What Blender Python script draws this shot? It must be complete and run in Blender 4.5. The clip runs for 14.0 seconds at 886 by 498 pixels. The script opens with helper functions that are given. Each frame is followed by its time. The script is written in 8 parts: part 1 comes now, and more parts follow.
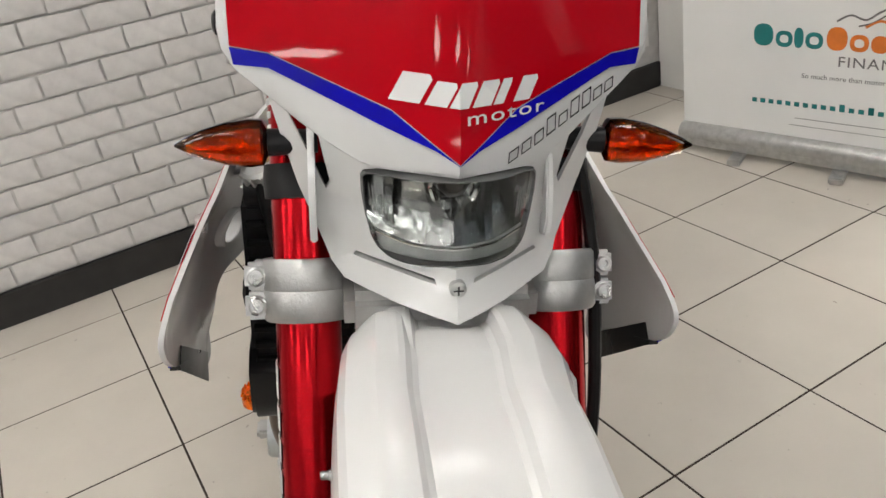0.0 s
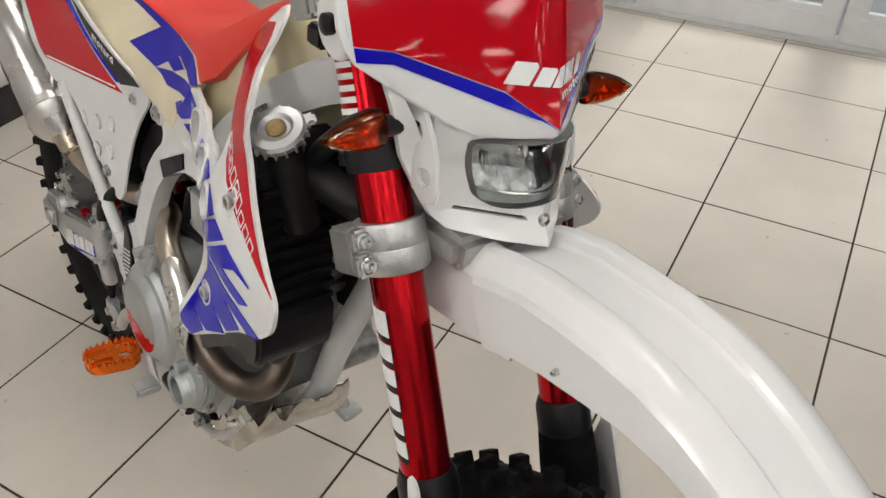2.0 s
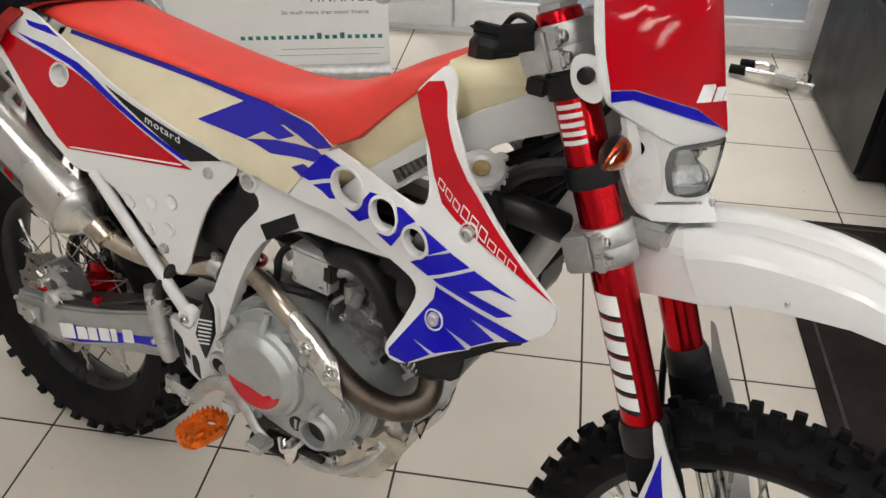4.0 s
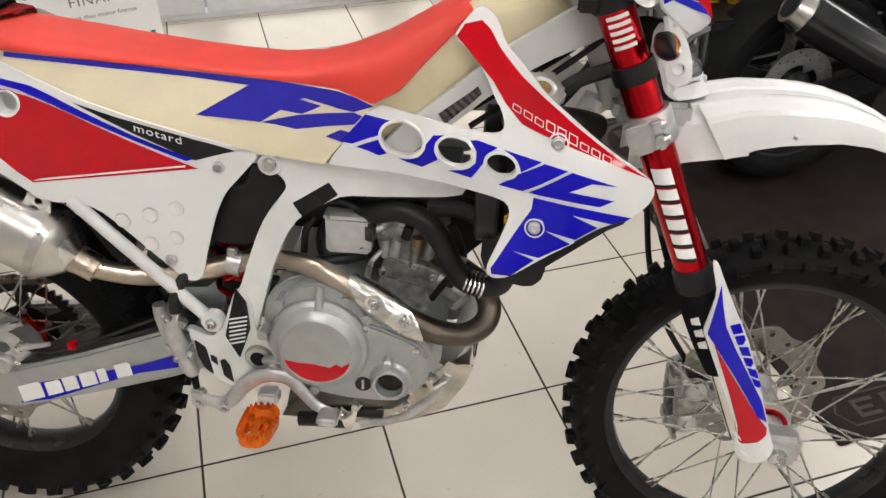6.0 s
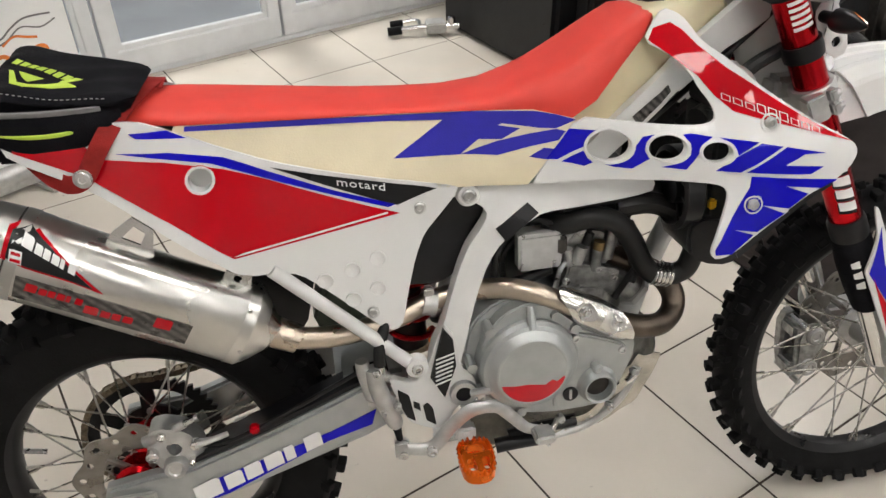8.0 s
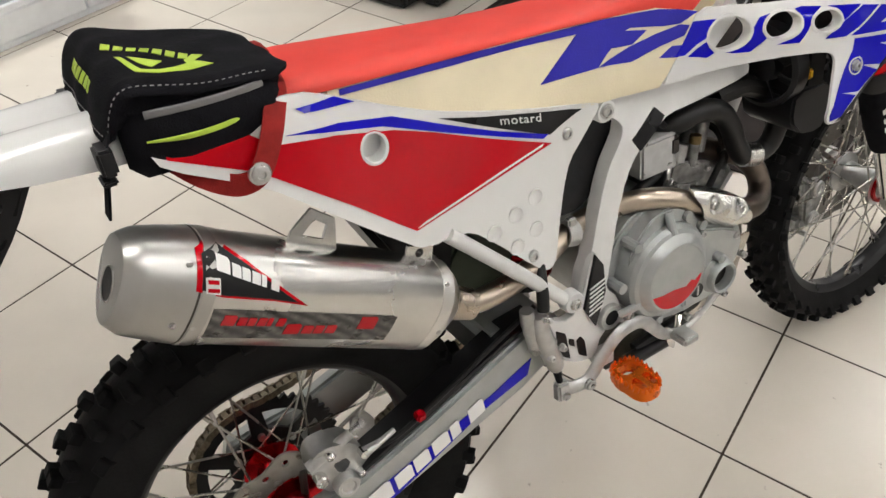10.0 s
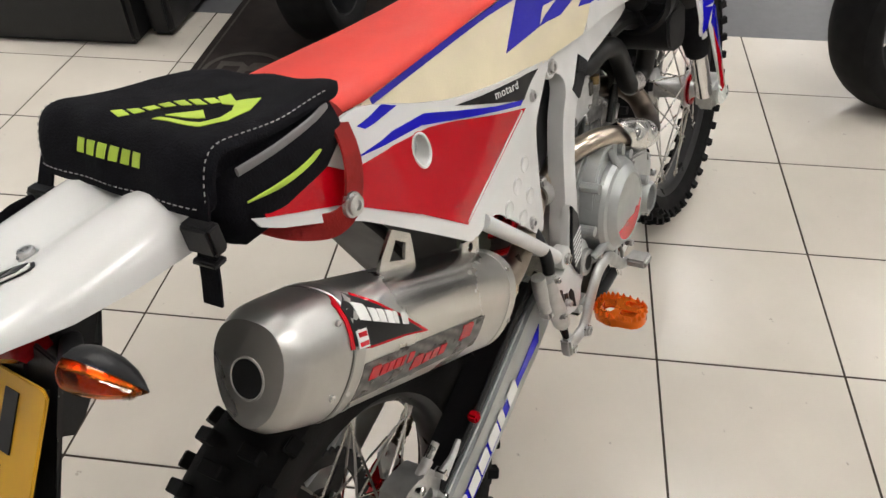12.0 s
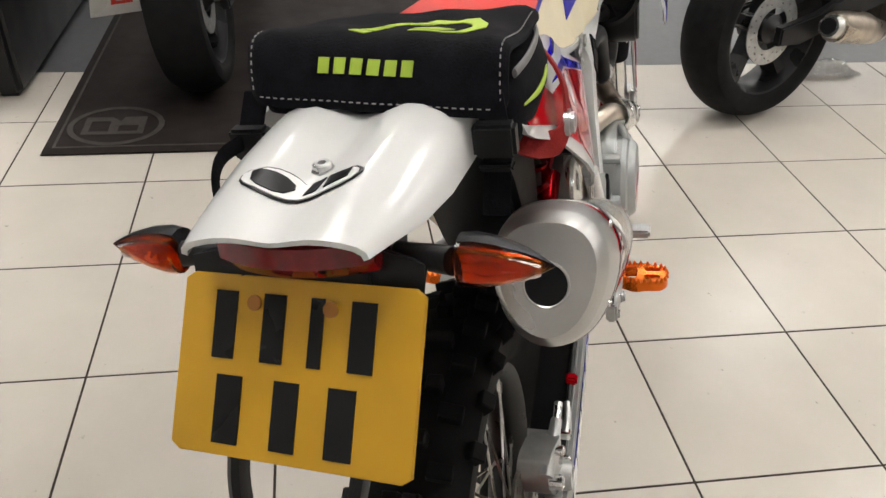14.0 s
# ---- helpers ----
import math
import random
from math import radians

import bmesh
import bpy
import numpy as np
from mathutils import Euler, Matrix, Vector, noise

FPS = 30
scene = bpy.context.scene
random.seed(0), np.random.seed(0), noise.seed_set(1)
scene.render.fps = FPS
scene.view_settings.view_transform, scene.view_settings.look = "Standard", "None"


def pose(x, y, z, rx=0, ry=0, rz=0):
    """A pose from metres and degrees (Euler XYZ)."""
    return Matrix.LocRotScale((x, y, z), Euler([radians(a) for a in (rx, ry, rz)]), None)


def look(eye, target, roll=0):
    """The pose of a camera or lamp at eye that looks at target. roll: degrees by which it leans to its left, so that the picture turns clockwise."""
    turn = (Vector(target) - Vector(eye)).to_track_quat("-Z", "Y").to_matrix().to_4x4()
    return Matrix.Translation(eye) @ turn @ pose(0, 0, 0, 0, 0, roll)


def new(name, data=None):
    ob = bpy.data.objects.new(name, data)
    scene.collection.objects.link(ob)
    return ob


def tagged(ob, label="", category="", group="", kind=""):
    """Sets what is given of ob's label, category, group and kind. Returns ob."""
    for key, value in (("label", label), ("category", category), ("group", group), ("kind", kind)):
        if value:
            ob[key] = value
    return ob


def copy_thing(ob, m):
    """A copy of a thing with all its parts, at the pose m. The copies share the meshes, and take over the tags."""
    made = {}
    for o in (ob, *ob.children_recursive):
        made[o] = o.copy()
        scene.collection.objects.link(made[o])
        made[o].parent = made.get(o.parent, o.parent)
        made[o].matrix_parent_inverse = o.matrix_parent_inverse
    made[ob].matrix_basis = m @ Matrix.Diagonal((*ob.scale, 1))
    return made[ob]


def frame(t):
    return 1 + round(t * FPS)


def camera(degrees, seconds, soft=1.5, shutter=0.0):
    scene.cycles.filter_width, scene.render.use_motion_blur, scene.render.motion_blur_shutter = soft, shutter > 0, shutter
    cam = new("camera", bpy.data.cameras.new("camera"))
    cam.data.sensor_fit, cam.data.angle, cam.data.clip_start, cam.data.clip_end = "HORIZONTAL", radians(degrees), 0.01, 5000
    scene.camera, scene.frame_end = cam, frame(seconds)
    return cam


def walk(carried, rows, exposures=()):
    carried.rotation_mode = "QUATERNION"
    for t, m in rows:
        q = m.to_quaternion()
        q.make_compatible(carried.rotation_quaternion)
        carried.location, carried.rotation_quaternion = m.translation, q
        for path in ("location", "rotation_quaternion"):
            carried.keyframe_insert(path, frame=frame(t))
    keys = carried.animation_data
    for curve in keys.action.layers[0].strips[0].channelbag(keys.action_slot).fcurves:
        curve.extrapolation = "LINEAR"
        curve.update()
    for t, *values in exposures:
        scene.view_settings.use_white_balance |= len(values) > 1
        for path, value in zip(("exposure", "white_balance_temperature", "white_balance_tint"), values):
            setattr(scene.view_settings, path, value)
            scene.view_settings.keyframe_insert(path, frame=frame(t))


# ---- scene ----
cam = camera(58.2, 14.0)
PATH = [
    (0, (0.477, 0.356, 1.195), (-1.117, 1.132, 0.269), -10.0),
    (0.5, (0.478, 0.293, 1.224), (-0.98, 1.205, 0.203), -9.3),
    (1, (0.423, 0.176, 1.273), (-0.795, 1.285, 0.14), -6.3),
    (1.5, (0.349, 0.051, 1.334), (-0.616, 1.322, 0.129), -2.9),
    (2, (0.261, 0.022, 1.355), (-0.506, 1.368, 0.09), -1.1),
    (2.5, (0.142, 0.026, 1.38), (-0.493, 1.431, 0.106), -1.2),
    (3, (0.044, -0.075, 1.424), (-0.454, 1.414, 0.185), -0.6),
    (3.2, (0.006, -0.149, 1.432), (-0.443, 1.376, 0.219), -0.1),
    (5.3, (-0.438, -0.31, 1.461), (-0.206, 1.238, 0.216), 0.4),
    (5.5, (-0.495, -0.328, 1.464), (-0.18, 1.202, 0.216), 0.3),
    (6, (-0.627, -0.341, 1.451), (-0.157, 1.142, 0.195), 1.2),
    (6.5, (-0.722, -0.246, 1.431), (-0.19, 1.183, 0.137), 0.6),
    (7, (-0.819, -0.137, 1.434), (-0.182, 1.261, 0.153), -1.1),
    (7.5, (-0.97, -0.113, 1.448), (-0.196, 1.251, 0.206), -1.0),
    (8, (-1.145, -0.12, 1.451), (-0.278, 1.217, 0.243), -0.8),
    (8.5, (-1.273, -0.068, 1.44), (-0.326, 1.184, 0.201), 0.7),
    (9, (-1.343, 0.059, 1.414), (-0.329, 1.216, 0.136), -0.4),
    (9.2, (-1.369, 0.121, 1.41), (-0.322, 1.227, 0.114), -0.8),
    (11.3, (-1.625, 0.568, 1.381), (-0.192, 1.024, 0.062), -1.0),
    (11.5, (-1.61, 0.612, 1.381), (-0.17, 1.012, 0.052), -1.4),
    (12, (-1.614, 0.69, 1.365), (-0.133, 0.916, 0.04), -1.3),
    (12.5, (-1.663, 0.815, 1.357), (-0.117, 0.859, 0.089), -1.0),
    (13, (-1.694, 0.931, 1.34), (-0.078, 0.828, 0.166), 0.4),
    (13.5, (-1.699, 1.02, 1.295), (-0.076, 0.813, 0.146), 2.0),
    (14, (-1.695, 1.083, 1.242), (-0.098, 0.795, 0.072), 3.4),
]
walk(cam, [(t, look(eye, target, roll)) for t, eye, target, roll in PATH],
     [(0, -0.12), (3, -0.20), (5.5, 0.12), (6.1, 0.16), (7.3, 0.06), (9, 0.04), (11.5, 0.10), (12.7, 0.10), (14, 0.16)])

# ---------------------------------------------------------------- world and lights
world = bpy.data.worlds.new("overcast_day")
scene.world = world
world.use_nodes = True
wn = world.node_tree.nodes
sky = wn.new("ShaderNodeTexSky")
sky.sky_type, sky.sun_disc = "NISHITA", False
sky.sun_elevation, sky.sun_rotation = radians(35), radians(20)
wn["Background"].inputs["Strength"].default_value = 0.055
world.node_tree.links.new(sky.outputs["Color"], wn["Background"].inputs["Color"])
sun_data = bpy.data.lights.new("sun", "SUN")
sun_data.energy, sun_data.angle, sun_data.color = 1.3, radians(12), (1.0, 0.97, 0.92)
sun = new("sun", sun_data)
sun.matrix_world = look((0, 8, 8), (0, 3, 0))
scene.view_settings.exposure = 0.0

# ---------------------------------------------------------------- materials


def material(name, color, rough=0.5, metal=0.0, vary=0.08, scale=30.0, bump=0.0, bump_scale=200.0, coat=0.0,
             emit=0.0, trans=0.0, sub=0.0, rvary=0.08, aniso=0.0, spec=0.5):
    """A principled material with soft colour mottling, uneven gloss and fine relief."""
    m = bpy.data.materials.new(name)
    m.use_nodes = True
    nt = m.node_tree
    b = nt.nodes["Principled BSDF"]
    b.inputs["Metallic"].default_value = metal
    b.inputs["Coat Weight"].default_value = coat
    b.inputs["Coat Roughness"].default_value = 0.06
    b.inputs["Transmission Weight"].default_value = trans
    b.inputs["Specular IOR Level"].default_value = spec
    if sub:
        b.inputs["Subsurface Weight"].default_value = sub
        b.inputs["Subsurface Radius"].default_value = (0.02, 0.012, 0.006)
    co = nt.nodes.new("ShaderNodeTexCoord")
    n1 = nt.nodes.new("ShaderNodeTexNoise")
    n1.inputs["Scale"].default_value, n1.inputs["Detail"].default_value = scale, 6.0
    nt.links.new(co.outputs["Object"], n1.inputs["Vector"])
    ramp = nt.nodes.new("ShaderNodeValToRGB")
    lo = [max(0.0, c * (1 - vary)) for c in color]
    hi = [min(1.0, c * (1 + vary)) for c in color]
    ramp.color_ramp.elements[0].position, ramp.color_ramp.elements[1].position = 0.32, 0.68
    ramp.color_ramp.elements[0].color, ramp.color_ramp.elements[1].color = (*lo, 1), (*hi, 1)
    nt.links.new(n1.outputs["Fac"], ramp.inputs["Fac"])
    nt.links.new(ramp.outputs["Color"], b.inputs["Base Color"])
    n2 = nt.nodes.new("ShaderNodeTexNoise")
    n2.inputs["Scale"].default_value, n2.inputs["Detail"].default_value = scale * 0.35, 8.0
    nt.links.new(co.outputs["Object"], n2.inputs["Vector"])
    mr = nt.nodes.new("ShaderNodeMapRange")
    mr.inputs["To Min"].default_value, mr.inputs["To Max"].default_value = max(0.02, rough - rvary), min(1.0, rough + rvary)
    mr.inputs["From Min"].default_value, mr.inputs["From Max"].default_value = 0.3, 0.7
    nt.links.new(n2.outputs["Fac"], mr.inputs["Value"])
    nt.links.new(mr.outputs["Result"], b.inputs["Roughness"])
    if bump:
        n3 = nt.nodes.new("ShaderNodeTexNoise")
        n3.inputs["Scale"].default_value, n3.inputs["Detail"].default_value = bump_scale, 4.0
        nt.links.new(co.outputs["Object"], n3.inputs["Vector"])
        bp = nt.nodes.new("ShaderNodeBump")
        bp.inputs["Strength"].default_value, bp.inputs["Distance"].default_value = bump, 0.002
        nt.links.new(n3.outputs["Fac"], bp.inputs["Height"])
        nt.links.new(bp.outputs["Normal"], b.inputs["Normal"])
    if emit:
        b.inputs["Emission Color"].default_value = (*color, 1)
        b.inputs["Emission Strength"].default_value = emit
    return m


def brushed(name, color, rough, stretch):
    """Brushed steel: noise drawn out along one axis, in gloss and relief."""
    m = material(name, color, rough, 1.0, 0.06, 20)
    nt = m.node_tree
    b = nt.nodes["Principled BSDF"]
    co = nt.nodes.new("ShaderNodeTexCoord")
    mp = nt.nodes.new("ShaderNodeMapping")
    mp.inputs["Scale"].default_value = stretch
    nz = nt.nodes.new("ShaderNodeTexNoise")
    nz.inputs["Scale"].default_value, nz.inputs["Detail"].default_value = 6.0, 5.0
    bp = nt.nodes.new("ShaderNodeBump")
    bp.inputs["Strength"].default_value, bp.inputs["Distance"].default_value = 0.12, 0.0006
    nt.links.new(co.outputs["Object"], mp.inputs["Vector"])
    nt.links.new(mp.outputs["Vector"], nz.inputs["Vector"])
    nt.links.new(nz.outputs["Fac"], bp.inputs["Height"])
    nt.links.new(bp.outputs["Normal"], b.inputs["Normal"])
    return m


def random_tint(m, amount):
    """Shift the brightness of each object that wears m a little, by its own random number."""
    nt = m.node_tree
    b = nt.nodes["Principled BSDF"]
    src = b.inputs["Base Color"].links[0].from_socket
    info = nt.nodes.new("ShaderNodeObjectInfo")
    mr = nt.nodes.new("ShaderNodeMapRange")
    mr.inputs["To Min"].default_value, mr.inputs["To Max"].default_value = 1 - amount, 1 + amount
    hsv = nt.nodes.new("ShaderNodeHueSaturation")
    nt.links.new(info.outputs["Random"], mr.inputs["Value"])
    nt.links.new(mr.outputs["Result"], hsv.inputs["Value"])
    nt.links.new(src, hsv.inputs["Color"])
    nt.links.new(hsv.outputs["Color"], b.inputs["Base Color"])
    return m




def spotted(m, amount):
    """Faint scuffs and small dark specks spread over the floor."""
    nt = m.node_tree
    b = nt.nodes["Principled BSDF"]
    src = b.inputs["Base Color"].links[0].from_socket
    geo = nt.nodes.new("ShaderNodeNewGeometry")
    for scale, lo, hi, dark in ((2.3, 0.50, 0.78, 0.10), (34.0, 0.70, 0.76, amount)):
        nz = nt.nodes.new("ShaderNodeTexNoise")
        nz.inputs["Scale"].default_value, nz.inputs["Detail"].default_value = scale, 5.0
        mr = nt.nodes.new("ShaderNodeMapRange")
        mr.inputs["From Min"].default_value, mr.inputs["From Max"].default_value, mr.inputs["To Max"].default_value = lo, hi, dark
        mix = nt.nodes.new("ShaderNodeMix")
        mix.data_type = "RGBA"
        mix.inputs["B"].default_value = (0.12, 0.10, 0.08, 1)
        nt.links.new(geo.outputs["Position"], nz.inputs["Vector"])
        nt.links.new(nz.outputs["Fac"], mr.inputs["Value"])
        nt.links.new(mr.outputs["Result"], mix.inputs["Factor"])
        nt.links.new(src, mix.inputs["A"])
        src = mix.outputs["Result"]
    nt.links.new(src, b.inputs["Base Color"])
    return m


M_TILE = random_tint(material("cream_floor_tile", (0.625, 0.577, 0.508), 0.24, 0, 0.03, 5, 0.04, 60, rvary=0.03), 0.025)
spotted(M_TILE, 0.45)
M_GROUT = material("dark_grout", (0.055, 0.042, 0.034), 0.9, 0, 0.35, 40, spec=0.1)
M_BRICK = random_tint(material("painted_brick", (0.62, 0.60, 0.585), 0.75, 0, 0.07, 22, 0.55, 70), 0.05)
M_MORTAR = material("painted_mortar", (0.52, 0.505, 0.49), 0.85, 0, 0.08, 25, 0.3, 150)
M_BLACKTRIM = material("black_skirting", (0.018, 0.017, 0.017), 0.5, 0, 0.2, 20)
M_PAINTWALL = material("white_wall_paint", (0.72, 0.71, 0.69), 0.7, 0, 0.03, 6, 0.1, 120)
M_GREYWALL = material("grey_vinyl", (0.085, 0.085, 0.09), 0.30, 0, 0.08, 30, rvary=0.02)
M_CEIL = material("ceiling_tile", (0.74, 0.73, 0.71), 0.9, 0, 0.04, 12, 0.2, 90)
M_ALU = material("white_window_frame", (0.72, 0.73, 0.74), 0.35, 0, 0.04, 15)
M_MAT = material("brown_rubber_mat", (0.016, 0.0112, 0.0098), 0.7, 0, 0.3, 14, 0.3, 300, spec=0.2)
M_MATLOGO = material("mat_logo_grey", (0.060, 0.052, 0.047), 0.7, 0, 0.2, 30, spec=0.2)
M_PAVE = material("pavement", (0.33, 0.34, 0.36), 0.85, 0, 0.1, 3, 0.2, 60)
M_WHITE = material("white_plastic", (0.71, 0.71, 0.70), 0.16, 0, 0.012, 12, rvary=0.015)
M_FRAME = material("white_frame_paint", (0.66, 0.66, 0.65), 0.32, 0, 0.05, 22, coat=0.1, rvary=0.03)
M_RED = material("red_sticker", (0.48, 0.002, 0.009), 0.05, 0, 0.04, 14, spec=0.34, rvary=0.01)
M_REDPANEL = material("red_panel_sticker", (0.48, 0.002, 0.009), 0.05, 0, 0.04, 14, 0.55, 16, spec=0.40, rvary=0.01)
M_BLUE = material("blue_sticker", (0.008, 0.006, 0.42), 0.07, 0, 0.05, 14, spec=0.25, rvary=0.01)
M_BLACKSTK = material("black_sticker", (0.009, 0.009, 0.010), 0.3, 0, 0.15, 20, spec=0.25)
M_WHITESTK = material("white_sticker", (0.80, 0.80, 0.79), 0.25, 0, 0.02, 20)
M_SEAT = material("red_seat_vinyl", (0.70, 0.045, 0.030), 0.52, 0, 0.05, 18, 0.25, 500)
M_SEATBLUE = material("blue_seat_print", (0.022, 0.018, 0.33), 0.5, 0, 0.06, 30, 0.25, 500, spec=0.2)
M_CREAM = material("cream_seat_vinyl", (0.70, 0.62, 0.44), 0.5, 0, 0.05, 14, 0.2, 400)
M_TANK = material("cream_translucent_tank", (0.62, 0.55, 0.36), 0.38, 0, 0.07, 16, sub=0.15)
M_FORKRED = material("red_anodised_metal", (0.50, 0.006, 0.012), 0.2, 0.9, 0.06, 30)
M_ORANGE = material("orange_anodised_metal", (0.80, 0.16, 0.010), 0.28, 0.75, 0.08, 40)
M_CAST = material("cast_aluminium", (0.52, 0.52, 0.51), 0.42, 0.85, 0.12, 45, 0.18, 350)
M_CASTDARK = material("dark_cast_aluminium", (0.34, 0.34, 0.33), 0.40, 0.85, 0.35, 60, 0.35, 260)
M_DISC = material("disc_steel", (0.27, 0.255, 0.235), 0.3, 1.0, 0.12, 50)
M_ENGINE = material("silver_engine_paint", (0.40, 0.415, 0.41), 0.38, 0.6, 0.06, 40, 0.08, 500)
M_STEEL = brushed("brushed_steel", (0.62, 0.61, 0.585), 0.27, (2, 60, 60))
M_ENDCAP = brushed("brushed_end_cap", (0.50, 0.495, 0.48), 0.35, (40, 40, 40))
M_PIPE = material("heat_tinted_steel", (0.50, 0.43, 0.35), 0.30, 1.0, 0.18, 18)
M_HEADER = material("dark_header_steel", (0.13, 0.105, 0.085), 0.4, 1.0, 0.25, 25)
M_BRASS = material("brass", (0.28, 0.20, 0.09), 0.5, 0.8, 0.3, 80)
M_BOXGREY = material("grey_box_paint", (0.50, 0.50, 0.49), 0.5, 0.2, 0.08, 60, 0.1, 300)
M_SHIELD = material("polished_steel_sheet", (0.70, 0.69, 0.66), 0.24, 1.0, 0.06, 30)
M_CHROME = material("polished_metal", (0.78, 0.77, 0.75), 0.12, 1.0, 0.06, 30)
M_SKID = material("battered_aluminium", (0.50, 0.475, 0.43), 0.20, 1.0, 0.22, 40, 0.6, 30)
M_BOLT = material("bolt_steel", (0.55, 0.55, 0.54), 0.3, 1.0, 0.15, 120)
M_BLACKPL = material("black_plastic", (0.008, 0.008, 0.009), 0.36, 0, 0.25, 30, 0.1, 300, spec=0.3)
M_RUBBER = material("tyre_rubber", (0.0070, 0.0070, 0.0073), 0.66, 0, 0.35, 28, 0.25, 220, spec=0.12)
M_HOSE = material("black_hose", (0.010, 0.010, 0.010), 0.42, 0, 0.2, 40, spec=0.3)
M_RIM = material("black_rim", (0.012, 0.012, 0.013), 0.32, 0.0, 0.2, 30, spec=0.35)
M_SPOKE = material("spoke_steel", (0.50, 0.485, 0.45), 0.28, 1.0, 0.12, 80)
M_DARKMETAL = material("dark_metal", (0.07, 0.065, 0.06), 0.4, 0.8, 0.25, 50)
M_INNER = material("amber_reflector", (0.80, 0.72, 0.62), 0.22, 0.9, 0.15, 80, 0.5, 160)
M_REDLENS = material("red_lens", (0.16, 0.004, 0.006), 0.12, 0, 0.3, 90, coat=0.3)
M_YELLOW = material("yellow_plate", (0.62, 0.34, 0.014), 0.35, 0, 0.04, 20)
M_SCREWCAP = material("orange_screw_cap", (0.42, 0.17, 0.02), 0.45, 0, 0.1, 60)
M_LIME = material("lime_print", (0.42, 0.58, 0.06), 0.6, 0, 0.06, 60)
M_FABRIC = material("black_fabric", (0.0065, 0.0065, 0.0085), 0.85, 0, 0.25, 60, 0.6, 500, spec=0.10)
M_CARBON = material("carbon_print", (0.060, 0.056, 0.052), 0.3, 0, 0.5, 120)


def woven(m, scale):
    """A fine diagonal weave of lighter and darker threads."""
    nt = m.node_tree
    b = nt.nodes["Principled BSDF"]
    src = b.inputs["Base Color"].links[0].from_socket
    co = nt.nodes.new("ShaderNodeTexCoord")
    wave = nt.nodes.new("ShaderNodeTexWave")
    wave.wave_type, wave.bands_direction = "BANDS", "DIAGONAL"
    wave.inputs["Scale"].default_value = scale
    hsv = nt.nodes.new("ShaderNodeHueSaturation")
    mr = nt.nodes.new("ShaderNodeMapRange")
    mr.inputs["To Min"].default_value, mr.inputs["To Max"].default_value = 0.35, 1.9
    nt.links.new(co.outputs["Object"], wave.inputs["Vector"])
    nt.links.new(wave.outputs["Fac"], mr.inputs["Value"])
    nt.links.new(mr.outputs["Result"], hsv.inputs["Value"])
    nt.links.new(src, hsv.inputs["Color"])
    nt.links.new(hsv.outputs["Color"], b.inputs["Base Color"])


woven(M_CARBON, 45.0)
M_STRAP = material("red_webbing", (0.27, 0.016, 0.014), 0.75, 0, 0.15, 60, 0.5, 600, spec=0.2)
M_STITCH = material("grey_stitching", (0.30, 0.29, 0.28), 0.8)
M_BANNER = material("white_banner_print", (0.83, 0.83, 0.82), 0.45, 0, 0.02, 4)
M_TEAL = material("teal_print", (0.012, 0.20, 0.20), 0.5)
M_ORANGEPRINT = material("orange_print", (0.75, 0.20, 0.03), 0.5)
M_GREYPRINT = material("grey_print", (0.17, 0.165, 0.165), 0.5)
M_LEATHER = material("black_leather", (0.008, 0.008, 0.009), 0.35, 0, 0.2, 18, 0.3, 120, spec=0.35)
M_GOLDCORE = material("radiator_fins", (0.014, 0.014, 0.015), 0.5, 0.1, 0.3, 90, spec=0.25)
M_GREEN = material("olive_rubber_flap", (0.05, 0.065, 0.04), 0.6, 0, 0.15, 30)
M_REFLECT = material("lamp_reflector", (0.52, 0.52, 0.51), 0.26, 0.95, 0.10, 60, 0.2, 90)
M_GASKET = material("lamp_gasket", (0.12, 0.12, 0.118), 0.45, 0, 0.2, 40)
M_LAMPGREY = material("lamp_inner_grey", (0.42, 0.43, 0.42), 0.2, 0.2, 0.2, 60)
M_LIGHT = material("lit_panel", (1.0, 0.975, 0.94), 0.5, emit=14.2, vary=0.0)

glass = bpy.data.materials.new("window_glass")
glass.use_nodes = True
gb = glass.node_tree.nodes["Principled BSDF"]
gb.inputs["Base Color"].default_value = (0.93, 0.97, 0.97, 1)
gb.inputs["Roughness"].default_value, gb.inputs["Transmission Weight"].default_value, gb.inputs["IOR"].default_value = 0.0, 1.0, 1.45
M_GLASS = glass
lens_glass = bpy.data.materials.new("clear_lens")
lens_glass.use_nodes = True
lb = lens_glass.node_tree.nodes["Principled BSDF"]
lb.inputs["Base Color"].default_value = (0.90, 0.92, 0.92, 1)
lb.inputs["Roughness"].default_value, lb.inputs["Transmission Weight"].default_value, lb.inputs["IOR"].default_value = 0.02, 1.0, 1.12
M_LENS = lens_glass
amber_glass = bpy.data.materials.new("amber_glass")
amber_glass.use_nodes = True
ag = amber_glass.node_tree.nodes["Principled BSDF"]
ag.inputs["Base Color"].default_value = (0.80, 0.17, 0.012, 1)
ag.inputs["Roughness"].default_value, ag.inputs["Transmission Weight"].default_value, ag.inputs["IOR"].default_value = 0.03, 1.0, 1.35
M_AMBER = amber_glass

# ---------------------------------------------------------------- mesh tools


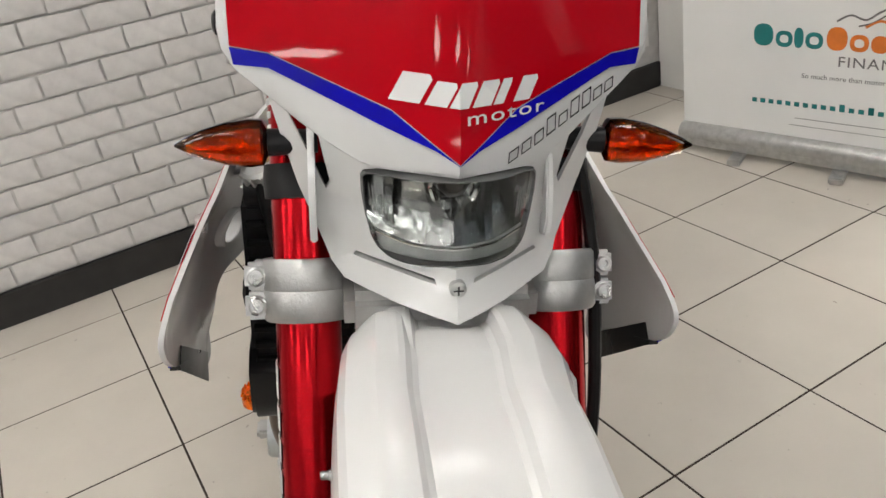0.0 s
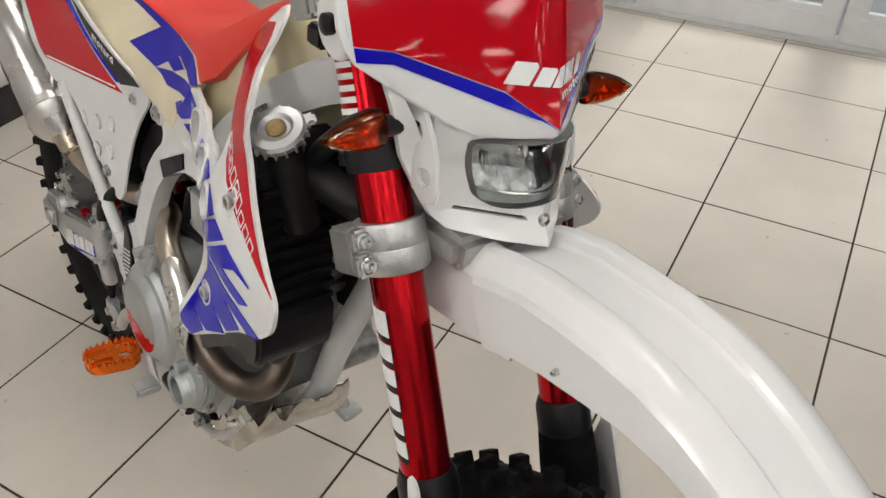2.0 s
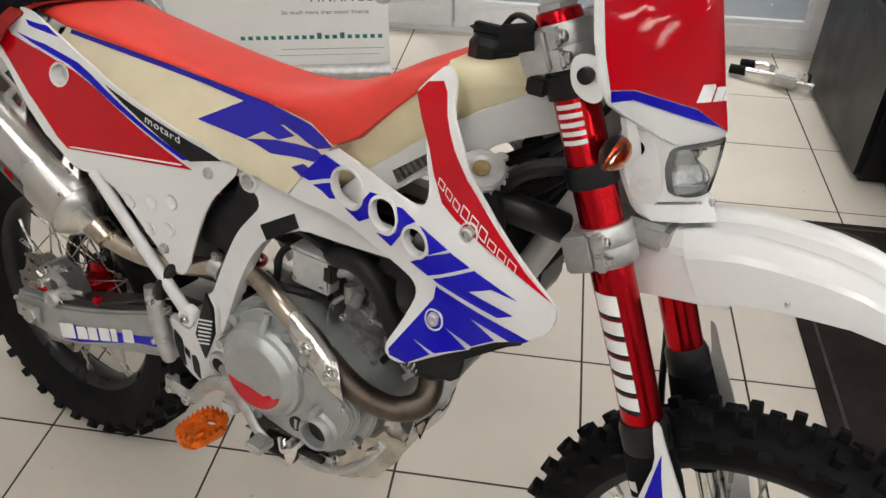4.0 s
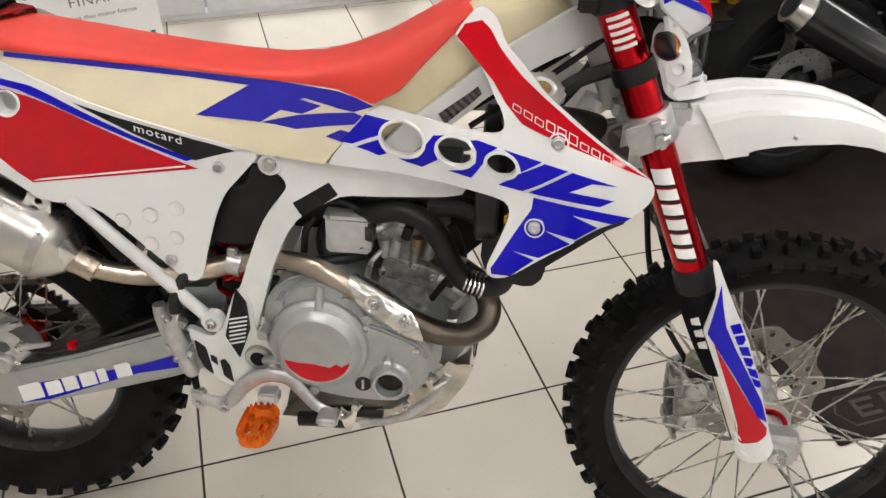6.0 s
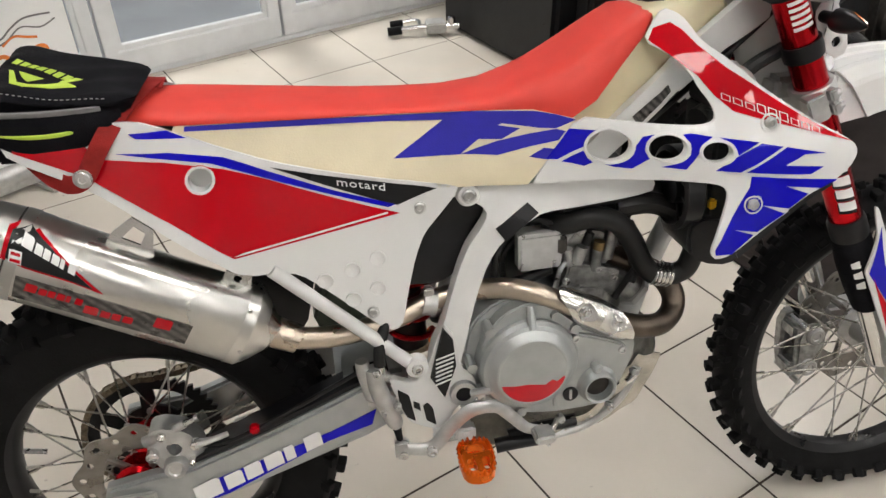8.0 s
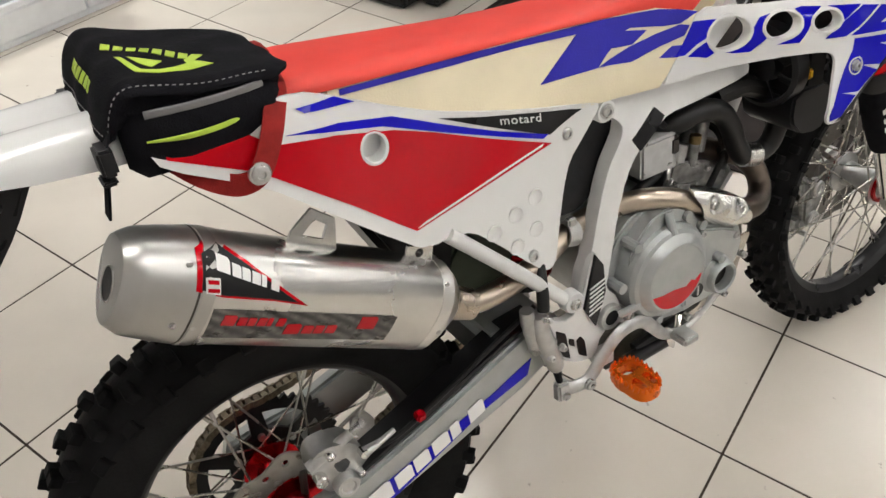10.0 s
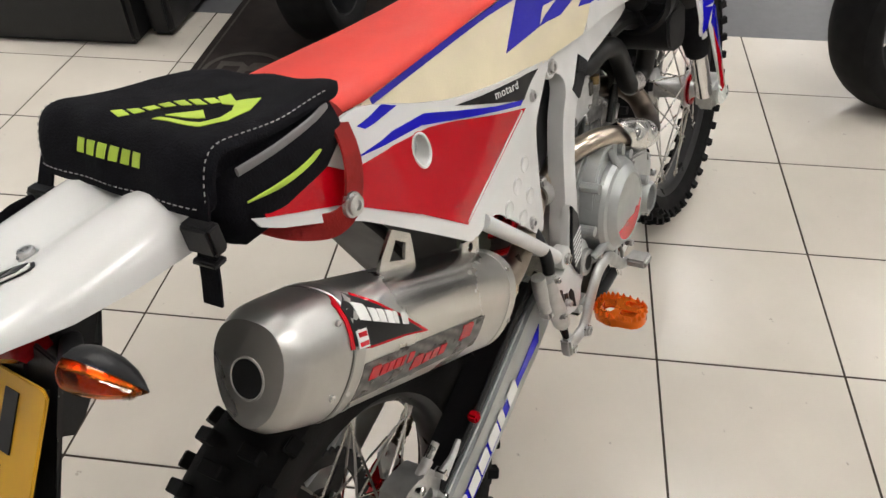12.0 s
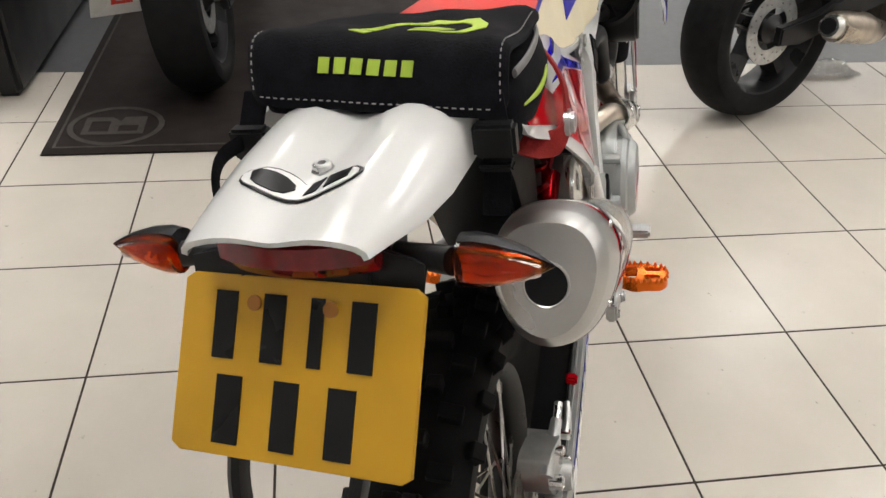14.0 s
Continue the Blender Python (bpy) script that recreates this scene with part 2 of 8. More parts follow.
def part(name, bm, mat, parent=None, label="", smooth=35):
    """Link a bmesh as one mesh object, under a thing or a part."""
    bmesh.ops.recalc_face_normals(bm, faces=bm.faces)
    me = bpy.data.meshes.new(name)
    bm.to_mesh(me)
    bm.free()
    me.materials.append(mat)
    if smooth:
        me.polygons.foreach_set("use_smooth", [True] * len(me.polygons))
        me.set_sharp_from_angle(angle=radians(smooth))
    ob = new(name, me)
    ob.parent = parent
    return tagged(ob, label)


def thing(name, label, category, m=None, group="", kind=""):
    ob = tagged(new(name), label, category, group, kind)
    ob.empty_display_size = 0.1
    if m is not None:
        ob.matrix_basis = m
    return ob


def rounded(poly, q=0.22, times=1):
    """Cut the corners of a closed outline."""
    for _ in range(times):
        out = []
        for a, b in zip(poly, poly[1:] + poly[:1]):
            out.append((a[0] + (b[0] - a[0]) * q, a[1] + (b[1] - a[1]) * q))
            out.append((b[0] + (a[0] - b[0]) * q, b[1] + (a[1] - b[1]) * q))
        poly = out
    return poly


def circle(cx, cz, r, n=24, rz=None):
    rz = rz or r
    return [(cx + r * math.cos(2 * math.pi * i / n), cz + rz * math.sin(2 * math.pi * i / n)) for i in range(n)]


def sheet(outline, depth, thick=0.004, holes=(), axis="y", cell=0.04, bevel=0.0012):
    """A shell cut to an outline (with holes) and bent onto depth(a, b). axis: the direction of its depth.
    Its outer face lies on depth, its inner one thick further along the axis."""
    bm = bmesh.new()
    edges = []
    for loop in (outline, *holes):
        vs = [bm.verts.new((a, 0, b)) for a, b in loop]
        edges += [bm.edges.new((p, q)) for p, q in zip(vs, vs[1:] + vs[:1])]
    bmesh.ops.triangle_fill(bm, use_beauty=True, use_dissolve=False, edges=edges)
    for k in (0, 2) if cell else ():
        lo = min(v.co[k] for v in bm.verts)
        hi = max(v.co[k] for v in bm.verts)
        no = (1, 0, 0) if k == 0 else (0, 0, 1)
        at = math.floor(lo / cell) * cell + cell
        while at < hi - 1e-4:
            co = (at, 0, 0) if k == 0 else (0, 0, at)
            bmesh.ops.bisect_plane(bm, geom=bm.verts[:] + bm.edges[:] + bm.faces[:], plane_co=co, plane_no=no, dist=1e-5)
            at += cell
    back = bmesh.ops.extrude_face_region(bm, geom=bm.faces[:])["geom"]
    shifted = {v for v in back if isinstance(v, bmesh.types.BMVert)}
    for v in bm.verts:
        a, b = v.co.x, v.co.z
        d = depth(a, b) + (thick if v in shifted else 0)
        v.co = (a, d, b) if axis == "y" else (d, a, b) if axis == "x" else (a, b, d)
    if bevel:
        sharp = [e for e in bm.edges if len(e.link_faces) == 2 and e.calc_face_angle(0) > radians(50)]
        bmesh.ops.bevel(bm, geom=sharp, offset=bevel, segments=2, affect="EDGES", clamp_overlap=True)
    return bm


def spline(pts, per=6):
    """Points on a smooth curve through pts."""
    ps = [Vector(p) for p in pts]
    if len(ps) == 2:
        return ps
    out = []
    for i in range(len(ps) - 1):
        p0, p1, p2, p3 = ps[max(i - 1, 0)], ps[i], ps[i + 1], ps[min(i + 2, len(ps) - 1)]
        for k in range(per):
            t = k / per
            out.append(0.5 * (2 * p1 + (p2 - p0) * t + (2 * p0 - 5 * p1 + 4 * p2 - p3) * t * t + (3 * p1 - p0 - 3 * p2 + p3) * t ** 3))
    return out + [ps[-1]]


def tube(pts, r, n=12, per=6, bm=None, flat=1.0):
    """A round (or flattened) tube through pts. r: one radius, or one for each point."""
    bm = bm or bmesh.new()
    path = spline(pts, per)
    m = len(path)
    rs = [r] * m if isinstance(r, (int, float)) else [float(np.interp(i / (m - 1), np.linspace(0, 1, len(r)), r)) for i in range(m)]
    rings, side = [], None
    for i, p in enumerate(path):
        d = (path[min(i + 1, m - 1)] - path[max(i - 1, 0)]).normalized()
        if side is None:
            side = d.orthogonal().normalized() if abs(d.y) > 0.9 else d.cross(Vector((0, 1, 0))).normalized()
        side = (side - d * side.dot(d)).normalized()
        up = d.cross(side)
        rings.append([bm.verts.new(p + rs[i] * (math.cos(a) * side + math.sin(a) * up * flat)) for a in (2 * math.pi * k / n for k in range(n))])
    for a, b in zip(rings, rings[1:]):
        for k in range(n):
            bm.faces.new((a[k], a[(k + 1) % n], b[(k + 1) % n], b[k]))
    bm.faces.new(rings[0][::-1])
    bm.faces.new(rings[-1])
    return bm


def lathe(profile, m=None, n=32, bm=None, closed=False):
    """Turn (radius, height) points about z, then move by m."""
    bm = bm or bmesh.new()
    m = m or Matrix()
    rings = []
    for r, h in profile:
        if r < 1e-6:
            rings.append([bm.verts.new(m @ Vector((0, 0, h)))])
        else:
            rings.append([bm.verts.new(m @ Vector((r * math.cos(2 * math.pi * k / n), r * math.sin(2 * math.pi * k / n), h))) for k in range(n)])
    pairs = list(zip(rings, rings[1:])) + ([(rings[-1], rings[0])] if closed else [])
    for a, b in pairs:
        for k in range(n):
            j = (k + 1) % n
            if len(a) == 1 and len(b) == 1:
                continue
            if len(a) == 1:
                bm.faces.new((a[0], b[j], b[k]))
            elif len(b) == 1:
                bm.faces.new((a[k], a[j], b[0]))
            else:
                bm.faces.new((a[k], a[j], b[j], b[k]))
    if not closed:
        for ring in (rings[0], rings[-1]):
            if len(ring) > 2:
                bm.faces.new(ring)
    return bm


def block(x0, x1, y0, y1, z0, z1, bevel=0.003, m=None, bm=None, seg=2):
    """A box with softened edges."""
    b = bmesh.new()
    bmesh.ops.create_cube(b, size=1)
    for v in b.verts:
        v.co = ((x0 + x1) / 2 + v.co.x * (x1 - x0), (y0 + y1) / 2 + v.co.y * (y1 - y0), (z0 + z1) / 2 + v.co.z * (z1 - z0))
    if bevel:
        bmesh.ops.bevel(b, geom=b.edges[:], offset=bevel, segments=seg, affect="EDGES", clamp_overlap=True)
    if m is not None:
        bmesh.ops.transform(b, matrix=m, verts=b.verts)
    return join(bm, b)


def join(bm, b):
    """Add bmesh b to bm (or hand back b where there is no bm yet)."""
    if bm is None:
        return b
    me = bpy.data.meshes.new("joined")
    b.to_mesh(me)
    b.free()
    bm.from_mesh(me)
    bpy.data.meshes.remove(me)
    return bm


def loft(rings, closed=True, caps=True):
    """A skin over rings of equally many points."""
    bm = bmesh.new()
    vs = [[bm.verts.new(p) for p in ring] for ring in rings]
    n = len(vs[0])
    for a, b in zip(vs, vs[1:]):
        for k in range(n if closed else n - 1):
            bm.faces.new((a[k], a[(k + 1) % n], b[(k + 1) % n], b[k]))
    if caps and closed:
        bm.faces.new(vs[0][::-1])
        bm.faces.new(vs[-1])
    return bm


def mirrored(bm):
    """A copy of bm with left and right changed."""
    b = bm.copy()
    for v in b.verts:
        v.co.y = -v.co.y
    bmesh.ops.reverse_faces(b, faces=b.faces)
    return b


def interp(rows, x):
    """Linear lookup in rows of (x, value)."""
    return float(np.interp(x, [r[0] for r in rows], [r[1] for r in rows]))


def words(text, size, depth, m, shear=0.0, spread=1.0):
    """Lettering in the built-in font, lying in the xy plane of m, as a bmesh."""
    cu = bpy.data.curves.new("lettering", "FONT")
    cu.body, cu.size, cu.extrude, cu.shear, cu.space_character = text, size, depth, shear, spread
    cu.resolution_u = 3
    ob = bpy.data.objects.new("lettering", cu)
    me = bpy.data.meshes.new_from_object(ob)
    bm = bmesh.new()
    bm.from_mesh(me)
    bpy.data.objects.remove(ob)
    bpy.data.curves.remove(cu)
    bpy.data.meshes.remove(me)
    bmesh.ops.transform(bm, matrix=m, verts=bm.verts)
    return bm


ALONG_Y = Matrix.Rotation(radians(90), 4, "X")      # turns a lathe's axis to -y


def at_y(x, y, z):
    """Places a lathe with its axis pointing out of the machine's right side."""
    return Matrix.Translation((x, y, z)) @ ALONG_Y


def bolt(parent, x, y, z, r=0.009, name="bolt", m=None):
    """A socket-headed bolt in a washer."""
    mm = m if m is not None else at_y(x, y, z)
    return part(name, lathe([(r * 1.25, -0.004), (r * 1.25, 0.001), (r, 0.0015), (r, 0.005), (r * 0.85, 0.006), (r * 0.5, 0.006), (r * 0.45, 0.003), (0, 0.003)], mm, 16), M_BOLT, parent)

# ---------------------------------------------------------------- the showroom
WEST, EAST, SOUTH, NORTH, HIGH = -2.2, 14.0, -7.0, 3.24, 2.75
TILED = -3.2
VINYL = 1.2


def slab(name, x0, x1, y0, y1, z0, z1, mat, label, category="", kind="structure", bevel=0.0):
    return tagged(part(name, block(x0, x1, y0, y1, z0, z1, bevel), mat, None, label), "", category, "", kind)


floor = slab("floor", WEST - 0.2, VINYL, TILED, NORTH + 0.1, -0.12, -0.0011, M_GROUT, "cream ceramic tiled showroom floor with dark grout", "floor")
slab("floor_vinyl", VINYL, EAST + 0.2, SOUTH - 0.2, NORTH + 0.1, -0.12, -0.001, M_GREYWALL, "dark grey glossy vinyl floor beside the tiles", "floor")
slab("floor_vinyl", WEST - 0.2, VINYL, SOUTH - 0.2, TILED, -0.12, -0.001, M_GREYWALL, "dark grey glossy vinyl floor beside the tiles", "floor")
ceiling = slab("ceiling", WEST - 0.2, EAST + 0.2, SOUTH - 0.2, NORTH + 0.2, HIGH, HIGH + 0.1, M_CEIL, "plain white showroom ceiling", "ceiling")
wall_west = slab("wall_west", WEST - 0.2, WEST - 0.008, SOUTH - 0.2, NORTH, 0, HIGH, M_MORTAR, "white painted brick wall with grey joints", "wall")
slab("wall_south", WEST - 0.2, EAST + 0.2, SOUTH - 0.2, SOUTH, 0, HIGH, M_PAINTWALL, "plain white painted wall", "wall")
slab("wall_east", EAST, EAST + 0.2, SOUTH, NORTH, 0, HIGH, M_PAINTWALL, "plain white painted wall", "wall")
slab("baseboard", WEST - 0.008, WEST + 0.012, SOUTH, 2.9, 0, 0.115, M_BLACKTRIM, "black painted skirting board along the brick wall", "skirting", bevel=0.003)
slab("pillar", WEST, WEST + 0.30, 2.9, NORTH, 0, HIGH, M_PAINTWALL, "pale grey pillar beside the shopfront", "pillar", bevel=0.004)
slab("pavement", -12, 14, NORTH + 0.12, 16, -0.15, -0.02, M_PAVE, "grey pavement outside the shopfront", "pavement")
slab("backdrop", -12, 14, 11, 11.2, -0.1, 4.5, material("far_facade", (0.42, 0.42, 0.42), 0.8, 0, 0.15, 0.6), "pale building across the street", "backdrop")

# shopfront: white aluminium frames with glass, low sills and a tall head
DIVS = [-1.9, -1.62, -0.62, 0.17, 0.98, 1.9, 2.9, 3.9, 4.9, 5.9, 6.9, 7.9, 8.9, 9.9, 10.9, 11.9, 12.9, EAST]
front = thing("window_1", "white framed glass shopfront with a pair of doors", "shop window", pose(0, NORTH, 0), kind="structure")
part("window_sill", block(WEST, EAST, -0.01, 0.07, 0.0, 0.022, 0.003), M_ALU, front)
part("window_head", block(WEST, EAST, -0.01, 0.07, 2.35, HIGH, 0.003), M_ALU, front)
for a, b in zip(DIVS, DIVS[1:]):
    part("window_frame", sheet([(a + 0.006, 0.024), (b - 0.006, 0.024), (b - 0.006, 2.345), (a + 0.006, 2.345)], lambda p, q: -0.012, 0.06,
                               [[(a + 0.062, 0.125), (b - 0.062, 0.125), (b - 0.062, 2.27), (a + 0.062, 2.27)]], cell=0, bevel=0.004), M_ALU, front)
    part("window_bead", sheet([(a + 0.058, 0.120), (b - 0.058, 0.120), (b - 0.058, 2.275), (a + 0.058, 2.275)], lambda p, q: -0.002, 0.03,
                              [[(a + 0.082, 0.148), (b - 0.082, 0.148), (b - 0.082, 2.25), (a + 0.082, 2.25)]], cell=0, bevel=0.003), M_ALU, front)
    pane = part("pane", block(a + 0.08, b - 0.08, 0.010, 0.016, 0.145, 2.255, 0), M_GLASS, front, smooth=0)
    pane.visible_shadow = False
for x in (0.11, 0.23):
    part("door_pull", tube([(x, -0.014, 0.9), (x, -0.06, 0.92), (x, -0.06, 1.28), (x, -0.014, 1.3)], 0.012, 10), M_CAST, front)

# lit ceiling panels in rows
lamp_box = None
for x in (-1.05, 0.6, 2.6, 4.8, 7.2, 9.6, 12.0):
    for y in (-5.8, -4.0, -2.1, -0.3, 1.5):
        if lamp_box is None:
            lamp_box = thing("ceiling_light", "square recessed ceiling light with a white diffuser", "ceiling light", pose(x, y, HIGH), "ceiling lights")
            part("frame", sheet([(-0.31, -0.31), (0.31, -0.31), (0.31, 0.31), (-0.31, 0.31)], lambda p, q: -0.012, 0.011,
                                [[(-0.285, -0.285), (0.285, -0.285), (0.285, 0.285), (-0.285, 0.285)]], "z", 0, 0.002), M_ALU, lamp_box)
            part("diffuser", block(-0.285, 0.285, -0.285, 0.285, -0.008, -0.003, 0), M_LIGHT, lamp_box, smooth=0)
        else:
            copy_thing(lamp_box, pose(x, y, HIGH))

# long rubber mat: a pale oval emblem on its far corner, a framed badge along its near edge
mat_thing = thing("floor_mat", "long dark brown rubber mat lying on the tiles", "mat", pose(0, 0, 0.001))
part("mat_sheet", block(0.566, 3.3, 0.456, 1.93, 0.0, 0.005, 0.002), M_MAT, mat_thing)
part("mat_border", sheet([(0.606, 0.600), (0.606, 1.905), (3.27, 1.905), (3.27, 0.496), (3.262, 0.496), (3.262, 1.897), (0.614, 1.897), (0.614, 0.600)], lambda p, q: 0.0049, 0.0012,
                         [], "z", 0, 0), M_MATLOGO, mat_thing)
for cy in (1.74,):
    part("emblem", sheet(circle(0.752, cy, 0.135, 32, 0.150), lambda p, q: 0.0049, 0.0014, [circle(0.752, cy, 0.117, 32, 0.132)], "z", 0, 0), M_MATLOGO, mat_thing)
    part("emblem", sheet([(0.69, cy - 0.09), (0.81, cy - 0.09), (0.81, cy - 0.02), (0.78, cy - 0.01), (0.81, cy + 0.02), (0.81, cy + 0.10), (0.69, cy + 0.10)],
                         lambda p, q: 0.0049, 0.0014, [[(0.71, cy - 0.07), (0.75, cy - 0.07), (0.75, cy - 0.01), (0.71, cy - 0.01)], [(0.71, cy + 0.02), (0.78, cy + 0.02), (0.78, cy + 0.08), (0.71, cy + 0.08)]], "z", 0, 0), M_MATLOGO, mat_thing)
part("badge_frame", sheet([(0.612, 0.535), (0.640, 0.578), (1.20, 0.578), (1.228, 0.535), (1.20, 0.490), (0.640, 0.490)], lambda p, q: 0.0049, 0.0012,
                          [[(0.618, 0.535), (0.643, 0.573), (1.197, 0.573), (1.222, 0.535), (1.197, 0.495), (0.643, 0.495)]], "z", 0, 0), M_MATLOGO, mat_thing)
for k in range(6):
    x = 0.668 + 0.086 * k
    mark = [(x, 0.508), (x + 0.062, 0.508), (x + 0.062, 0.518), (x + 0.012, 0.518), (x + 0.012, 0.529), (x + 0.050, 0.529), (x + 0.050, 0.538), (x + 0.012, 0.538), (x + 0.012, 0.550), (x + 0.062, 0.550), (x + 0.062, 0.560), (x, 0.560)]
    part("badge_mark", sheet(mark, lambda p, q: 0.0049, 0.0012, [], "z", 0, 0), M_MATLOGO, mat_thing)

# ---------------------------------------------------------------- the enduro motorcycle
# Built in its own frame: x ahead, y to its left, z up along its leaning plane.
BIKE = pose(0.1387, 0.3382, 0.0, -10.8, 0, -22.3)
bike = thing("motorcycle", "white red and blue enduro motorcycle leaning on its side stand", "motorcycle", BIKE)


def both(name, bm, mat, label="", parents=(None, None), smooth=35):
    """The same part on the right and, mirrored, on the left."""
    other = mirrored(bm)
    a = part(name, bm, mat, parents[0] or bike, label, smooth)
    b = part(name, other, mat, parents[1] or bike, label, smooth)
    return a, b


# -- wheels
def wheel(name, x, z, radius, rim_r, width, hub_mat, label):
    w = new(name)
    w.parent = bike
    w.location = (x, 0, z)
    tagged(w, label)
    turn = Matrix.Rotation(radians(90), 4, "X")
    h = width / 2
    rr = radius - 0.014
    prof = [(rim_r, -h * 0.55), (rim_r + 0.012, -h * 0.78), (rim_r + 0.045, -h * 0.95), (rr - 0.022, -h * 0.98), (rr - 0.006, -h * 0.72), (rr, -h * 0.35),
            (rr + 0.001, 0), (rr, h * 0.35), (rr - 0.006, h * 0.72), (rr - 0.022, h * 0.98), (rim_r + 0.045, h * 0.95), (rim_r + 0.012, h * 0.78), (rim_r, h * 0.55)]
    tyre = part("tyre", lathe(prof, turn, 72, closed=True), M_RUBBER, w, "black knobbly rubber tyre")
    knobs = bmesh.new()
    count = 40 if radius > 0.34 else 34
    for i in range(count):
        a = 2 * math.pi * i / count
        for row, (yy, ww, tall, lean) in enumerate(((0.0, h * 0.26, 0.015, 0), (-h * 0.52, h * 0.22, 0.016, 14), (h * 0.52, h * 0.22, 0.016, -14), (-h * 0.93, h * 0.15, 0.014, 44), (h * 0.93, h * 0.15, 0.014, -44))):
            aa = a + (math.pi / count if row in (1, 2) else 0)
            base = rr - (0.0 if row == 0 else 0.004 if row < 3 else 0.022)
            lng = 0.016 if row < 3 else 0.019
            m = Matrix.Rotation(aa, 4, "Y") @ Matrix.Translation((0, yy, base)) @ Matrix.Rotation(radians(lean), 4, "X")
            if row == 0 and i % 2:
                for off in (-h * 0.17, h * 0.17):
                    block(-lng / 2, lng / 2, off - h * 0.14, off + h * 0.14, -0.006, tall, 0.0016, m, knobs, 1)
            else:
                block(-lng / 2, lng / 2, -ww, ww, -0.006, tall, 0.0016, m, knobs, 1)
    part("tread", knobs, M_RUBBER, tyre, smooth=30)
    part("rim", lathe([(rim_r - 0.016, -h * 0.30), (rim_r - 0.004, -h * 0.52), (rim_r + 0.006, -h * 0.58), (rim_r + 0.006, -h * 0.48), (rim_r - 0.003, -h * 0.4), (rim_r - 0.003, h * 0.4),
                       (rim_r + 0.006, h * 0.48), (rim_r + 0.006, h * 0.58), (rim_r - 0.004, h * 0.52), (rim_r - 0.016, h * 0.30), (rim_r - 0.019, 0)], turn, 72, closed=True), M_RIM, w, "black painted rim")
    part("hub", lathe([(0.0, -0.062), (0.018, -0.062), (0.024, -0.05), (0.045, -0.047), (0.046, -0.040), (0.028, -0.034), (0.024, 0), (0.028, 0.034), (0.046, 0.040), (0.045, 0.047), (0.024, 0.05), (0.018, 0.062), (0, 0.062)], turn, 28), hub_mat, w, "cast metal hub" if hub_mat is M_CAST else "red anodised hub")
    if hub_mat is M_CAST:
        for s in (-1, 1):
            part("hub_ring", lathe([(0.030, -0.003), (0.0375, -0.003), (0.0385, 0.0), (0.0375, 0.004), (0.030, 0.004)], Matrix.Translation((0, s * 0.051, 0)) @ turn, 30, closed=True), M_FORKRED, w, "red anodised hub ring")
    for side in (-1, 1):
        for dirn in (-1, 1):
            me = None
            for i in range(9):
                if me is None:
                    p0 = Vector((0.043, side * 0.044, 0))
                    a1 = dirn * radians(52)
                    p1 = Vector(((rim_r - 0.012) * math.cos(a1), side * 0.008, (rim_r - 0.012) * math.sin(a1)))
                    bm = tube([p0, p1], 0.0019, 6)
                    d = (p1 - p0).normalized()
                    tube([p1 - d * 0.022, p1], 0.0034, 6, bm=bm)
                    sp = part("spoke", bm, M_SPOKE, w)
                    me = sp.data
                else:
                    sp = new("spoke", me)
                    sp.parent = w
                sp.rotation_euler = (0, radians(40 * i + (10 if side > 0 else 0) + (20 if dirn > 0 else 0)), 0)
    return w


def wave_disc(parent, y, radius, petals, label):
    """A petal brake disc with slots."""
    n = 120
    outer = [((radius + 0.006 * math.sin(petals * t)) * math.cos(t), (radius + 0.006 * math.sin(petals * t)) * math.sin(t)) for t in (2 * math.pi * i / n for i in range(n))]
    holes = [circle(0, 0, radius * 0.62, 48)]
    for i in range(petals * 2):
        t = 2 * math.pi * (i + 0.5) / (petals * 2)
        holes.append(circle(radius * (0.84 if i % 2 else 0.90) * math.cos(t), radius * (0.84 if i % 2 else 0.90) * math.sin(t), 0.006, 8))
    d = part("brake_disc", sheet(outer, lambda a, b: y, 0.004, holes, cell=0, bevel=0), M_DISC, parent, label)
    for i in range(6):
        t = 2 * math.pi * i / 6
        part("disc_arm", tube([(0.03 * math.cos(t), y + 0.002, 0.03 * math.sin(t)), (radius * 0.68 * math.cos(t + 0.25), y + 0.002, radius * 0.68 * math.sin(t + 0.25))], 0.006, 6), M_DISC, d)
    return d


FX, FZ, RX, RZ = 0.040, 0.347, -1.352, 0.338
front_wheel = wheel("front_wheel", FX, FZ, 0.346, 0.272, 0.088, M_CAST, "spoked front wheel with a black rim")
rear_wheel = wheel("rear_wheel", RX, RZ, 0.338, 0.226, 0.118, M_FORKRED, "spoked rear wheel with a black rim")
wave_disc(front_wheel, 0.062, 0.13, 10, "petal edged steel front brake disc")
wave_disc(rear_wheel, -0.066, 0.11, 9, "petal edged steel rear brake disc")


# -- forks: the legs lean back, axle a little ahead of them
def fork_x(z):
    return -0.150 + (0.67 - z) * 0.44


def on_fork(y, z):
    return (fork_x(z), y, z)


def fork_frame(y, z):
    """A frame on the leg with its z axis along it."""
    up = Vector((-0.44, 0, 1)).normalized()
    q = Vector((0, 0, 1)).rotation_difference(up)
    return Matrix.Translation(on_fork(y, z)) @ q.to_matrix().to_4x4()


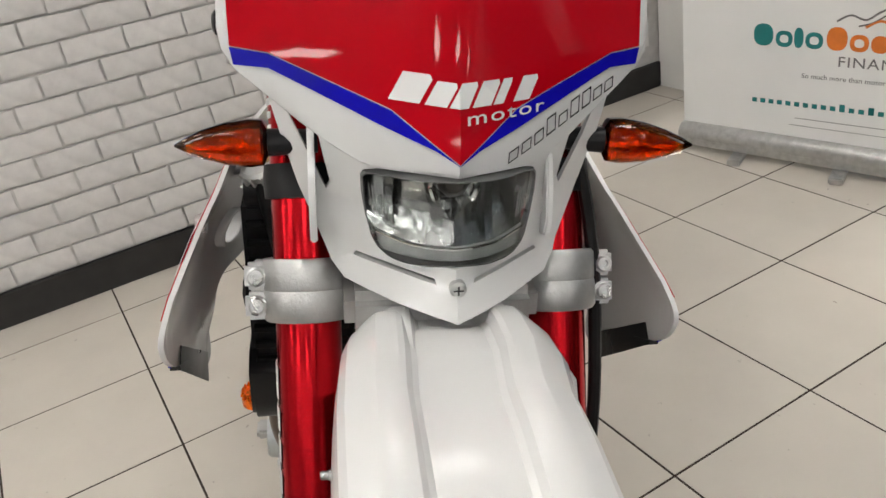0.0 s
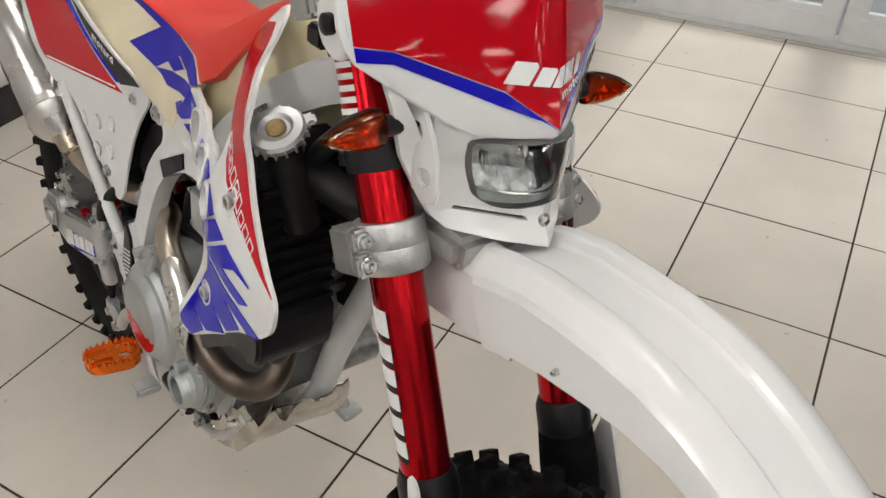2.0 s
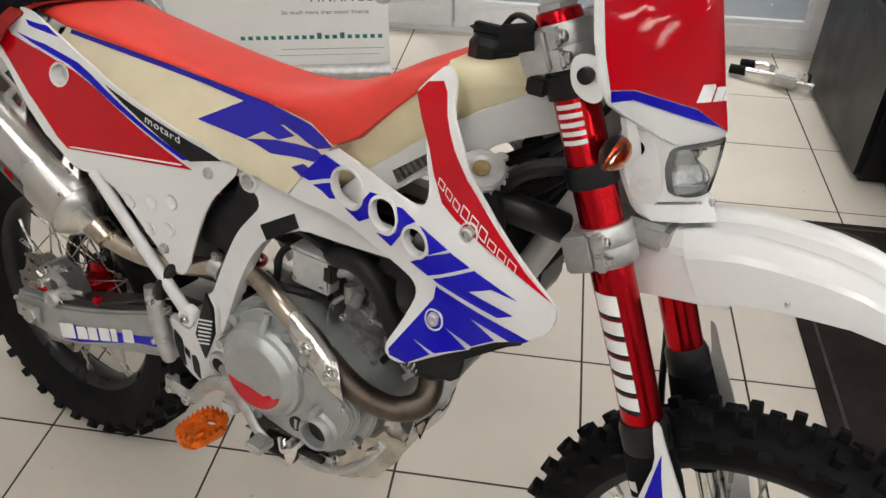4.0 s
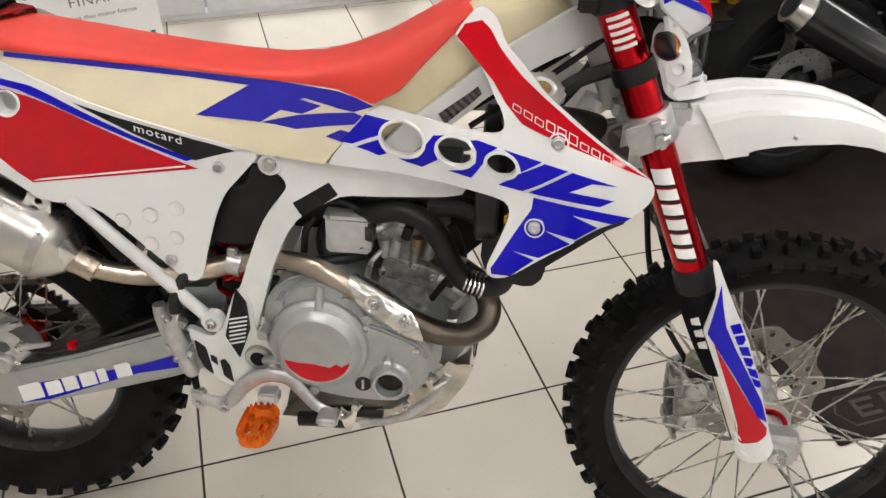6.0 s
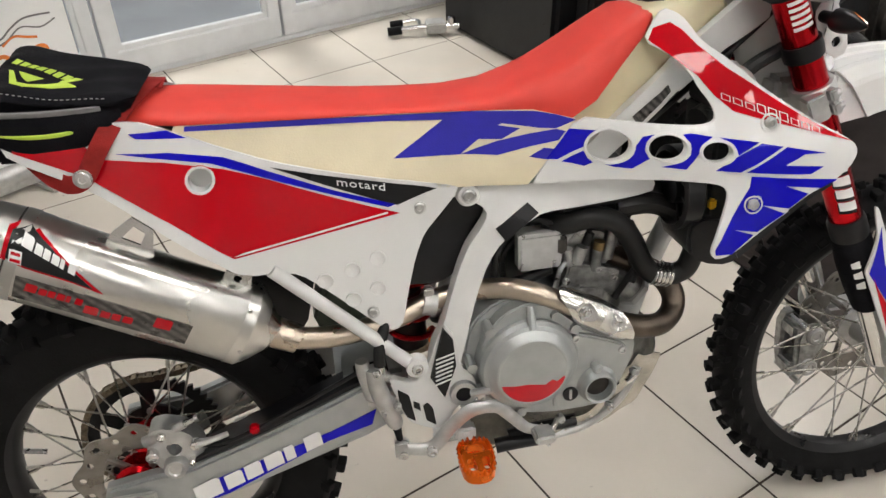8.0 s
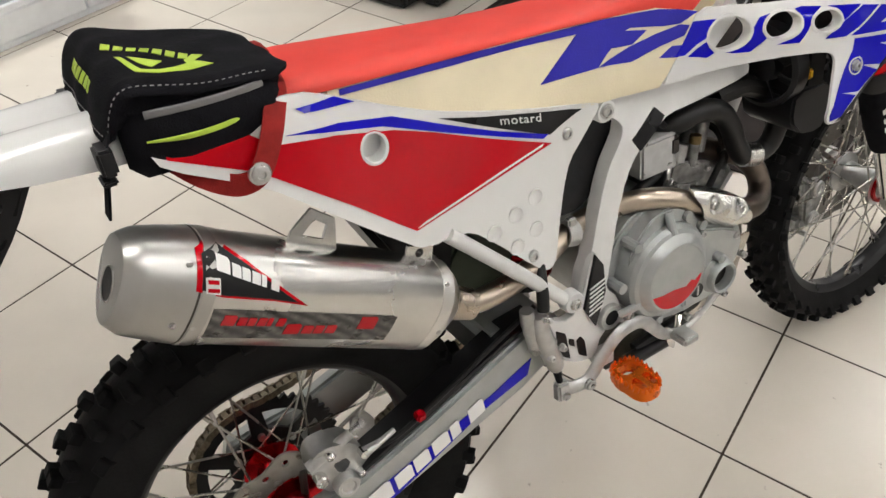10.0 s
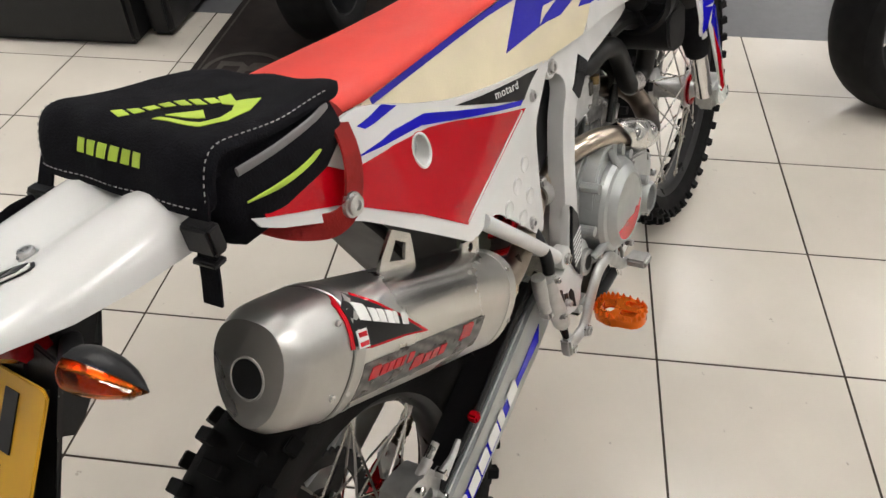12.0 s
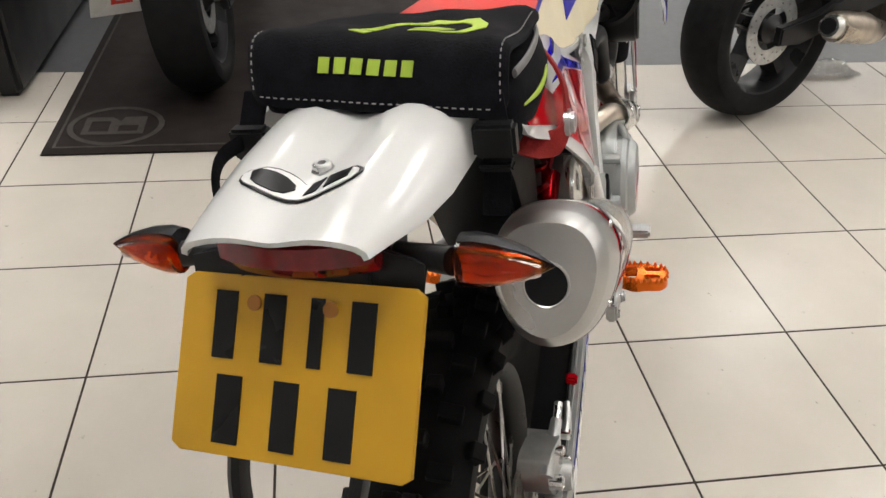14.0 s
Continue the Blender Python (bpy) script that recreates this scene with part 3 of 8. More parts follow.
for s, side in ((-1, "right"), (1, "left")):
    y = 0.099 * s
    leg = new("fork_leg")
    leg.parent = bike
    tagged(leg, "red anodised upside-down fork leg")
    part("outer_tube", lathe([(0.022, 0.0), (0.0255, 0.002), (0.0255, 0.498), (0.024, 0.505), (0.021, 0.506), (0.0, 0.506)], fork_frame(y, 0.672), 32), M_FORKRED, leg, "glossy red fork tube")
    part("fork_cap", lathe([(0.0235, 0.0), (0.0235, 0.006), (0.020, 0.008), (0.018, 0.016), (0.012, 0.018), (0.0, 0.018)], fork_frame(y, 1.136), 6), M_CAST, leg)
    part("dust_seal", lathe([(0.030, 0.0), (0.031, 0.01), (0.031, 0.035), (0.0275, 0.045)], fork_frame(y, 0.640), 28), M_BLACKPL, leg)
    part("boot", tube([on_fork(y, 0.645), on_fork(y, 0.60), on_fork(y, 0.55), on_fork(y, 0.50)], [0.031, 0.034, 0.032, 0.026], 18), M_FABRIC, leg, "black fabric fork boot")
    part("inner_tube", tube([on_fork(y, 0.67), on_fork(y, 0.37)], 0.0205, 20), M_CHROME, leg)
    foot = block(-0.032, 0.062, -0.024, 0.024, -0.028, 0.034, 0.010, Matrix.Translation((FX - 0.022, y, FZ)))
    part("axle_clamp", foot, M_CAST, leg)
    part("axle_nut", lathe([(0.016, -0.02), (0.016, 0.012), (0.011, 0.014), (0.010, 0.006), (0, 0.006)], at_y(FX, y - 0.026 if s < 0 else y + 0.02, FZ) if s < 0 else Matrix.Translation((FX, y + 0.03, FZ)) @ Matrix.Rotation(radians(-90), 4, "X"), 18), M_BOLT, leg)
    # clamps round the tube: lower and upper
    for z, name in ((0.893, "lower_clamp"), (1.101, "upper_clamp")):
        fr = fork_frame(y, z)
        bm = lathe([(0.0262, -0.024), (0.0325, -0.024), (0.0345, -0.021), (0.0345, -0.002), (0.0338, 0.0), (0.0345, 0.002), (0.0345, 0.021), (0.0325, 0.024), (0.0262, 0.024)], fr, 36, closed=True)
        block(-0.032, 0.0, -0.014 + s * 0.030, 0.012 + s * 0.030, -0.022, 0.022, 0.003, fr @ Matrix.Translation((-0.004, 0, 0)), bm)
        for dz in (-0.0115, 0.0115):
            block(0.000, 0.0135, -0.011 + s * 0.036, 0.011 + s * 0.036, dz - 0.0105, dz + 0.0105, 0.003, fr, bm)
        cl = part(name, bm, M_CAST, leg, "cast aluminium fork clamp")
        for dz in (-0.011, 0.011):
            bolt(cl, 0, 0, 0, 0.0062, "clamp_bolt", fr @ Matrix.Translation((0.014, s * 0.038, dz)) @ Matrix.Rotation(radians(90), 4, "Y"))
    for z, name in ((1.062, "fork_ring"), (0.969, "fork_ring")):
        part(name, lathe([(0.0262, -0.013), (0.030, -0.013), (0.031, 0.0), (0.030, 0.013), (0.0262, 0.013)], fork_frame(y, z), 30, closed=True), M_BLACKPL, leg, "black rubber indicator clamp")

# triple clamp bridges and steering stem
for z, dx in ((0.900, 0.02), (1.098, 0.0)):
    x = fork_x(z)
    part("clamp_bridge", block(x - 0.045, x + 0.045 + dx, -0.072, 0.072, z - 0.016, z + 0.018, 0.008), M_CAST, bike, "cast aluminium triple clamp")
part("steering_stem", tube([(fork_x(0.89) - 0.012, 0, 0.89), (fork_x(1.12) - 0.012, 0, 1.12)], 0.028, 20), M_FRAME, bike)

# white fork guards with blue and red prints
GUARD = [(-0.136, 0.712), (-0.127, 0.708), (-0.115, 0.683), (-0.090, 0.637), (-0.060, 0.585), (-0.024, 0.504), (0.017, 0.394), (0.027, 0.374), (0.022, 0.354), (-0.004, 0.341), (-0.027, 0.347), (-0.041, 0.375), (-0.038, 0.409), (-0.078, 0.487), (-0.121, 0.577), (-0.128, 0.590), (-0.125, 0.619), (-0.120, 0.659), (-0.131, 0.692)]


def guard_y(x, z):
    c = fork_x(z) + 0.012
    return -0.143 + 6.0 * (x - c) ** 2


guards = both("fork_guard", sheet(rounded(GUARD), guard_y, 0.004, cell=0.02), M_WHITE, "white plastic fork guard with blue and red print")
for poly, mat in (([(-0.116, 0.672), (-0.108, 0.640), (-0.096, 0.602), (-0.074, 0.563), (-0.013, 0.466), (0.004, 0.425), (-0.014, 0.437), (-0.067, 0.515), (-0.121, 0.587)], M_BLUE),
                  ([(-0.113, 0.581), (-0.099, 0.556), (-0.017, 0.441), (0.006, 0.414), (0.007, 0.400), (-0.004, 0.388), (-0.033, 0.381), (-0.043, 0.420), (-0.071, 0.488)], M_RED)):
    both("guard_print", sheet(poly, lambda a, b: guard_y(a, b) - 0.0011, 0.0009, cell=0.02, bevel=0), mat, "", guards)
for k in range(6):
    a0, a1 = k / 6, (k + 0.78) / 6
    q = [(-0.091 + 0.062 * a0, 0.604 - 0.112 * a0), (-0.075 + 0.062 * a0, 0.607 - 0.126 * a0), (-0.075 + 0.062 * a1, 0.607 - 0.126 * a1), (-0.091 + 0.062 * a1, 0.604 - 0.112 * a1)]
    if k % 2:
        q = [q[0], q[1], tuple(0.5 * (q[1][i] + q[2][i]) for i in (0, 1)), tuple(0.55 * q[2][i] + 0.45 * q[3][i] for i in (0, 1)), q[3]]
    part("guard_mark", sheet(q, lambda a, b: guard_y(a, b) - 0.0013, 0.0009, cell=0.02, bevel=0), M_BLUE, guards[0], smooth=0)

# brake caliper behind the left leg
cal = sheet(rounded([(-0.108, 0.372), (-0.060, 0.385), (-0.018, 0.372), (-0.012, 0.330), (-0.022, 0.290), (-0.012, 0.240), (-0.050, 0.226), (-0.092, 0.236), (-0.104, 0.290)], 0.2), lambda a, b: 0.078, 0.030, [rounded([(-0.072, 0.330), (-0.040, 0.326), (-0.044, 0.282), (-0.074, 0.288)], 0.25)], cell=0, bevel=0.006)
join(cal, sheet(rounded([(-0.098, 0.360), (-0.050, 0.368), (-0.030, 0.340), (-0.040, 0.250), (-0.090, 0.248)], 0.2), lambda a, b: 0.036, 0.018, cell=0, bevel=0.005))
for z0 in (0.352, 0.262):
    block(-0.105, -0.075, 0.040, 0.092, z0 - 0.016, z0 + 0.016, 0.006, None, cal)
fc = part("front_caliper", cal, M_CASTDARK, bike, "cast aluminium front brake caliper")
for x, z in ((-0.062, 0.345), (-0.066, 0.270)):
    part("piston_boss", lathe([(0.019, -0.006), (0.019, 0.006), (0.015, 0.009), (0.009, 0.009), (0.008, 0.006), (0.0, 0.006)], at_y(x, 0.036, z), 20), M_CAST, fc)
for z in (0.368, 0.238):
    part("slide_pin", tube([(-0.085, 0.030, z), (-0.085, 0.110, z)], 0.0065, 10), M_BOLT, fc)
part("fork_lug", sheet(rounded([(-0.040, 0.400), (-0.005, 0.395), (0.020, 0.340), (0.010, 0.300), (-0.020, 0.250), (-0.050, 0.240), (-0.035, 0.310)], 0.2), lambda a, b: 0.088, 0.012, cell=0, bevel=0.003), M_CAST, fc)
part("brake_hose", tube([(-0.07, 0.080, 0.372), (-0.12, 0.105, 0.44), (-0.165, 0.12, 0.55), (-0.19, 0.13, 0.68), (-0.22, 0.135, 0.82), (-0.26, 0.12, 0.97), (-0.30, 0.06, 1.12)], 0.0055, 10), M_HOSE, bike)

# -- front mudguard
FEND = [(-0.168, 0.912, 0.842, 0.077), (-0.14, 0.921, 0.850, 0.078), (-0.10, 0.930, 0.862, 0.078), (-0.06, 0.933, 0.870, 0.0755), (-0.02, 0.932, 0.875, 0.0760), (0.02, 0.926, 0.879, 0.0760), (0.06, 0.914, 0.876, 0.0760),
        (0.10, 0.897, 0.865, 0.0750), (0.15, 0.870, 0.841, 0.072), (0.20, 0.840, 0.813, 0.068), (0.26, 0.799, 0.776, 0.060), (0.31, 0.762, 0.745, 0.050), (0.335, 0.741, 0.730, 0.037)]
SEC = [(-1.0, 1.0), (-0.99, 0.80), (-0.975, 0.52), (-0.94, 0.30), (-0.88, 0.20), (-0.70, 0.05), (-0.64, 0.012), (-0.58, 0.0), (-0.46, 0.004), (-0.41, 0.025), (-0.36, 0.12), (-0.31, 0.165), (-0.15, 0.155), (0.0, 0.15)]
SEC = SEC + [(-a, b) for a, b in reversed(SEC[:-1])]


def shell(stations, sec, thick, mid=0.0):
    """A trough-shaped skin with thickness; stations: x, top, edge, half width."""
    rings = []
    for x, top, edge, w in stations:
        out = [Vector((x, mid + w * a, top - (top - edge) * b)) for a, b in sec]
        inn = [Vector((x, mid + (w - thick) * a, top - thick - (top - edge - thick * 0.6) * b)) for a, b in reversed(sec)]
        rings.append(out + inn)
    return loft(rings)


mudguard = shell(FEND, SEC, 0.004, 0.001)
for v in mudguard.verts:
    rear = min(1.0, max(0.0, (-0.06 - v.co.x) / 0.10))
    v.co.y += interp(((-0.168, -0.002), (-0.10, -0.006), (-0.06, -0.0105)), v.co.x)
    v.co.x += rear * 0.62 * (0.90 - v.co.z)
part("front_mudguard", mudguard, M_WHITE, bike, "glossy white front mudguard", smooth=17)
part("mudguard_root", shell([(-0.262, 0.893, 0.806, 0.050), (-0.22, 0.903, 0.818, 0.058), (-0.18, 0.910, 0.830, 0.066), (-0.13, 0.918, 0.842, 0.074), (-0.10, 0.920, 0.850, 0.078)], SEC, 0.004, 0.001), M_WHITE, bike, "white mudguard root under the fork clamp", smooth=17)
for s in (-1, 1):
    bolt(bike, 0, 0, 0, 0.0025, "mudguard_bolt", Matrix.Translation((-0.045, s * 0.0752 - 0.0095, 0.884)) @ Matrix.Rotation(radians(-90 * s), 4, "X"))

# -- headlight mask: a shield over a lamp surround, both on one bent surface
MASKX = [(0.90, -0.143), (0.917, -0.146), (0.94, -0.160), (0.98, -0.168), (1.025, -0.168), (1.06, -0.180), (1.10, -0.192), (1.17, -0.213), (1.24, -0.250), (1.32, -0.295)]
MASKD = [(0.90, 0.110), (0.93, 0.110), (1.0, 0.095), (1.075, 0.076), (1.17, 0.080), (1.32, 0.085)]


def mask_x(y, z):
    return interp(MASKX, z) - interp(MASKD, z) * (abs(y) / 0.14) ** 1.08


SHIELD = [(0.0, 1.015), (0.028, 1.012), (0.055, 1.010), (0.064, 1.012), (0.086, 1.023), (0.128, 1.049), (0.147, 1.062), (0.155, 1.074), (0.158, 1.088), (0.157, 1.11), (0.153, 1.15), (0.145, 1.20), (0.125, 1.26), (0.085, 1.30), (0.0, 1.312)]
SHIELD = SHIELD + [(-a, b) for a, b in reversed(SHIELD[1:-1])]
mask = part("headlight_mask", sheet(SHIELD, lambda a, b: mask_x(a, b), -0.0045, axis="x", cell=0.02), M_WHITE, bike, "white headlight mask with red and blue print", smooth=50)
REDP = [(0.0, 1.0225), (0.042, 1.051), (0.122, 1.0765), (0.149, 1.0775), (0.150, 1.11), (0.145, 1.16), (0.134, 1.21), (0.114, 1.255), (0.078, 1.288), (0.0, 1.30)]
REDP = REDP + [(-a, b) for a, b in reversed(REDP[1:-1])]
part("mask_print", sheet(REDP, lambda a, b: mask_x(a, b) + 0.0012, -0.0008, axis="x", cell=0.02, bevel=0), M_RED, mask, "glossy red print", smooth=50)
for s in (-1, 1):
    band = [(0.0, 1.0215), (0.042, 1.050), (0.122, 1.0755), (0.149, 1.0765), (0.147, 1.065), (0.122, 1.066), (0.046, 1.039), (0.014, 1.029)]
    part("mask_print", sheet([(s * a, b) for a, b in band], lambda a, b: mask_x(a, b) + 0.0014, -0.0008, axis="x", cell=0.02, bevel=0), M_BLUE, mask, "blue print band", smooth=50)
# lamp surround
LAMP = [(-0.058, 1.007), (-0.063, 0.999), (-0.057, 0.962), (-0.050, 0.949), (-0.033, 0.946), (0.0, 0.949), (0.033, 0.946), (0.050, 0.949), (0.057, 0.962), (0.063, 0.999), (0.058, 1.007), (0.030, 1.0095), (0.0, 1.011), (-0.030, 1.0095)]
LAMP = rounded(LAMP, 0.28)
SURR = [(0.0, 1.022), (0.06, 1.022), (0.088, 1.034), (0.116, 1.050), (0.124, 1.046), (0.106, 0.982), (0.084, 0.931), (0.075, 0.922), (0.04, 0.9165), (0.0, 0.9135)]
SURR = SURR + [(-a, b) for a, b in reversed(SURR[1:-1])]
slits = [[(s * a, b) for a, b in ((0.068, 0.9385), (0.066, 0.942), (0.014, 0.938), (0.013, 0.9345))] for s in (-1, 1)]
vents = [[(s * a, b) for a, b in ((0.110, 1.036), (0.090, 1.024), (0.083, 0.990), (0.086, 0.984))] for s in (-1, 1)]
part("lamp_surround", sheet(SURR, lambda a, b: mask_x(a, b) - 0.004, -0.006, [[(a * 1.01, 0.981 + (b - 0.981) * 1.02) for a, b in LAMP], *slits, *vents], axis="x", cell=0.02), M_WHITE, mask, "white lamp surround with slits", smooth=50)


def lens_x(y, z):
    """The bulged face of the headlight."""
    return -0.1665 - 10.5 * y * y - 1.2 * (z - 0.985) ** 2


def scaled(k):
    return [(a * k, 0.981 + (b - 0.981) * k) for a, b in LAMP]


def lamp_depth(y, z):
    """Two fluted bowls beside a bulb, over a shallow lower strip."""
    bowl = max(0.0, 1 - ((abs(y) - 0.030) / 0.036) ** 2 - ((z - 0.985) / 0.040) ** 2)
    mid_bowl = max(0.0, 1 - (y / 0.018) ** 2 - ((z - 1.0) / 0.030) ** 2)
    return lens_x(y, z) - 0.012 - 0.026 * max(bowl, mid_bowl) - 0.0010 * math.sin(260 * y)


lamp = part("headlight", sheet(scaled(1.0), lambda a, b: lens_x(a, b) - 0.0005, -0.014, [scaled(0.984)], axis="x", cell=0, bevel=0.0008), M_GASKET, bike, "clear headlight with chrome reflectors")
part("lamp_lens", sheet(scaled(0.986), lambda a, b: lens_x(a, b) + 0.0008, -0.0022, axis="x", cell=0.010), M_LENS, lamp, smooth=60)
part("reflector", sheet(scaled(0.982), lamp_depth, -0.001, axis="x", cell=0.0065, bevel=0), M_REFLECT, lamp, "chrome reflector", smooth=0)
part("lamp_back", sheet(scaled(1.05), lambda a, b: lens_x(a, b) - 0.045, -0.01, axis="x", cell=0), M_BLACKPL, lamp)
part("lamp_strip", sheet([(-0.0485, 0.950), (0.0485, 0.950), (0.0530, 0.9625), (0.030, 0.9600), (0.0, 0.9592), (-0.030, 0.9600), (-0.0530, 0.9625)], lambda a, b: lens_x(a, b) - 0.006 - 0.25 * (b - 0.950), -0.003, axis="x", cell=0.012, bevel=0), M_LAMPGREY, lamp, "grey lower strip", smooth=60)
part("lamp_line", sheet([(-0.0530, 0.9625), (-0.030, 0.9600), (0.0, 0.9592), (0.030, 0.9600), (0.0530, 0.9625), (0.0530, 0.9637), (0.030, 0.9612), (0.0, 0.9604), (-0.030, 0.9612), (-0.0530, 0.9637)], lambda a, b: lens_x(a, b) - 0.004, -0.002, axis="x", cell=0.012, bevel=0), M_CHROME, lamp)
part("bulb_hood", lathe([(0.0, 0.012), (0.006, 0.011), (0.0105, 0.006), (0.0115, 0.0), (0.0115, -0.018)], Matrix.Translation((-0.197, 0, 1.0015)) @ Matrix.Rotation(radians(90), 4, "Y"), 20), M_DARKMETAL, lamp, "dark bulb hood")
for s in (-1, 1):
    part("bulb_ring", tube([(-0.190, s * 0.0135, 1.008), (-0.188, s * 0.0155, 0.999), (-0.190, s * 0.0125, 0.990)], 0.0026, 8), M_CHROME, lamp)
    for k in range(6):
        part("lens_rib", tube([(lens_x(s * (0.044 + 0.0022 * k), 0.985) - 0.002, s * (0.044 + 0.0022 * k), 0.976 + 0.001 * k), (lens_x(s * (0.046 + 0.0022 * k), 0.998) - 0.002, s * (0.046 + 0.0022 * k), 0.998)], 0.0005, 5), M_CHROME, lamp)
part("mask_screw", lathe([(0.006, -0.004), (0.006, 0.002), (0.004, 0.0035), (0.0, 0.0035)], Matrix.Translation((-0.162, 0.001, 0.935)) @ Matrix.Rotation(radians(90), 4, "Y"), 14), M_BOLT, mask)
part("screw_cross", block(-0.0006, 0.0006, -0.0035, 0.0035, 0.0033, 0.0038, 0, Matrix.Translation((-0.162, 0.001, 0.935)) @ Matrix.Rotation(radians(90), 4, "Y"), block(-0.0035, 0.0035, -0.0006, 0.0006, 0.0033, 0.0038, 0, Matrix.Translation((-0.162, 0.001, 0.935)) @ Matrix.Rotation(radians(90), 4, "Y"))), M_BLACKPL, mask, smooth=0)
mask.location.y = lamp.location.y = 0.004


# -- indicators
def indicator(base, tip, facing, name, label, tilt=4, stalk=None, deep=0.017):
    """A tapered lamp: black body behind, amber lens before; base to tip outward."""
    base, tip = Vector(base), Vector(tip)
    d = tip - base
    fwd = Vector((facing * math.cos(radians(tilt)), 0, -math.sin(radians(tilt))))
    up = Vector((facing * math.sin(radians(tilt)), 0, math.cos(radians(tilt))))
    rings, back = [], []
    for t, w in ((0.0, 0.55), (0.05, 0.95), (0.2, 1.0), (0.45, 0.88), (0.7, 0.6), (0.88, 0.3), (1.0, 0.05)):
        c = base + d * t
        ring = []
        half = []
        for k in range(9):
            a = math.pi * k / 8
            ring.append(c + up * 0.0175 * w * math.cos(a) + fwd * 0.015 * w * math.sin(a))
            half.append(c + up * 0.0178 * w * math.cos(a) - fwd * deep * w * math.sin(a))
        rings.append(ring)
        back.append(half)
    ob = part(name, loft(back), M_BLACKPL, bike, label)
    inner = [[p - fwd * 0.0022 - (p - (base + d * 0.4)) * 0.05 for p in ring] for ring in rings]
    lens = part("lens", loft([o + i[::-1] for o, i in zip(rings, inner)]), M_AMBER, ob, "clear amber lens")
    cup = []
    for k in range(15):
        t = 0.07 + 0.80 * k / 14
        c, w = base + d * t, interp(((0.0, 0.9), (0.2, 0.92), (0.45, 0.80), (0.7, 0.52), (0.88, 0.22)), t)
        cup.append([c + up * 0.0158 * w * u + fwd * (0.0018 + 0.0042 * (abs(u) ** 2) + 0.0010 * (k % 2) + 0.0012 * (j % 2)) for j, u in enumerate(np.linspace(-1, 1, 9))] + [c - up * 0.0158 * w * u - fwd * 0.0004 for u in np.linspace(-1, 1, 3)])
    part("reflector", loft(cup), M_INNER, lens, "faceted reflector behind the lens", smooth=0)
    bulb_c = base + d * 0.34 + fwd * 0.006
    part("bulb", tube([bulb_c - d.normalized() * 0.008, bulb_c, bulb_c + d.normalized() * 0.008], [0.003, 0.005, 0.003], 10), M_INNER, lens)
    part("stalk", tube([base, stalk or base - d.normalized() * 0.035], [0.010, 0.0085], 12), M_BLACKPL, ob)
    return ob


indicator((-0.250, -0.122, 1.012), (-0.246, -0.186, 1.012), 1, "indicator", "amber front indicator on a black stalk")
indicator((-0.250, 0.128, 1.010), (-0.240, 0.196, 1.008), 1, "indicator", "amber front indicator on a black stalk")

# -- tank shrouds
SHROUD = [(-0.527, 0.998), (-0.513, 1.019), (-0.493, 1.04), (-0.477, 1.034), (-0.466, 1.023), (-0.454, 0.998), (-0.425, 0.977), (-0.396, 0.948), (-0.362, 0.924), (-0.33, 0.902), (-0.297, 0.882), (-0.267, 0.866), (-0.252, 0.854), (-0.251, 0.839),
          (-0.258, 0.823), (-0.278, 0.804), (-0.313, 0.785), (-0.341, 0.765), (-0.388, 0.734), (-0.426, 0.704), (-0.450, 0.699), (-0.459, 0.708), (-0.459, 0.722), (-0.448, 0.747), (-0.438, 0.774), (-0.433, 0.793), (-0.437, 0.804), (-0.450, 0.809),
          (-0.481, 0.811), (-0.52, 0.813), (-0.588, 0.811), (-0.69, 0.809), (-0.701, 0.814), (-0.667, 0.858), (-0.631, 0.905), (-0.589, 0.900), (-0.535, 0.893), (-0.483, 0.890), (-0.457, 0.893), (-0.448, 0.902), (-0.453, 0.920),
          (-0.466, 0.938), (-0.478, 0.962), (-0.502, 0.985)]
HOLES = ((-0.590, 0.862, 0.0315, 0.024), (-0.513, 0.860, 0.026, 0.0195), (-0.4495, 0.8555, 0.0205, 0.0155))
SH_HOLES = [circle(a, b, c, 28, d) for a, b, c, d in HOLES]
SHROUD_BAND = [(-0.70, -0.117), (-0.64, -0.119), (-0.588, -0.133), (-0.512, -0.166), (-0.449, -0.191), (-0.40, -0.208), (-0.35, -0.215), (-0.25, -0.219)]
SHROUD_LEAN = [(0.845, 0.0), (0.87, 0.006), (0.89, 0.015), (0.925, 0.032), (0.955, 0.041), (0.982, 0.056), (1.013, 0.082), (1.04, 0.102)]


def shroud_y(x, z):
    """The band runs out from the seat to the nose; above it the arm leans in towards the tank."""
    w = max(interp([(-0.60, 0.35), (-0.50, 1.0)], x), min(1.0, max(0.0, (z - 0.905) / 0.03)))
    k = min(1.0, max(0.0, (z - 0.73) / 0.08))
    return interp(SHROUD_BAND, x) * k - 0.218 * (1 - k) + w * interp(SHROUD_LEAN, z)


shrouds = both("tank_shroud", sheet(rounded(SHROUD, 0.25), shroud_y, 0.0045, SH_HOLES, cell=0.02), M_WHITE, "white plastic tank shroud with blue and red print", smooth=40)
for hx, hz, r, rz in HOLES:
    both("hole_lip", sheet(circle(hx, hz, r + 0.0035, 32, rz + 0.0035), lambda a, b: shroud_y(a, b) - 0.0028, 0.016, [circle(hx, hz, r - 0.001, 32, rz - 0.001)], cell=0, bevel=0.001), M_WHITE, "", shrouds)


def print_on(polys, depth, mat, parents, name="shroud_print", holes=()):
    for poly in polys:
        both(name, sheet(poly, lambda a, b: depth(a, b) - 0.0013, 0.0009, holes, cell=0.02, bevel=0), mat, "", parents)


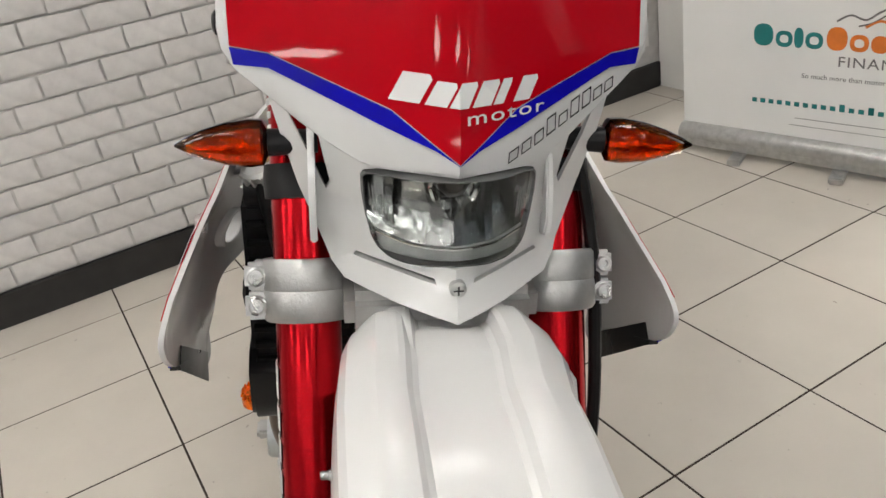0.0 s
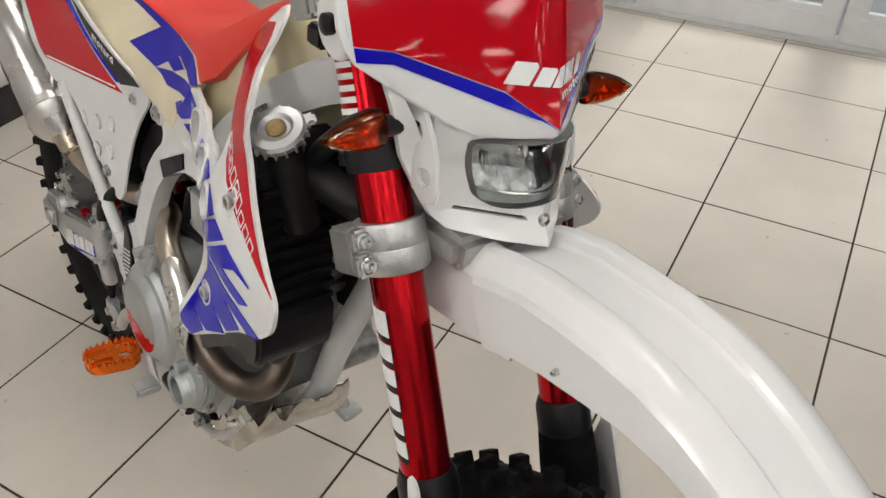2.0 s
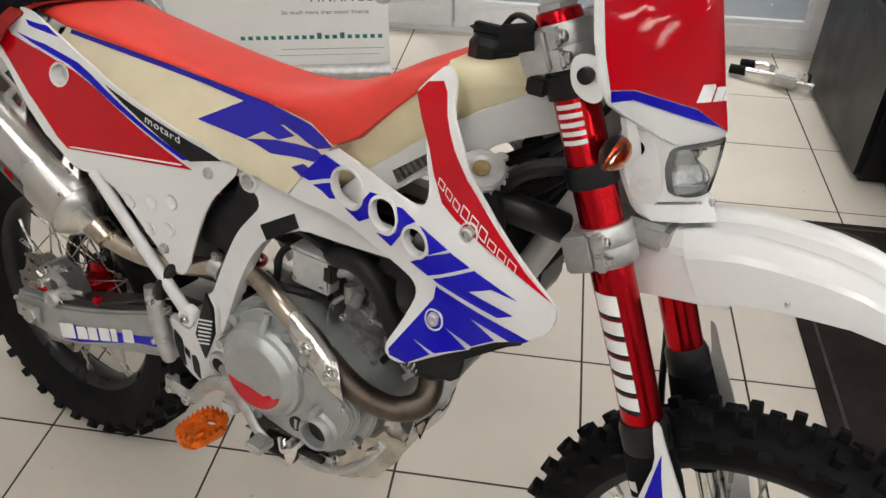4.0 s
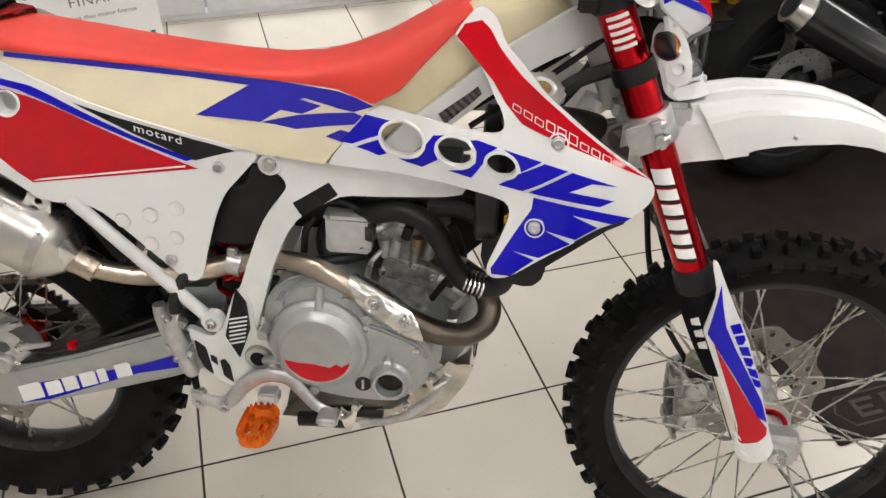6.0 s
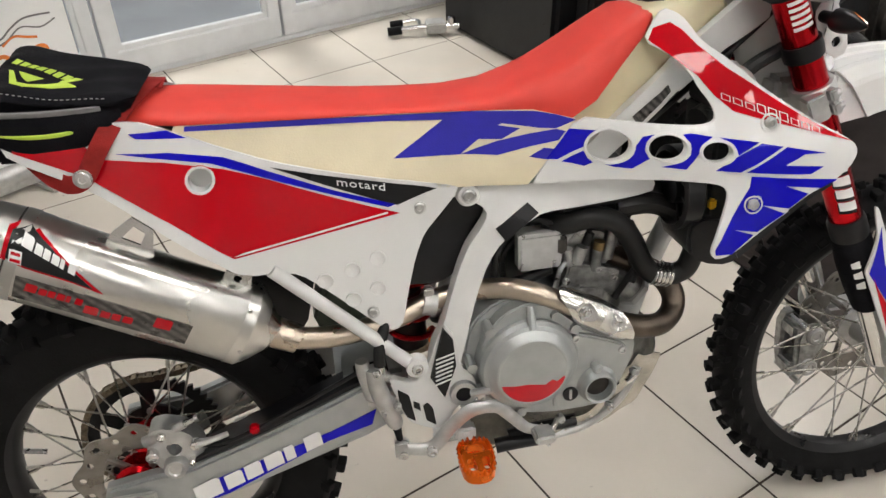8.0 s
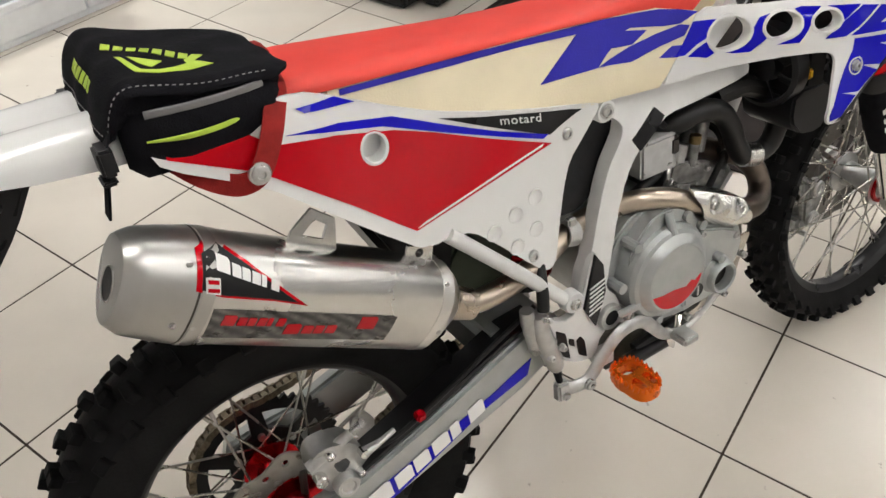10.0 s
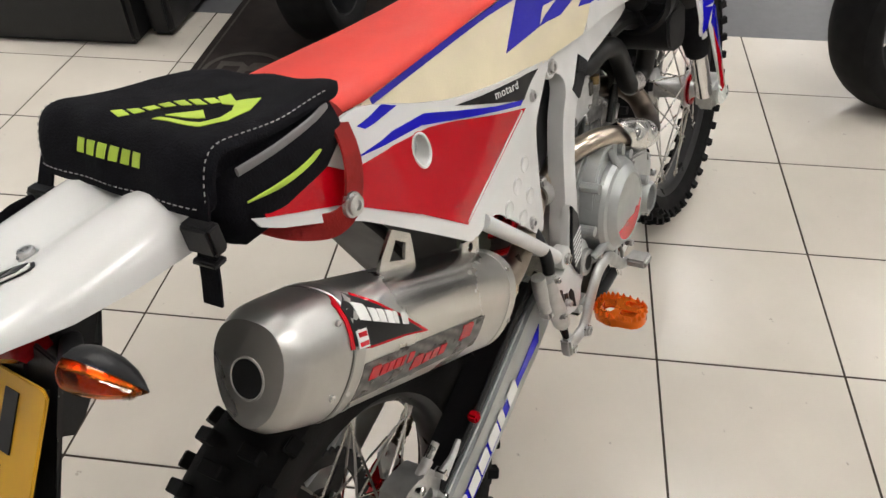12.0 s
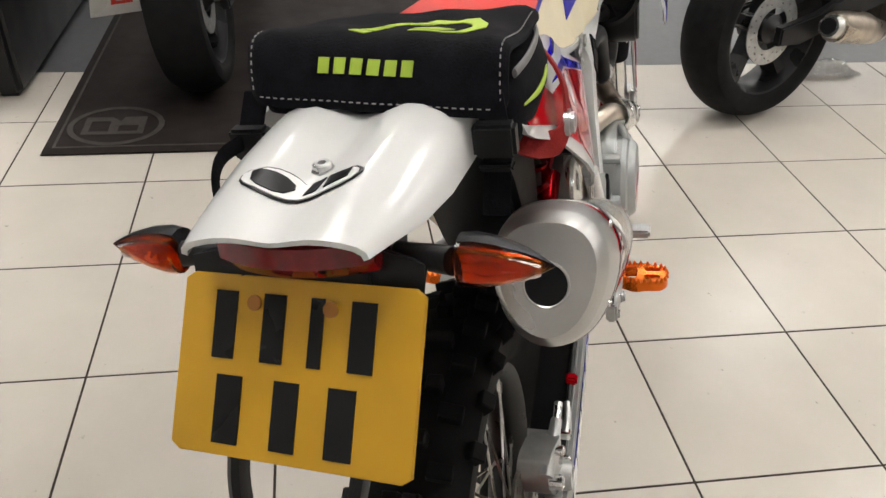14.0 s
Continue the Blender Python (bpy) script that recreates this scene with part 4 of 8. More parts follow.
print_on([[(-0.522, 1.000), (-0.512, 1.015), (-0.489, 1.022), (-0.476, 1.013), (-0.461, 0.994), (-0.431, 0.967), (-0.395, 0.942), (-0.362, 0.919), (-0.33, 0.899), (-0.297, 0.879), (-0.260, 0.861), (-0.310, 0.876), (-0.369, 0.893), (-0.426, 0.910), (-0.449, 0.931), (-0.468, 0.956), (-0.500, 0.983)]], shroud_y, M_RED, shrouds)
# slanting blue blocks between the holes, and the toothed wing below
BLUES = [[(-0.645, 0.889), (-0.604, 0.885), (-0.618, 0.876), (-0.625, 0.862), (-0.663, 0.846), (-0.680, 0.848), (-0.659, 0.872)], [(-0.625, 0.856), (-0.620, 0.846), (-0.612, 0.838), (-0.624, 0.833), (-0.657, 0.842)],
         [(-0.596, 0.835), (-0.583, 0.831), (-0.559, 0.829), (-0.537, 0.845), (-0.543, 0.856), (-0.541, 0.868), (-0.524, 0.880), (-0.545, 0.876), (-0.555, 0.862), (-0.570, 0.842)],
         [(-0.493, 0.879), (-0.483, 0.881), (-0.456, 0.877), (-0.467, 0.868), (-0.4725, 0.855), (-0.489, 0.830), (-0.521, 0.833), (-0.502, 0.838), (-0.484, 0.851), (-0.4835, 0.867)],
         [(-0.447, 0.876), (-0.397, 0.870), (-0.423, 0.852), (-0.4255, 0.860), (-0.434, 0.870)], [(-0.393, 0.868), (-0.363, 0.862), (-0.419, 0.827), (-0.451, 0.829), (-0.426, 0.849)],
         [(-0.357, 0.861), (-0.299, 0.848), (-0.331, 0.849), (-0.359, 0.835), (-0.3, 0.828), (-0.318, 0.818), (-0.411, 0.827)],
         [(-0.404, 0.821), (-0.276, 0.806), (-0.284, 0.799), (-0.3, 0.795), (-0.353, 0.803), (-0.317, 0.788), (-0.344, 0.768), (-0.386, 0.777), (-0.35, 0.761), (-0.39, 0.737), (-0.427, 0.744), (-0.396, 0.733), (-0.427, 0.706), (-0.452, 0.707), (-0.454, 0.716), (-0.441, 0.739), (-0.405, 0.804)]]
print_on(BLUES, shroud_y, M_BLUE, shrouds)
for x, z in ((-0.378, 0.893), (-0.399, 0.779)):
    both("bolt_cup", sheet(circle(x, z, 0.0145, 24), lambda a, b: shroud_y(a, b) - 0.0022, 0.004, [circle(x, z, 0.0105, 24)], cell=0, bevel=0.001), M_WHITE, "", shrouds)
    bolt(shrouds[0], x, shroud_y(x, z), z, 0.0075)

# -- fuel tank, translucent cream, between the shrouds
rings = []
for x, z0, z1, w in ((-0.365, 1.010, 1.030, 0.020), (-0.385, 0.985, 1.046, 0.044), (-0.43, 0.940, 1.052, 0.060), (-0.50, 0.885, 1.040, 0.074), (-0.58, 0.845, 1.002, 0.088), (-0.66, 0.815, 0.930, 0.094)):
    c, hh = (z0 + z1) / 2, (z1 - z0) / 2
    rings.append([(x, w * math.copysign(abs(math.cos(a)) ** 0.55, math.cos(a)), c + hh * math.copysign(abs(math.sin(a)) ** 0.55, math.sin(a))) for a in (2 * math.pi * k / 24 for k in range(24))])
part("fuel_tank", loft(rings), M_TANK, bike, "cream translucent plastic fuel tank", smooth=60)
part("fuel_cap", lathe([(0.036, -0.01), (0.036, 0.014), (0.030, 0.022), (0.0, 0.024)], pose(-0.466, 0, 1.046), 10), M_BLACKPL, bike, "black fuel cap")

# -- seat
SEATROWS = [(-1.305, 0.966, 0.950, 0.055), (-1.262, 0.967, 0.950, 0.078), (-1.19, 0.963, 0.943, 0.088), (-1.10, 0.954, 0.937, 0.083), (-1.02, 0.946, 0.931, 0.077), (-0.94, 0.938, 0.927, 0.073), (-0.87, 0.932, 0.923, 0.072), (-0.80, 0.930, 0.919, 0.073), (-0.74, 0.936, 0.916, 0.077),
            (-0.69, 0.951, 0.914, 0.086), (-0.637, 0.972, 0.902, 0.106), (-0.60, 0.994, 0.922, 0.101), (-0.56, 1.018, 0.966, 0.090), (-0.525, 1.036, 1.002, 0.080), (-0.503, 1.036, 1.020, 0.062)]
rings = []
for x, top, low, w in SEATROWS:
    h = top - low
    sec = [(-w, 0.0), (-w, 0.25), (-w + 0.004, 0.55), (-w + 0.014, 0.80), (-w + 0.034, 0.93), (-w * 0.4, 0.985), (0, 1.0)]
    sec = sec + [(-a, b) for a, b in reversed(sec[:-1])]
    rings.append([(x, a, low + h * b) for a, b in sec] + [(x, w - 0.01, low - 0.004), (x, -w + 0.01, low - 0.004)])
seat = part("seat", loft(rings), M_SEAT, bike, "red vinyl seat with cream sides and blue print", smooth=60)
CREAM = [(-1.19, 0.943), (-1.10, 0.937), (-1.02, 0.931), (-0.94, 0.927), (-0.87, 0.923), (-0.80, 0.919), (-0.74, 0.916), (-0.69, 0.914), (-0.634, 0.901), (-0.706, 0.810), (-0.793, 0.813), (-0.851, 0.818), (-0.965, 0.838), (-1.055, 0.856), (-1.153, 0.898), (-1.20, 0.925)]
SEATFLARE = [(-1.25, -0.026), (-1.18, -0.024), (-1.0, -0.006), (-0.9, 0.0), (-0.78, 0.0), (-0.70, -0.012), (-0.634, -0.032)]


def cream_y(x, z):
    """The seat's side leans in towards the top, and flares at the tail and at the tank."""
    return max(-0.104, -0.093 - 0.40 * (0.862 - z)) + interp(SEATFLARE, x)


both("seat_side", sheet(CREAM, cream_y, 0.012, cell=0.025, bevel=0.002), M_CREAM, "cream vinyl seat side", (seat, seat), 50)
SEATBLUE = [[(-1.177, 0.94), (-1.015, 0.93), (-0.917, 0.923), (-0.765, 0.916), (-0.686, 0.912), (-0.658, 0.907), (-0.633, 0.9), (-0.662, 0.889), (-0.687, 0.89), (-0.737, 0.898), (-0.745, 0.896), (-0.712, 0.89), (-0.74, 0.877), (-0.773, 0.879), (-0.802, 0.861), (-0.899, 0.865), (-0.822, 0.909), (-0.917, 0.916), (-1.016, 0.922), (-1.178, 0.934)],
            [(-0.801, 0.861), (-0.746, 0.875), (-0.662, 0.888), (-0.649, 0.885), (-0.66, 0.873), (-0.748, 0.856)], [(-0.703, 0.851), (-0.681, 0.863), (-0.663, 0.861), (-0.677, 0.847)]]
print_on(SEATBLUE, cream_y, M_SEATBLUE, (seat, seat), "seat_print")

# -- side number panels
PANEL = [(-1.234, 0.962), (-1.206, 0.951), (-1.168, 0.932), (-1.128, 0.912), (-1.073, 0.888), (-0.984, 0.861), (-0.886, 0.834), (-0.812, 0.818), (-0.809, 0.808), (-0.836, 0.777), (-0.863, 0.747), (-0.879, 0.712), (-0.896, 0.653), (-0.906, 0.609), (-0.917, 0.598), (-0.933, 0.602), (-0.955, 0.624),
         (-1.02, 0.692), (-1.051, 0.721), (-1.083, 0.731), (-1.115, 0.732), (-1.138, 0.741), (-1.158, 0.759), (-1.239, 0.830), (-1.301, 0.882), (-1.392, 0.930), (-1.400, 0.950), (-1.30, 0.964)]


def panel_y(x, z):
    """The panel widens towards the silencer and leans in under the seat."""
    lean = 0.25 * max(0.0, z - 0.78) * min(1.0, max(0.0, (-0.9 - x) / 0.2))
    return -0.104 + 0.16 * (min(x, -0.868) + 0.868) + lean + 0.15 * max(0.0, -1.22 - x) - 0.07 * max(0.0, 0.75 - z)


panels = both("side_panel", sheet(rounded(PANEL, 0.2), panel_y, 0.004, [circle(-1.164, 0.877, 0.0165, 20)], cell=0.03), M_WHITE, "white plastic side panel with red print", smooth=40)
both("hole_cup", sheet(circle(-1.164, 0.877, 0.0195, 24), lambda a, b: panel_y(a, b) - 0.002, 0.022, [circle(-1.164, 0.877, 0.0155, 24)], cell=0, bevel=0.001), M_WHITE, "", panels)
RING1 = circle(-1.164, 0.877, 0.0195, 20)
print_on([[(-1.30, 0.938), (-1.276, 0.918), (-1.208, 0.907), (-1.134, 0.887), (-1.078, 0.865), (-0.989, 0.826), (-0.898, 0.787), (-1.136, 0.764), (-1.211, 0.829), (-1.303, 0.899), (-1.385, 0.938), (-1.385, 0.944)]], panel_y, M_REDPANEL, panels, "panel_print", [RING1])
print_on([[(-1.262, 0.924), (-1.199, 0.918), (-1.131, 0.902), (-1.076, 0.876), (-0.987, 0.836), (-0.903, 0.802), (-0.914, 0.799), (-1.004, 0.836), (-1.092, 0.872), (-1.147, 0.896), (-1.214, 0.913)], [(-1.243, 0.947), (-1.196, 0.946), (-1.173, 0.933), (-1.235, 0.940)]], panel_y, M_BLUE, panels, "panel_print")
print_on([[(-1.071, 0.880), (-1.016, 0.864), (-0.929, 0.841), (-0.841, 0.817), (-0.901, 0.800), (-0.987, 0.840)]], panel_y, M_BLACKSTK, panels, "panel_print")
for x, z in ((-0.937, 0.722), (-0.976, 0.712), (-1.017, 0.703), (-0.941, 0.674), (-0.979, 0.664)):
    both("dimple", lathe([(0.0125, 0.0), (0.0115, 0.0022), (0.0095, 0.0010), (0.0, -0.0005)], at_y(x, panel_y(x, z) - 0.0002, z), 20), M_WHITE, "", panels)
bolt(panels[0], -0.868, panel_y(-0.868, 0.789), 0.789, 0.008)
bolt(panels[0], -0.952, panel_y(-0.952, 0.636), 0.636, 0.008)

# -- frame: spars, uprights, struts
UPRIGHT = [(-0.811, 0.808), (-0.78, 0.810), (-0.74, 0.806), (-0.705, 0.803), (-0.614, 0.800), (-0.507, 0.790), (-0.497, 0.782), (-0.505, 0.768), (-0.615, 0.761), (-0.680, 0.759), (-0.707, 0.746), (-0.745, 0.723), (-0.770, 0.689), (-0.791, 0.637), (-0.811, 0.564), (-0.829, 0.502), (-0.849, 0.470),
           (-0.874, 0.500), (-0.868, 0.553), (-0.846, 0.594), (-0.830, 0.643), (-0.815, 0.686), (-0.799, 0.720), (-0.777, 0.748), (-0.766, 0.764), (-0.772, 0.777), (-0.789, 0.787), (-0.811, 0.793)]
UPRIGHT_Y = [(0.47, -0.136), (0.60, -0.126), (0.75, -0.112), (0.79, -0.096), (0.81, -0.092)]
both("frame_upright", sheet(rounded(UPRIGHT, 0.22), lambda a, b: interp(UPRIGHT_Y, b), 0.026, cell=0.03, bevel=0.006), M_FRAME, "white painted frame casting")
SPAR = [(-0.318, 1.058), (-0.353, 1.046), (-0.464, 0.980), (-0.54, 0.916), (-0.60, 0.866), (-0.66, 0.80), (-0.62, 0.795), (-0.57, 0.838), (-0.533, 0.868), (-0.47, 0.922), (-0.40, 0.965), (-0.34, 0.990), (-0.300, 1.01)]


def spar_y(x, z):
    return -0.046 - 0.28 * min(0.19, max(0.0, -0.31 - x))


spars = both("frame_spar", sheet(rounded(SPAR, 0.2), spar_y, 0.018, cell=0.03, bevel=0.004), M_FRAME, "white painted frame spar")
both("spar_patch", sheet([(-0.543, 0.892), (-0.533, 0.877), (-0.483, 0.923), (-0.489, 0.934)], lambda a, b: spar_y(a, b) - 0.0022, 0.001, cell=0.01, bevel=0), M_CARBON, "dark woven carbon patch", spars)
part("steering_head", tube([(-0.268, 0, 0.900), (-0.345, 0, 1.085)], 0.040, 20), M_FRAME, bike, "white painted steering head")
both("frame_tape", sheet([(-0.703, 0.776), (-0.688, 0.760), (-0.742, 0.723), (-0.756, 0.744)], lambda a, b: interp(UPRIGHT_Y, b) - 0.003, 0.030, cell=0.02, bevel=0.001), M_BLACKSTK, "black pad on the frame")
both("subframe_strut", tube([(-1.090, -0.138, 0.735), (-0.99, -0.136, 0.632), (-0.894, -0.131, 0.530)], 0.0105, 12), M_FRAME, "white subframe strut")
both("subframe_rail", tube([(-0.79, -0.085, 0.800), (-1.0, -0.080, 0.83), (-1.25, -0.07, 0.90)], 0.011, 12), M_FRAME)
part("down_tube", tube([(-0.315, 0, 0.90), (-0.385, 0, 0.74), (-0.455, 0, 0.58), (-0.495, 0, 0.46), (-0.53, 0, 0.40)], 0.019, 14), M_FRAME, bike, "white painted down tube")
part("frame_boss", lathe([(0.018, -0.01), (0.018, 0.010), (0.016, 0.013), (0.0, 0.013)], at_y(-0.793, -0.088, 0.797), 24), M_FRAME, bike)
bolt(bike, -0.793, -0.101, 0.797, 0.0095)
PIV = [(-0.876, 0.526), (-0.849, 0.604), (-0.827, 0.573), (-0.825, 0.523), (-0.800, 0.498), (-0.798, 0.458), (-0.836, 0.442), (-0.849, 0.404), (-0.880, 0.408), (-0.916, 0.431), (-0.936, 0.503), (-0.938, 0.519), (-0.899, 0.501)]
pivots = both("pivot_plate", sheet(rounded(PIV), lambda a, b: -0.136, 0.014, cell=0), M_FRAME, "white swingarm pivot plate")
both("frame_guard", sheet([(-0.849, 0.599), (-0.834, 0.576), (-0.831, 0.527), (-0.852, 0.470), (-0.873, 0.511)], lambda a, b: -0.141 - 0.02 * (0.56 - b), 0.006, cell=0, bevel=0.001), M_BLACKSTK, "", pivots)
both("pivot_tube", lathe([(0.013, 0.012), (0.021, 0.012), (0.023, 0.009), (0.023, -0.03), (0.013, -0.03)], at_y(-0.821, -0.132, 0.472), 24, closed=True), M_CAST, "", pivots)

# -- swingarm
ARM = [(-1.400, 0.372), (-1.330, 0.384), (-1.268, 0.388), (-1.142, 0.430), (-0.972, 0.498), (-0.905, 0.500), (-0.885, 0.452), (-0.930, 0.420), (-0.979, 0.402), (-1.115, 0.352), (-1.280, 0.300), (-1.395, 0.302), (-1.412, 0.335)]
arms = both("swingarm", sheet(ARM, lambda a, b: -0.118, 0.028, cell=0, bevel=0.006), M_ENGINE, "silver aluminium swingarm")
print_on([[(-1.272, 0.314), (-1.246, 0.357), (-1.039, 0.420), (-0.962, 0.451), (-0.971, 0.422), (-1.045, 0.402), (-1.215, 0.328)]], lambda a, b: -0.118, M_BLUE, arms, "arm_print")
part("swingarm_bridge", block(-1.02, -0.90, -0.095, 0.095, 0.43, 0.50, 0.012), M_ENGINE, bike)
part("rear_axle_nut", lathe([(0.019, -0.03), (0.019, 0.010), (0.014, 0.012), (0.0, 0.012)], at_y(RX, -0.122, RZ), 6), M_BOLT, bike)
cal = sheet(rounded([(-1.330, 0.432), (-1.318, 0.462), (-1.290, 0.470), (-1.262, 0.452), (-1.243, 0.414), (-1.248, 0.384), (-1.278, 0.372), (-1.306, 0.378), (-1.322, 0.400)], 0.2), lambda a, b: -0.112 + 0.3 * abs(a + 1.287), 0.040, [rounded([(-1.300, 0.436), (-1.280, 0.440), (-1.272, 0.420), (-1.292, 0.414)], 0.25)], cell=0.03, bevel=0.004)
block(-1.262, -1.195, -0.098, -0.080, 0.392, 0.410, 0.005, None, cal)
rear_cal = part("rear_caliper", cal, M_CAST, bike, "cast aluminium rear brake caliper")
part("piston_boss", lathe([(0.019, -0.02), (0.019, 0.006), (0.0165, 0.010), (0.012, 0.010), (0.010, 0.0075), (0.0, 0.0075)], at_y(-1.288, -0.114, 0.396), 24), M_CAST, rear_cal)
part("pin_boss", tube([(-1.330, -0.098, 0.440), (-1.262, -0.104, 0.470)], [0.009, 0.0075], 12), M_CAST, rear_cal)
part("slide_pin", tube([(-1.262, -0.104, 0.470), (-1.240, -0.104, 0.478)], 0.0055, 10), M_BOLT, rear_cal)
part("banjo_bolt", lathe([(0.008, -0.004), (0.008, 0.010), (0.005, 0.011), (0.0, 0.011)], at_y(-1.252, -0.108, 0.432), 6), M_CHROME, rear_cal)
part("hose_eye", tube([(-1.252, -0.112, 0.432), (-1.225, -0.112, 0.436), (-1.200, -0.108, 0.440)], [0.0085, 0.005, 0.004], 10), M_CAST, rear_cal)
for x, z, r in ((-1.320, 0.420, 0.010), (-1.300, 0.456, 0.007), (-1.262, 0.398, 0.006)):
    part("caliper_bolt", lathe([(r, -0.01), (r, 0.006), (r * 0.7, 0.008), (r * 0.6, 0.003), (0.0, 0.003)], at_y(x, -0.110, z), 12), M_CHROME, rear_cal)
guide = part("chain_guide", sheet(rounded([(-1.236, 0.268), (-1.166, 0.258), (-1.160, 0.290), (-1.185, 0.306), (-1.236, 0.300)], 0.12), lambda a, b: 0.046, 0.030, cell=0, bevel=0.003), M_FORKRED, bike, "red chain guide under the swingarm")
part("guide_bracket", sheet(rounded([(-1.222, 0.296), (-1.176, 0.296), (-1.172, 0.330), (-1.186, 0.356), (-1.212, 0.352)], 0.15), lambda a, b: 0.042, 0.006, [circle(-1.195, 0.334, 0.006, 12)], cell=0, bevel=0.001), M_CAST, guide)
for x in (-1.212, -1.186):
    part("guide_bolt", lathe([(0.0065, 0.0), (0.0065, 0.005), (0.0, 0.005)], at_y(x, 0.042, 0.308), 6), M_BOLT, guide)
# chain and sprocket on the left
n = 192
teeth = [((0.117 + (-0.005, 0.001, 0.005, 0.001)[i % 4]) * math.cos(2 * math.pi * i / n), (0.117 + (-0.005, 0.001, 0.005, 0.001)[i % 4]) * math.sin(2 * math.pi * i / n)) for i in range(n)]
cut = []
for i in range(6):
    a = 2 * math.pi * i / 6
    cut.append([(0.096 * math.cos(a + k), 0.096 * math.sin(a + k)) for k in (-0.40, -0.2, 0, 0.2, 0.40)] + [(0.062 * math.cos(a + k), 0.062 * math.sin(a + k)) for k in (0.30, 0, -0.30)])
part("sprocket", sheet(teeth, lambda a, b: 0.058, 0.006, cut, cell=0, bevel=0), M_BLACKPL, rear_wheel, "black rear sprocket")
for i in range(6):
    part("sprocket_bolt", lathe([(0.006, 0.0), (0.006, 0.006), (0.0, 0.007)], at_y(0.052 * math.cos(radians(60 * i + 30)), 0.058, 0.052 * math.sin(radians(60 * i + 30))), 8), M_BOLT, rear_wheel)
loop = [Vector((-0.85, 0.061, 0.525)), Vector((RX + 0.02, 0.061, RZ + 0.120))]
loop += [Vector((RX + 0.121 * math.cos(t), 0.061, RZ + 0.121 * math.sin(t))) for t in np.linspace(math.radians(96), math.radians(264), 14)]
loop += [Vector((RX + 0.02, 0.061, RZ - 0.120)), Vector((-0.85, 0.061, 0.440))]
chain, walked, k = bmesh.new(), 0.0, 0
for p, q in zip(loop, loop[1:]):
    d = q - p
    tilt_y = Matrix.Rotation(-math.atan2(d.z, d.x), 4, "Y")
    while walked < d.length:
        m = Matrix.Translation(p + d.normalized() * walked) @ tilt_y
        wide = 0.0085 if k % 2 else 0.0065
        for y in (-wide, wide):
            block(-0.0085, 0.0085, y - 0.0009, y + 0.0009, -0.0055, 0.0055, 0.0, m, chain)
        block(-0.0042, 0.0042, -wide, wide, -0.0042, 0.0042, 0.0, m, chain)
        walked += 0.0127
        k += 1
    walked -= d.length
part("chain", chain, material("chain_steel", (0.22, 0.18, 0.13), 0.4, 0.9, 0.3, 200), bike, "oily drive chain", smooth=0)

# -- engine
CASE = [(-0.800, 0.590), (-0.760, 0.622), (-0.700, 0.632), (-0.655, 0.600), (-0.600, 0.560), (-0.530, 0.535), (-0.520, 0.495), (-0.540, 0.440), (-0.580, 0.400), (-0.64, 0.392), (-0.72, 0.396), (-0.785, 0.425), (-0.812, 0.480), (-0.815, 0.540)]
engine = part("crankcase", sheet(rounded(CASE), lambda a, b: -0.122, 0.235, cell=0, bevel=0.012), M_ENGINE, bike, "silver painted engine crankcase")
part("crankcase_cover", sheet(rounded([(-0.782, 0.581), (-0.752, 0.614), (-0.717, 0.626), (-0.682, 0.619), (-0.655, 0.593), (-0.628, 0.566), (-0.587, 0.550), (-0.545, 0.532), (-0.534, 0.505), (-0.552, 0.459), (-0.584, 0.412), (-0.627, 0.408), (-0.670, 0.411), (-0.721, 0.416), (-0.765, 0.432), (-0.790, 0.484), (-0.794, 0.532)]), lambda a, b: -0.146, 0.030, cell=0, bevel=0.008), M_ENGINE, engine)
part("side_cover", sheet(rounded([(-0.650, 0.566), (-0.590, 0.546), (-0.552, 0.527), (-0.542, 0.500), (-0.560, 0.455), (-0.590, 0.420), (-0.640, 0.418), (-0.680, 0.425)], 0.2), lambda a, b: -0.1545, 0.012, cell=0, bevel=0.005), M_ENGINE, engine)
clutch = part("clutch_cover", lathe([(0.083, -0.03), (0.081, 0.006), (0.0765, 0.0135), (0.070, 0.0165), (0.062, 0.0265), (0.0585, 0.0288), (0.0555, 0.0292), (0.0545, 0.0282), (0.0, 0.0282)], at_y(-0.715, -0.148, 0.517), 56), M_ENGINE, engine, "round silver clutch cover with a worn red sticker", smooth=24)
part("cover_sticker", sheet([(-0.767, 0.500)] + [(-0.715 + 0.0535 * math.cos(a), 0.513 + 0.0535 * math.sin(a)) for a in np.linspace(math.pi * 1.08, math.pi * 1.92, 14)] + [(-0.664, 0.503), (-0.676, 0.494), (-0.684, 0.499), (-0.695, 0.491), (-0.722, 0.496), (-0.745, 0.496)], lambda a, b: -0.1768, 0.001, cell=0, bevel=0), M_RED, clutch)
for a in (35, 62, 132, 175, 215, 262, 305):
    part("case_boss", tube([(-0.715 + 0.093 * math.cos(radians(a)), -0.118, 0.517 + 0.093 * math.sin(radians(a))), (-0.715 + 0.093 * math.cos(radians(a)), -0.154, 0.517 + 0.093 * math.sin(radians(a)))], 0.0085, 10), M_ENGINE, engine)
part("filter_cover", lathe([(0.034, -0.02), (0.034, 0.004), (0.029, 0.010), (0.022, 0.010), (0.021, 0.004), (0.0, 0.004)], at_y(-0.601, -0.152, 0.461), 28), M_ENGINE, engine)
part("oil_window", lathe([(0.013, 0.0), (0.013, 0.004), (0.0, 0.003)], at_y(-0.646, -0.1535, 0.449), 16), M_BLACKPL, engine)
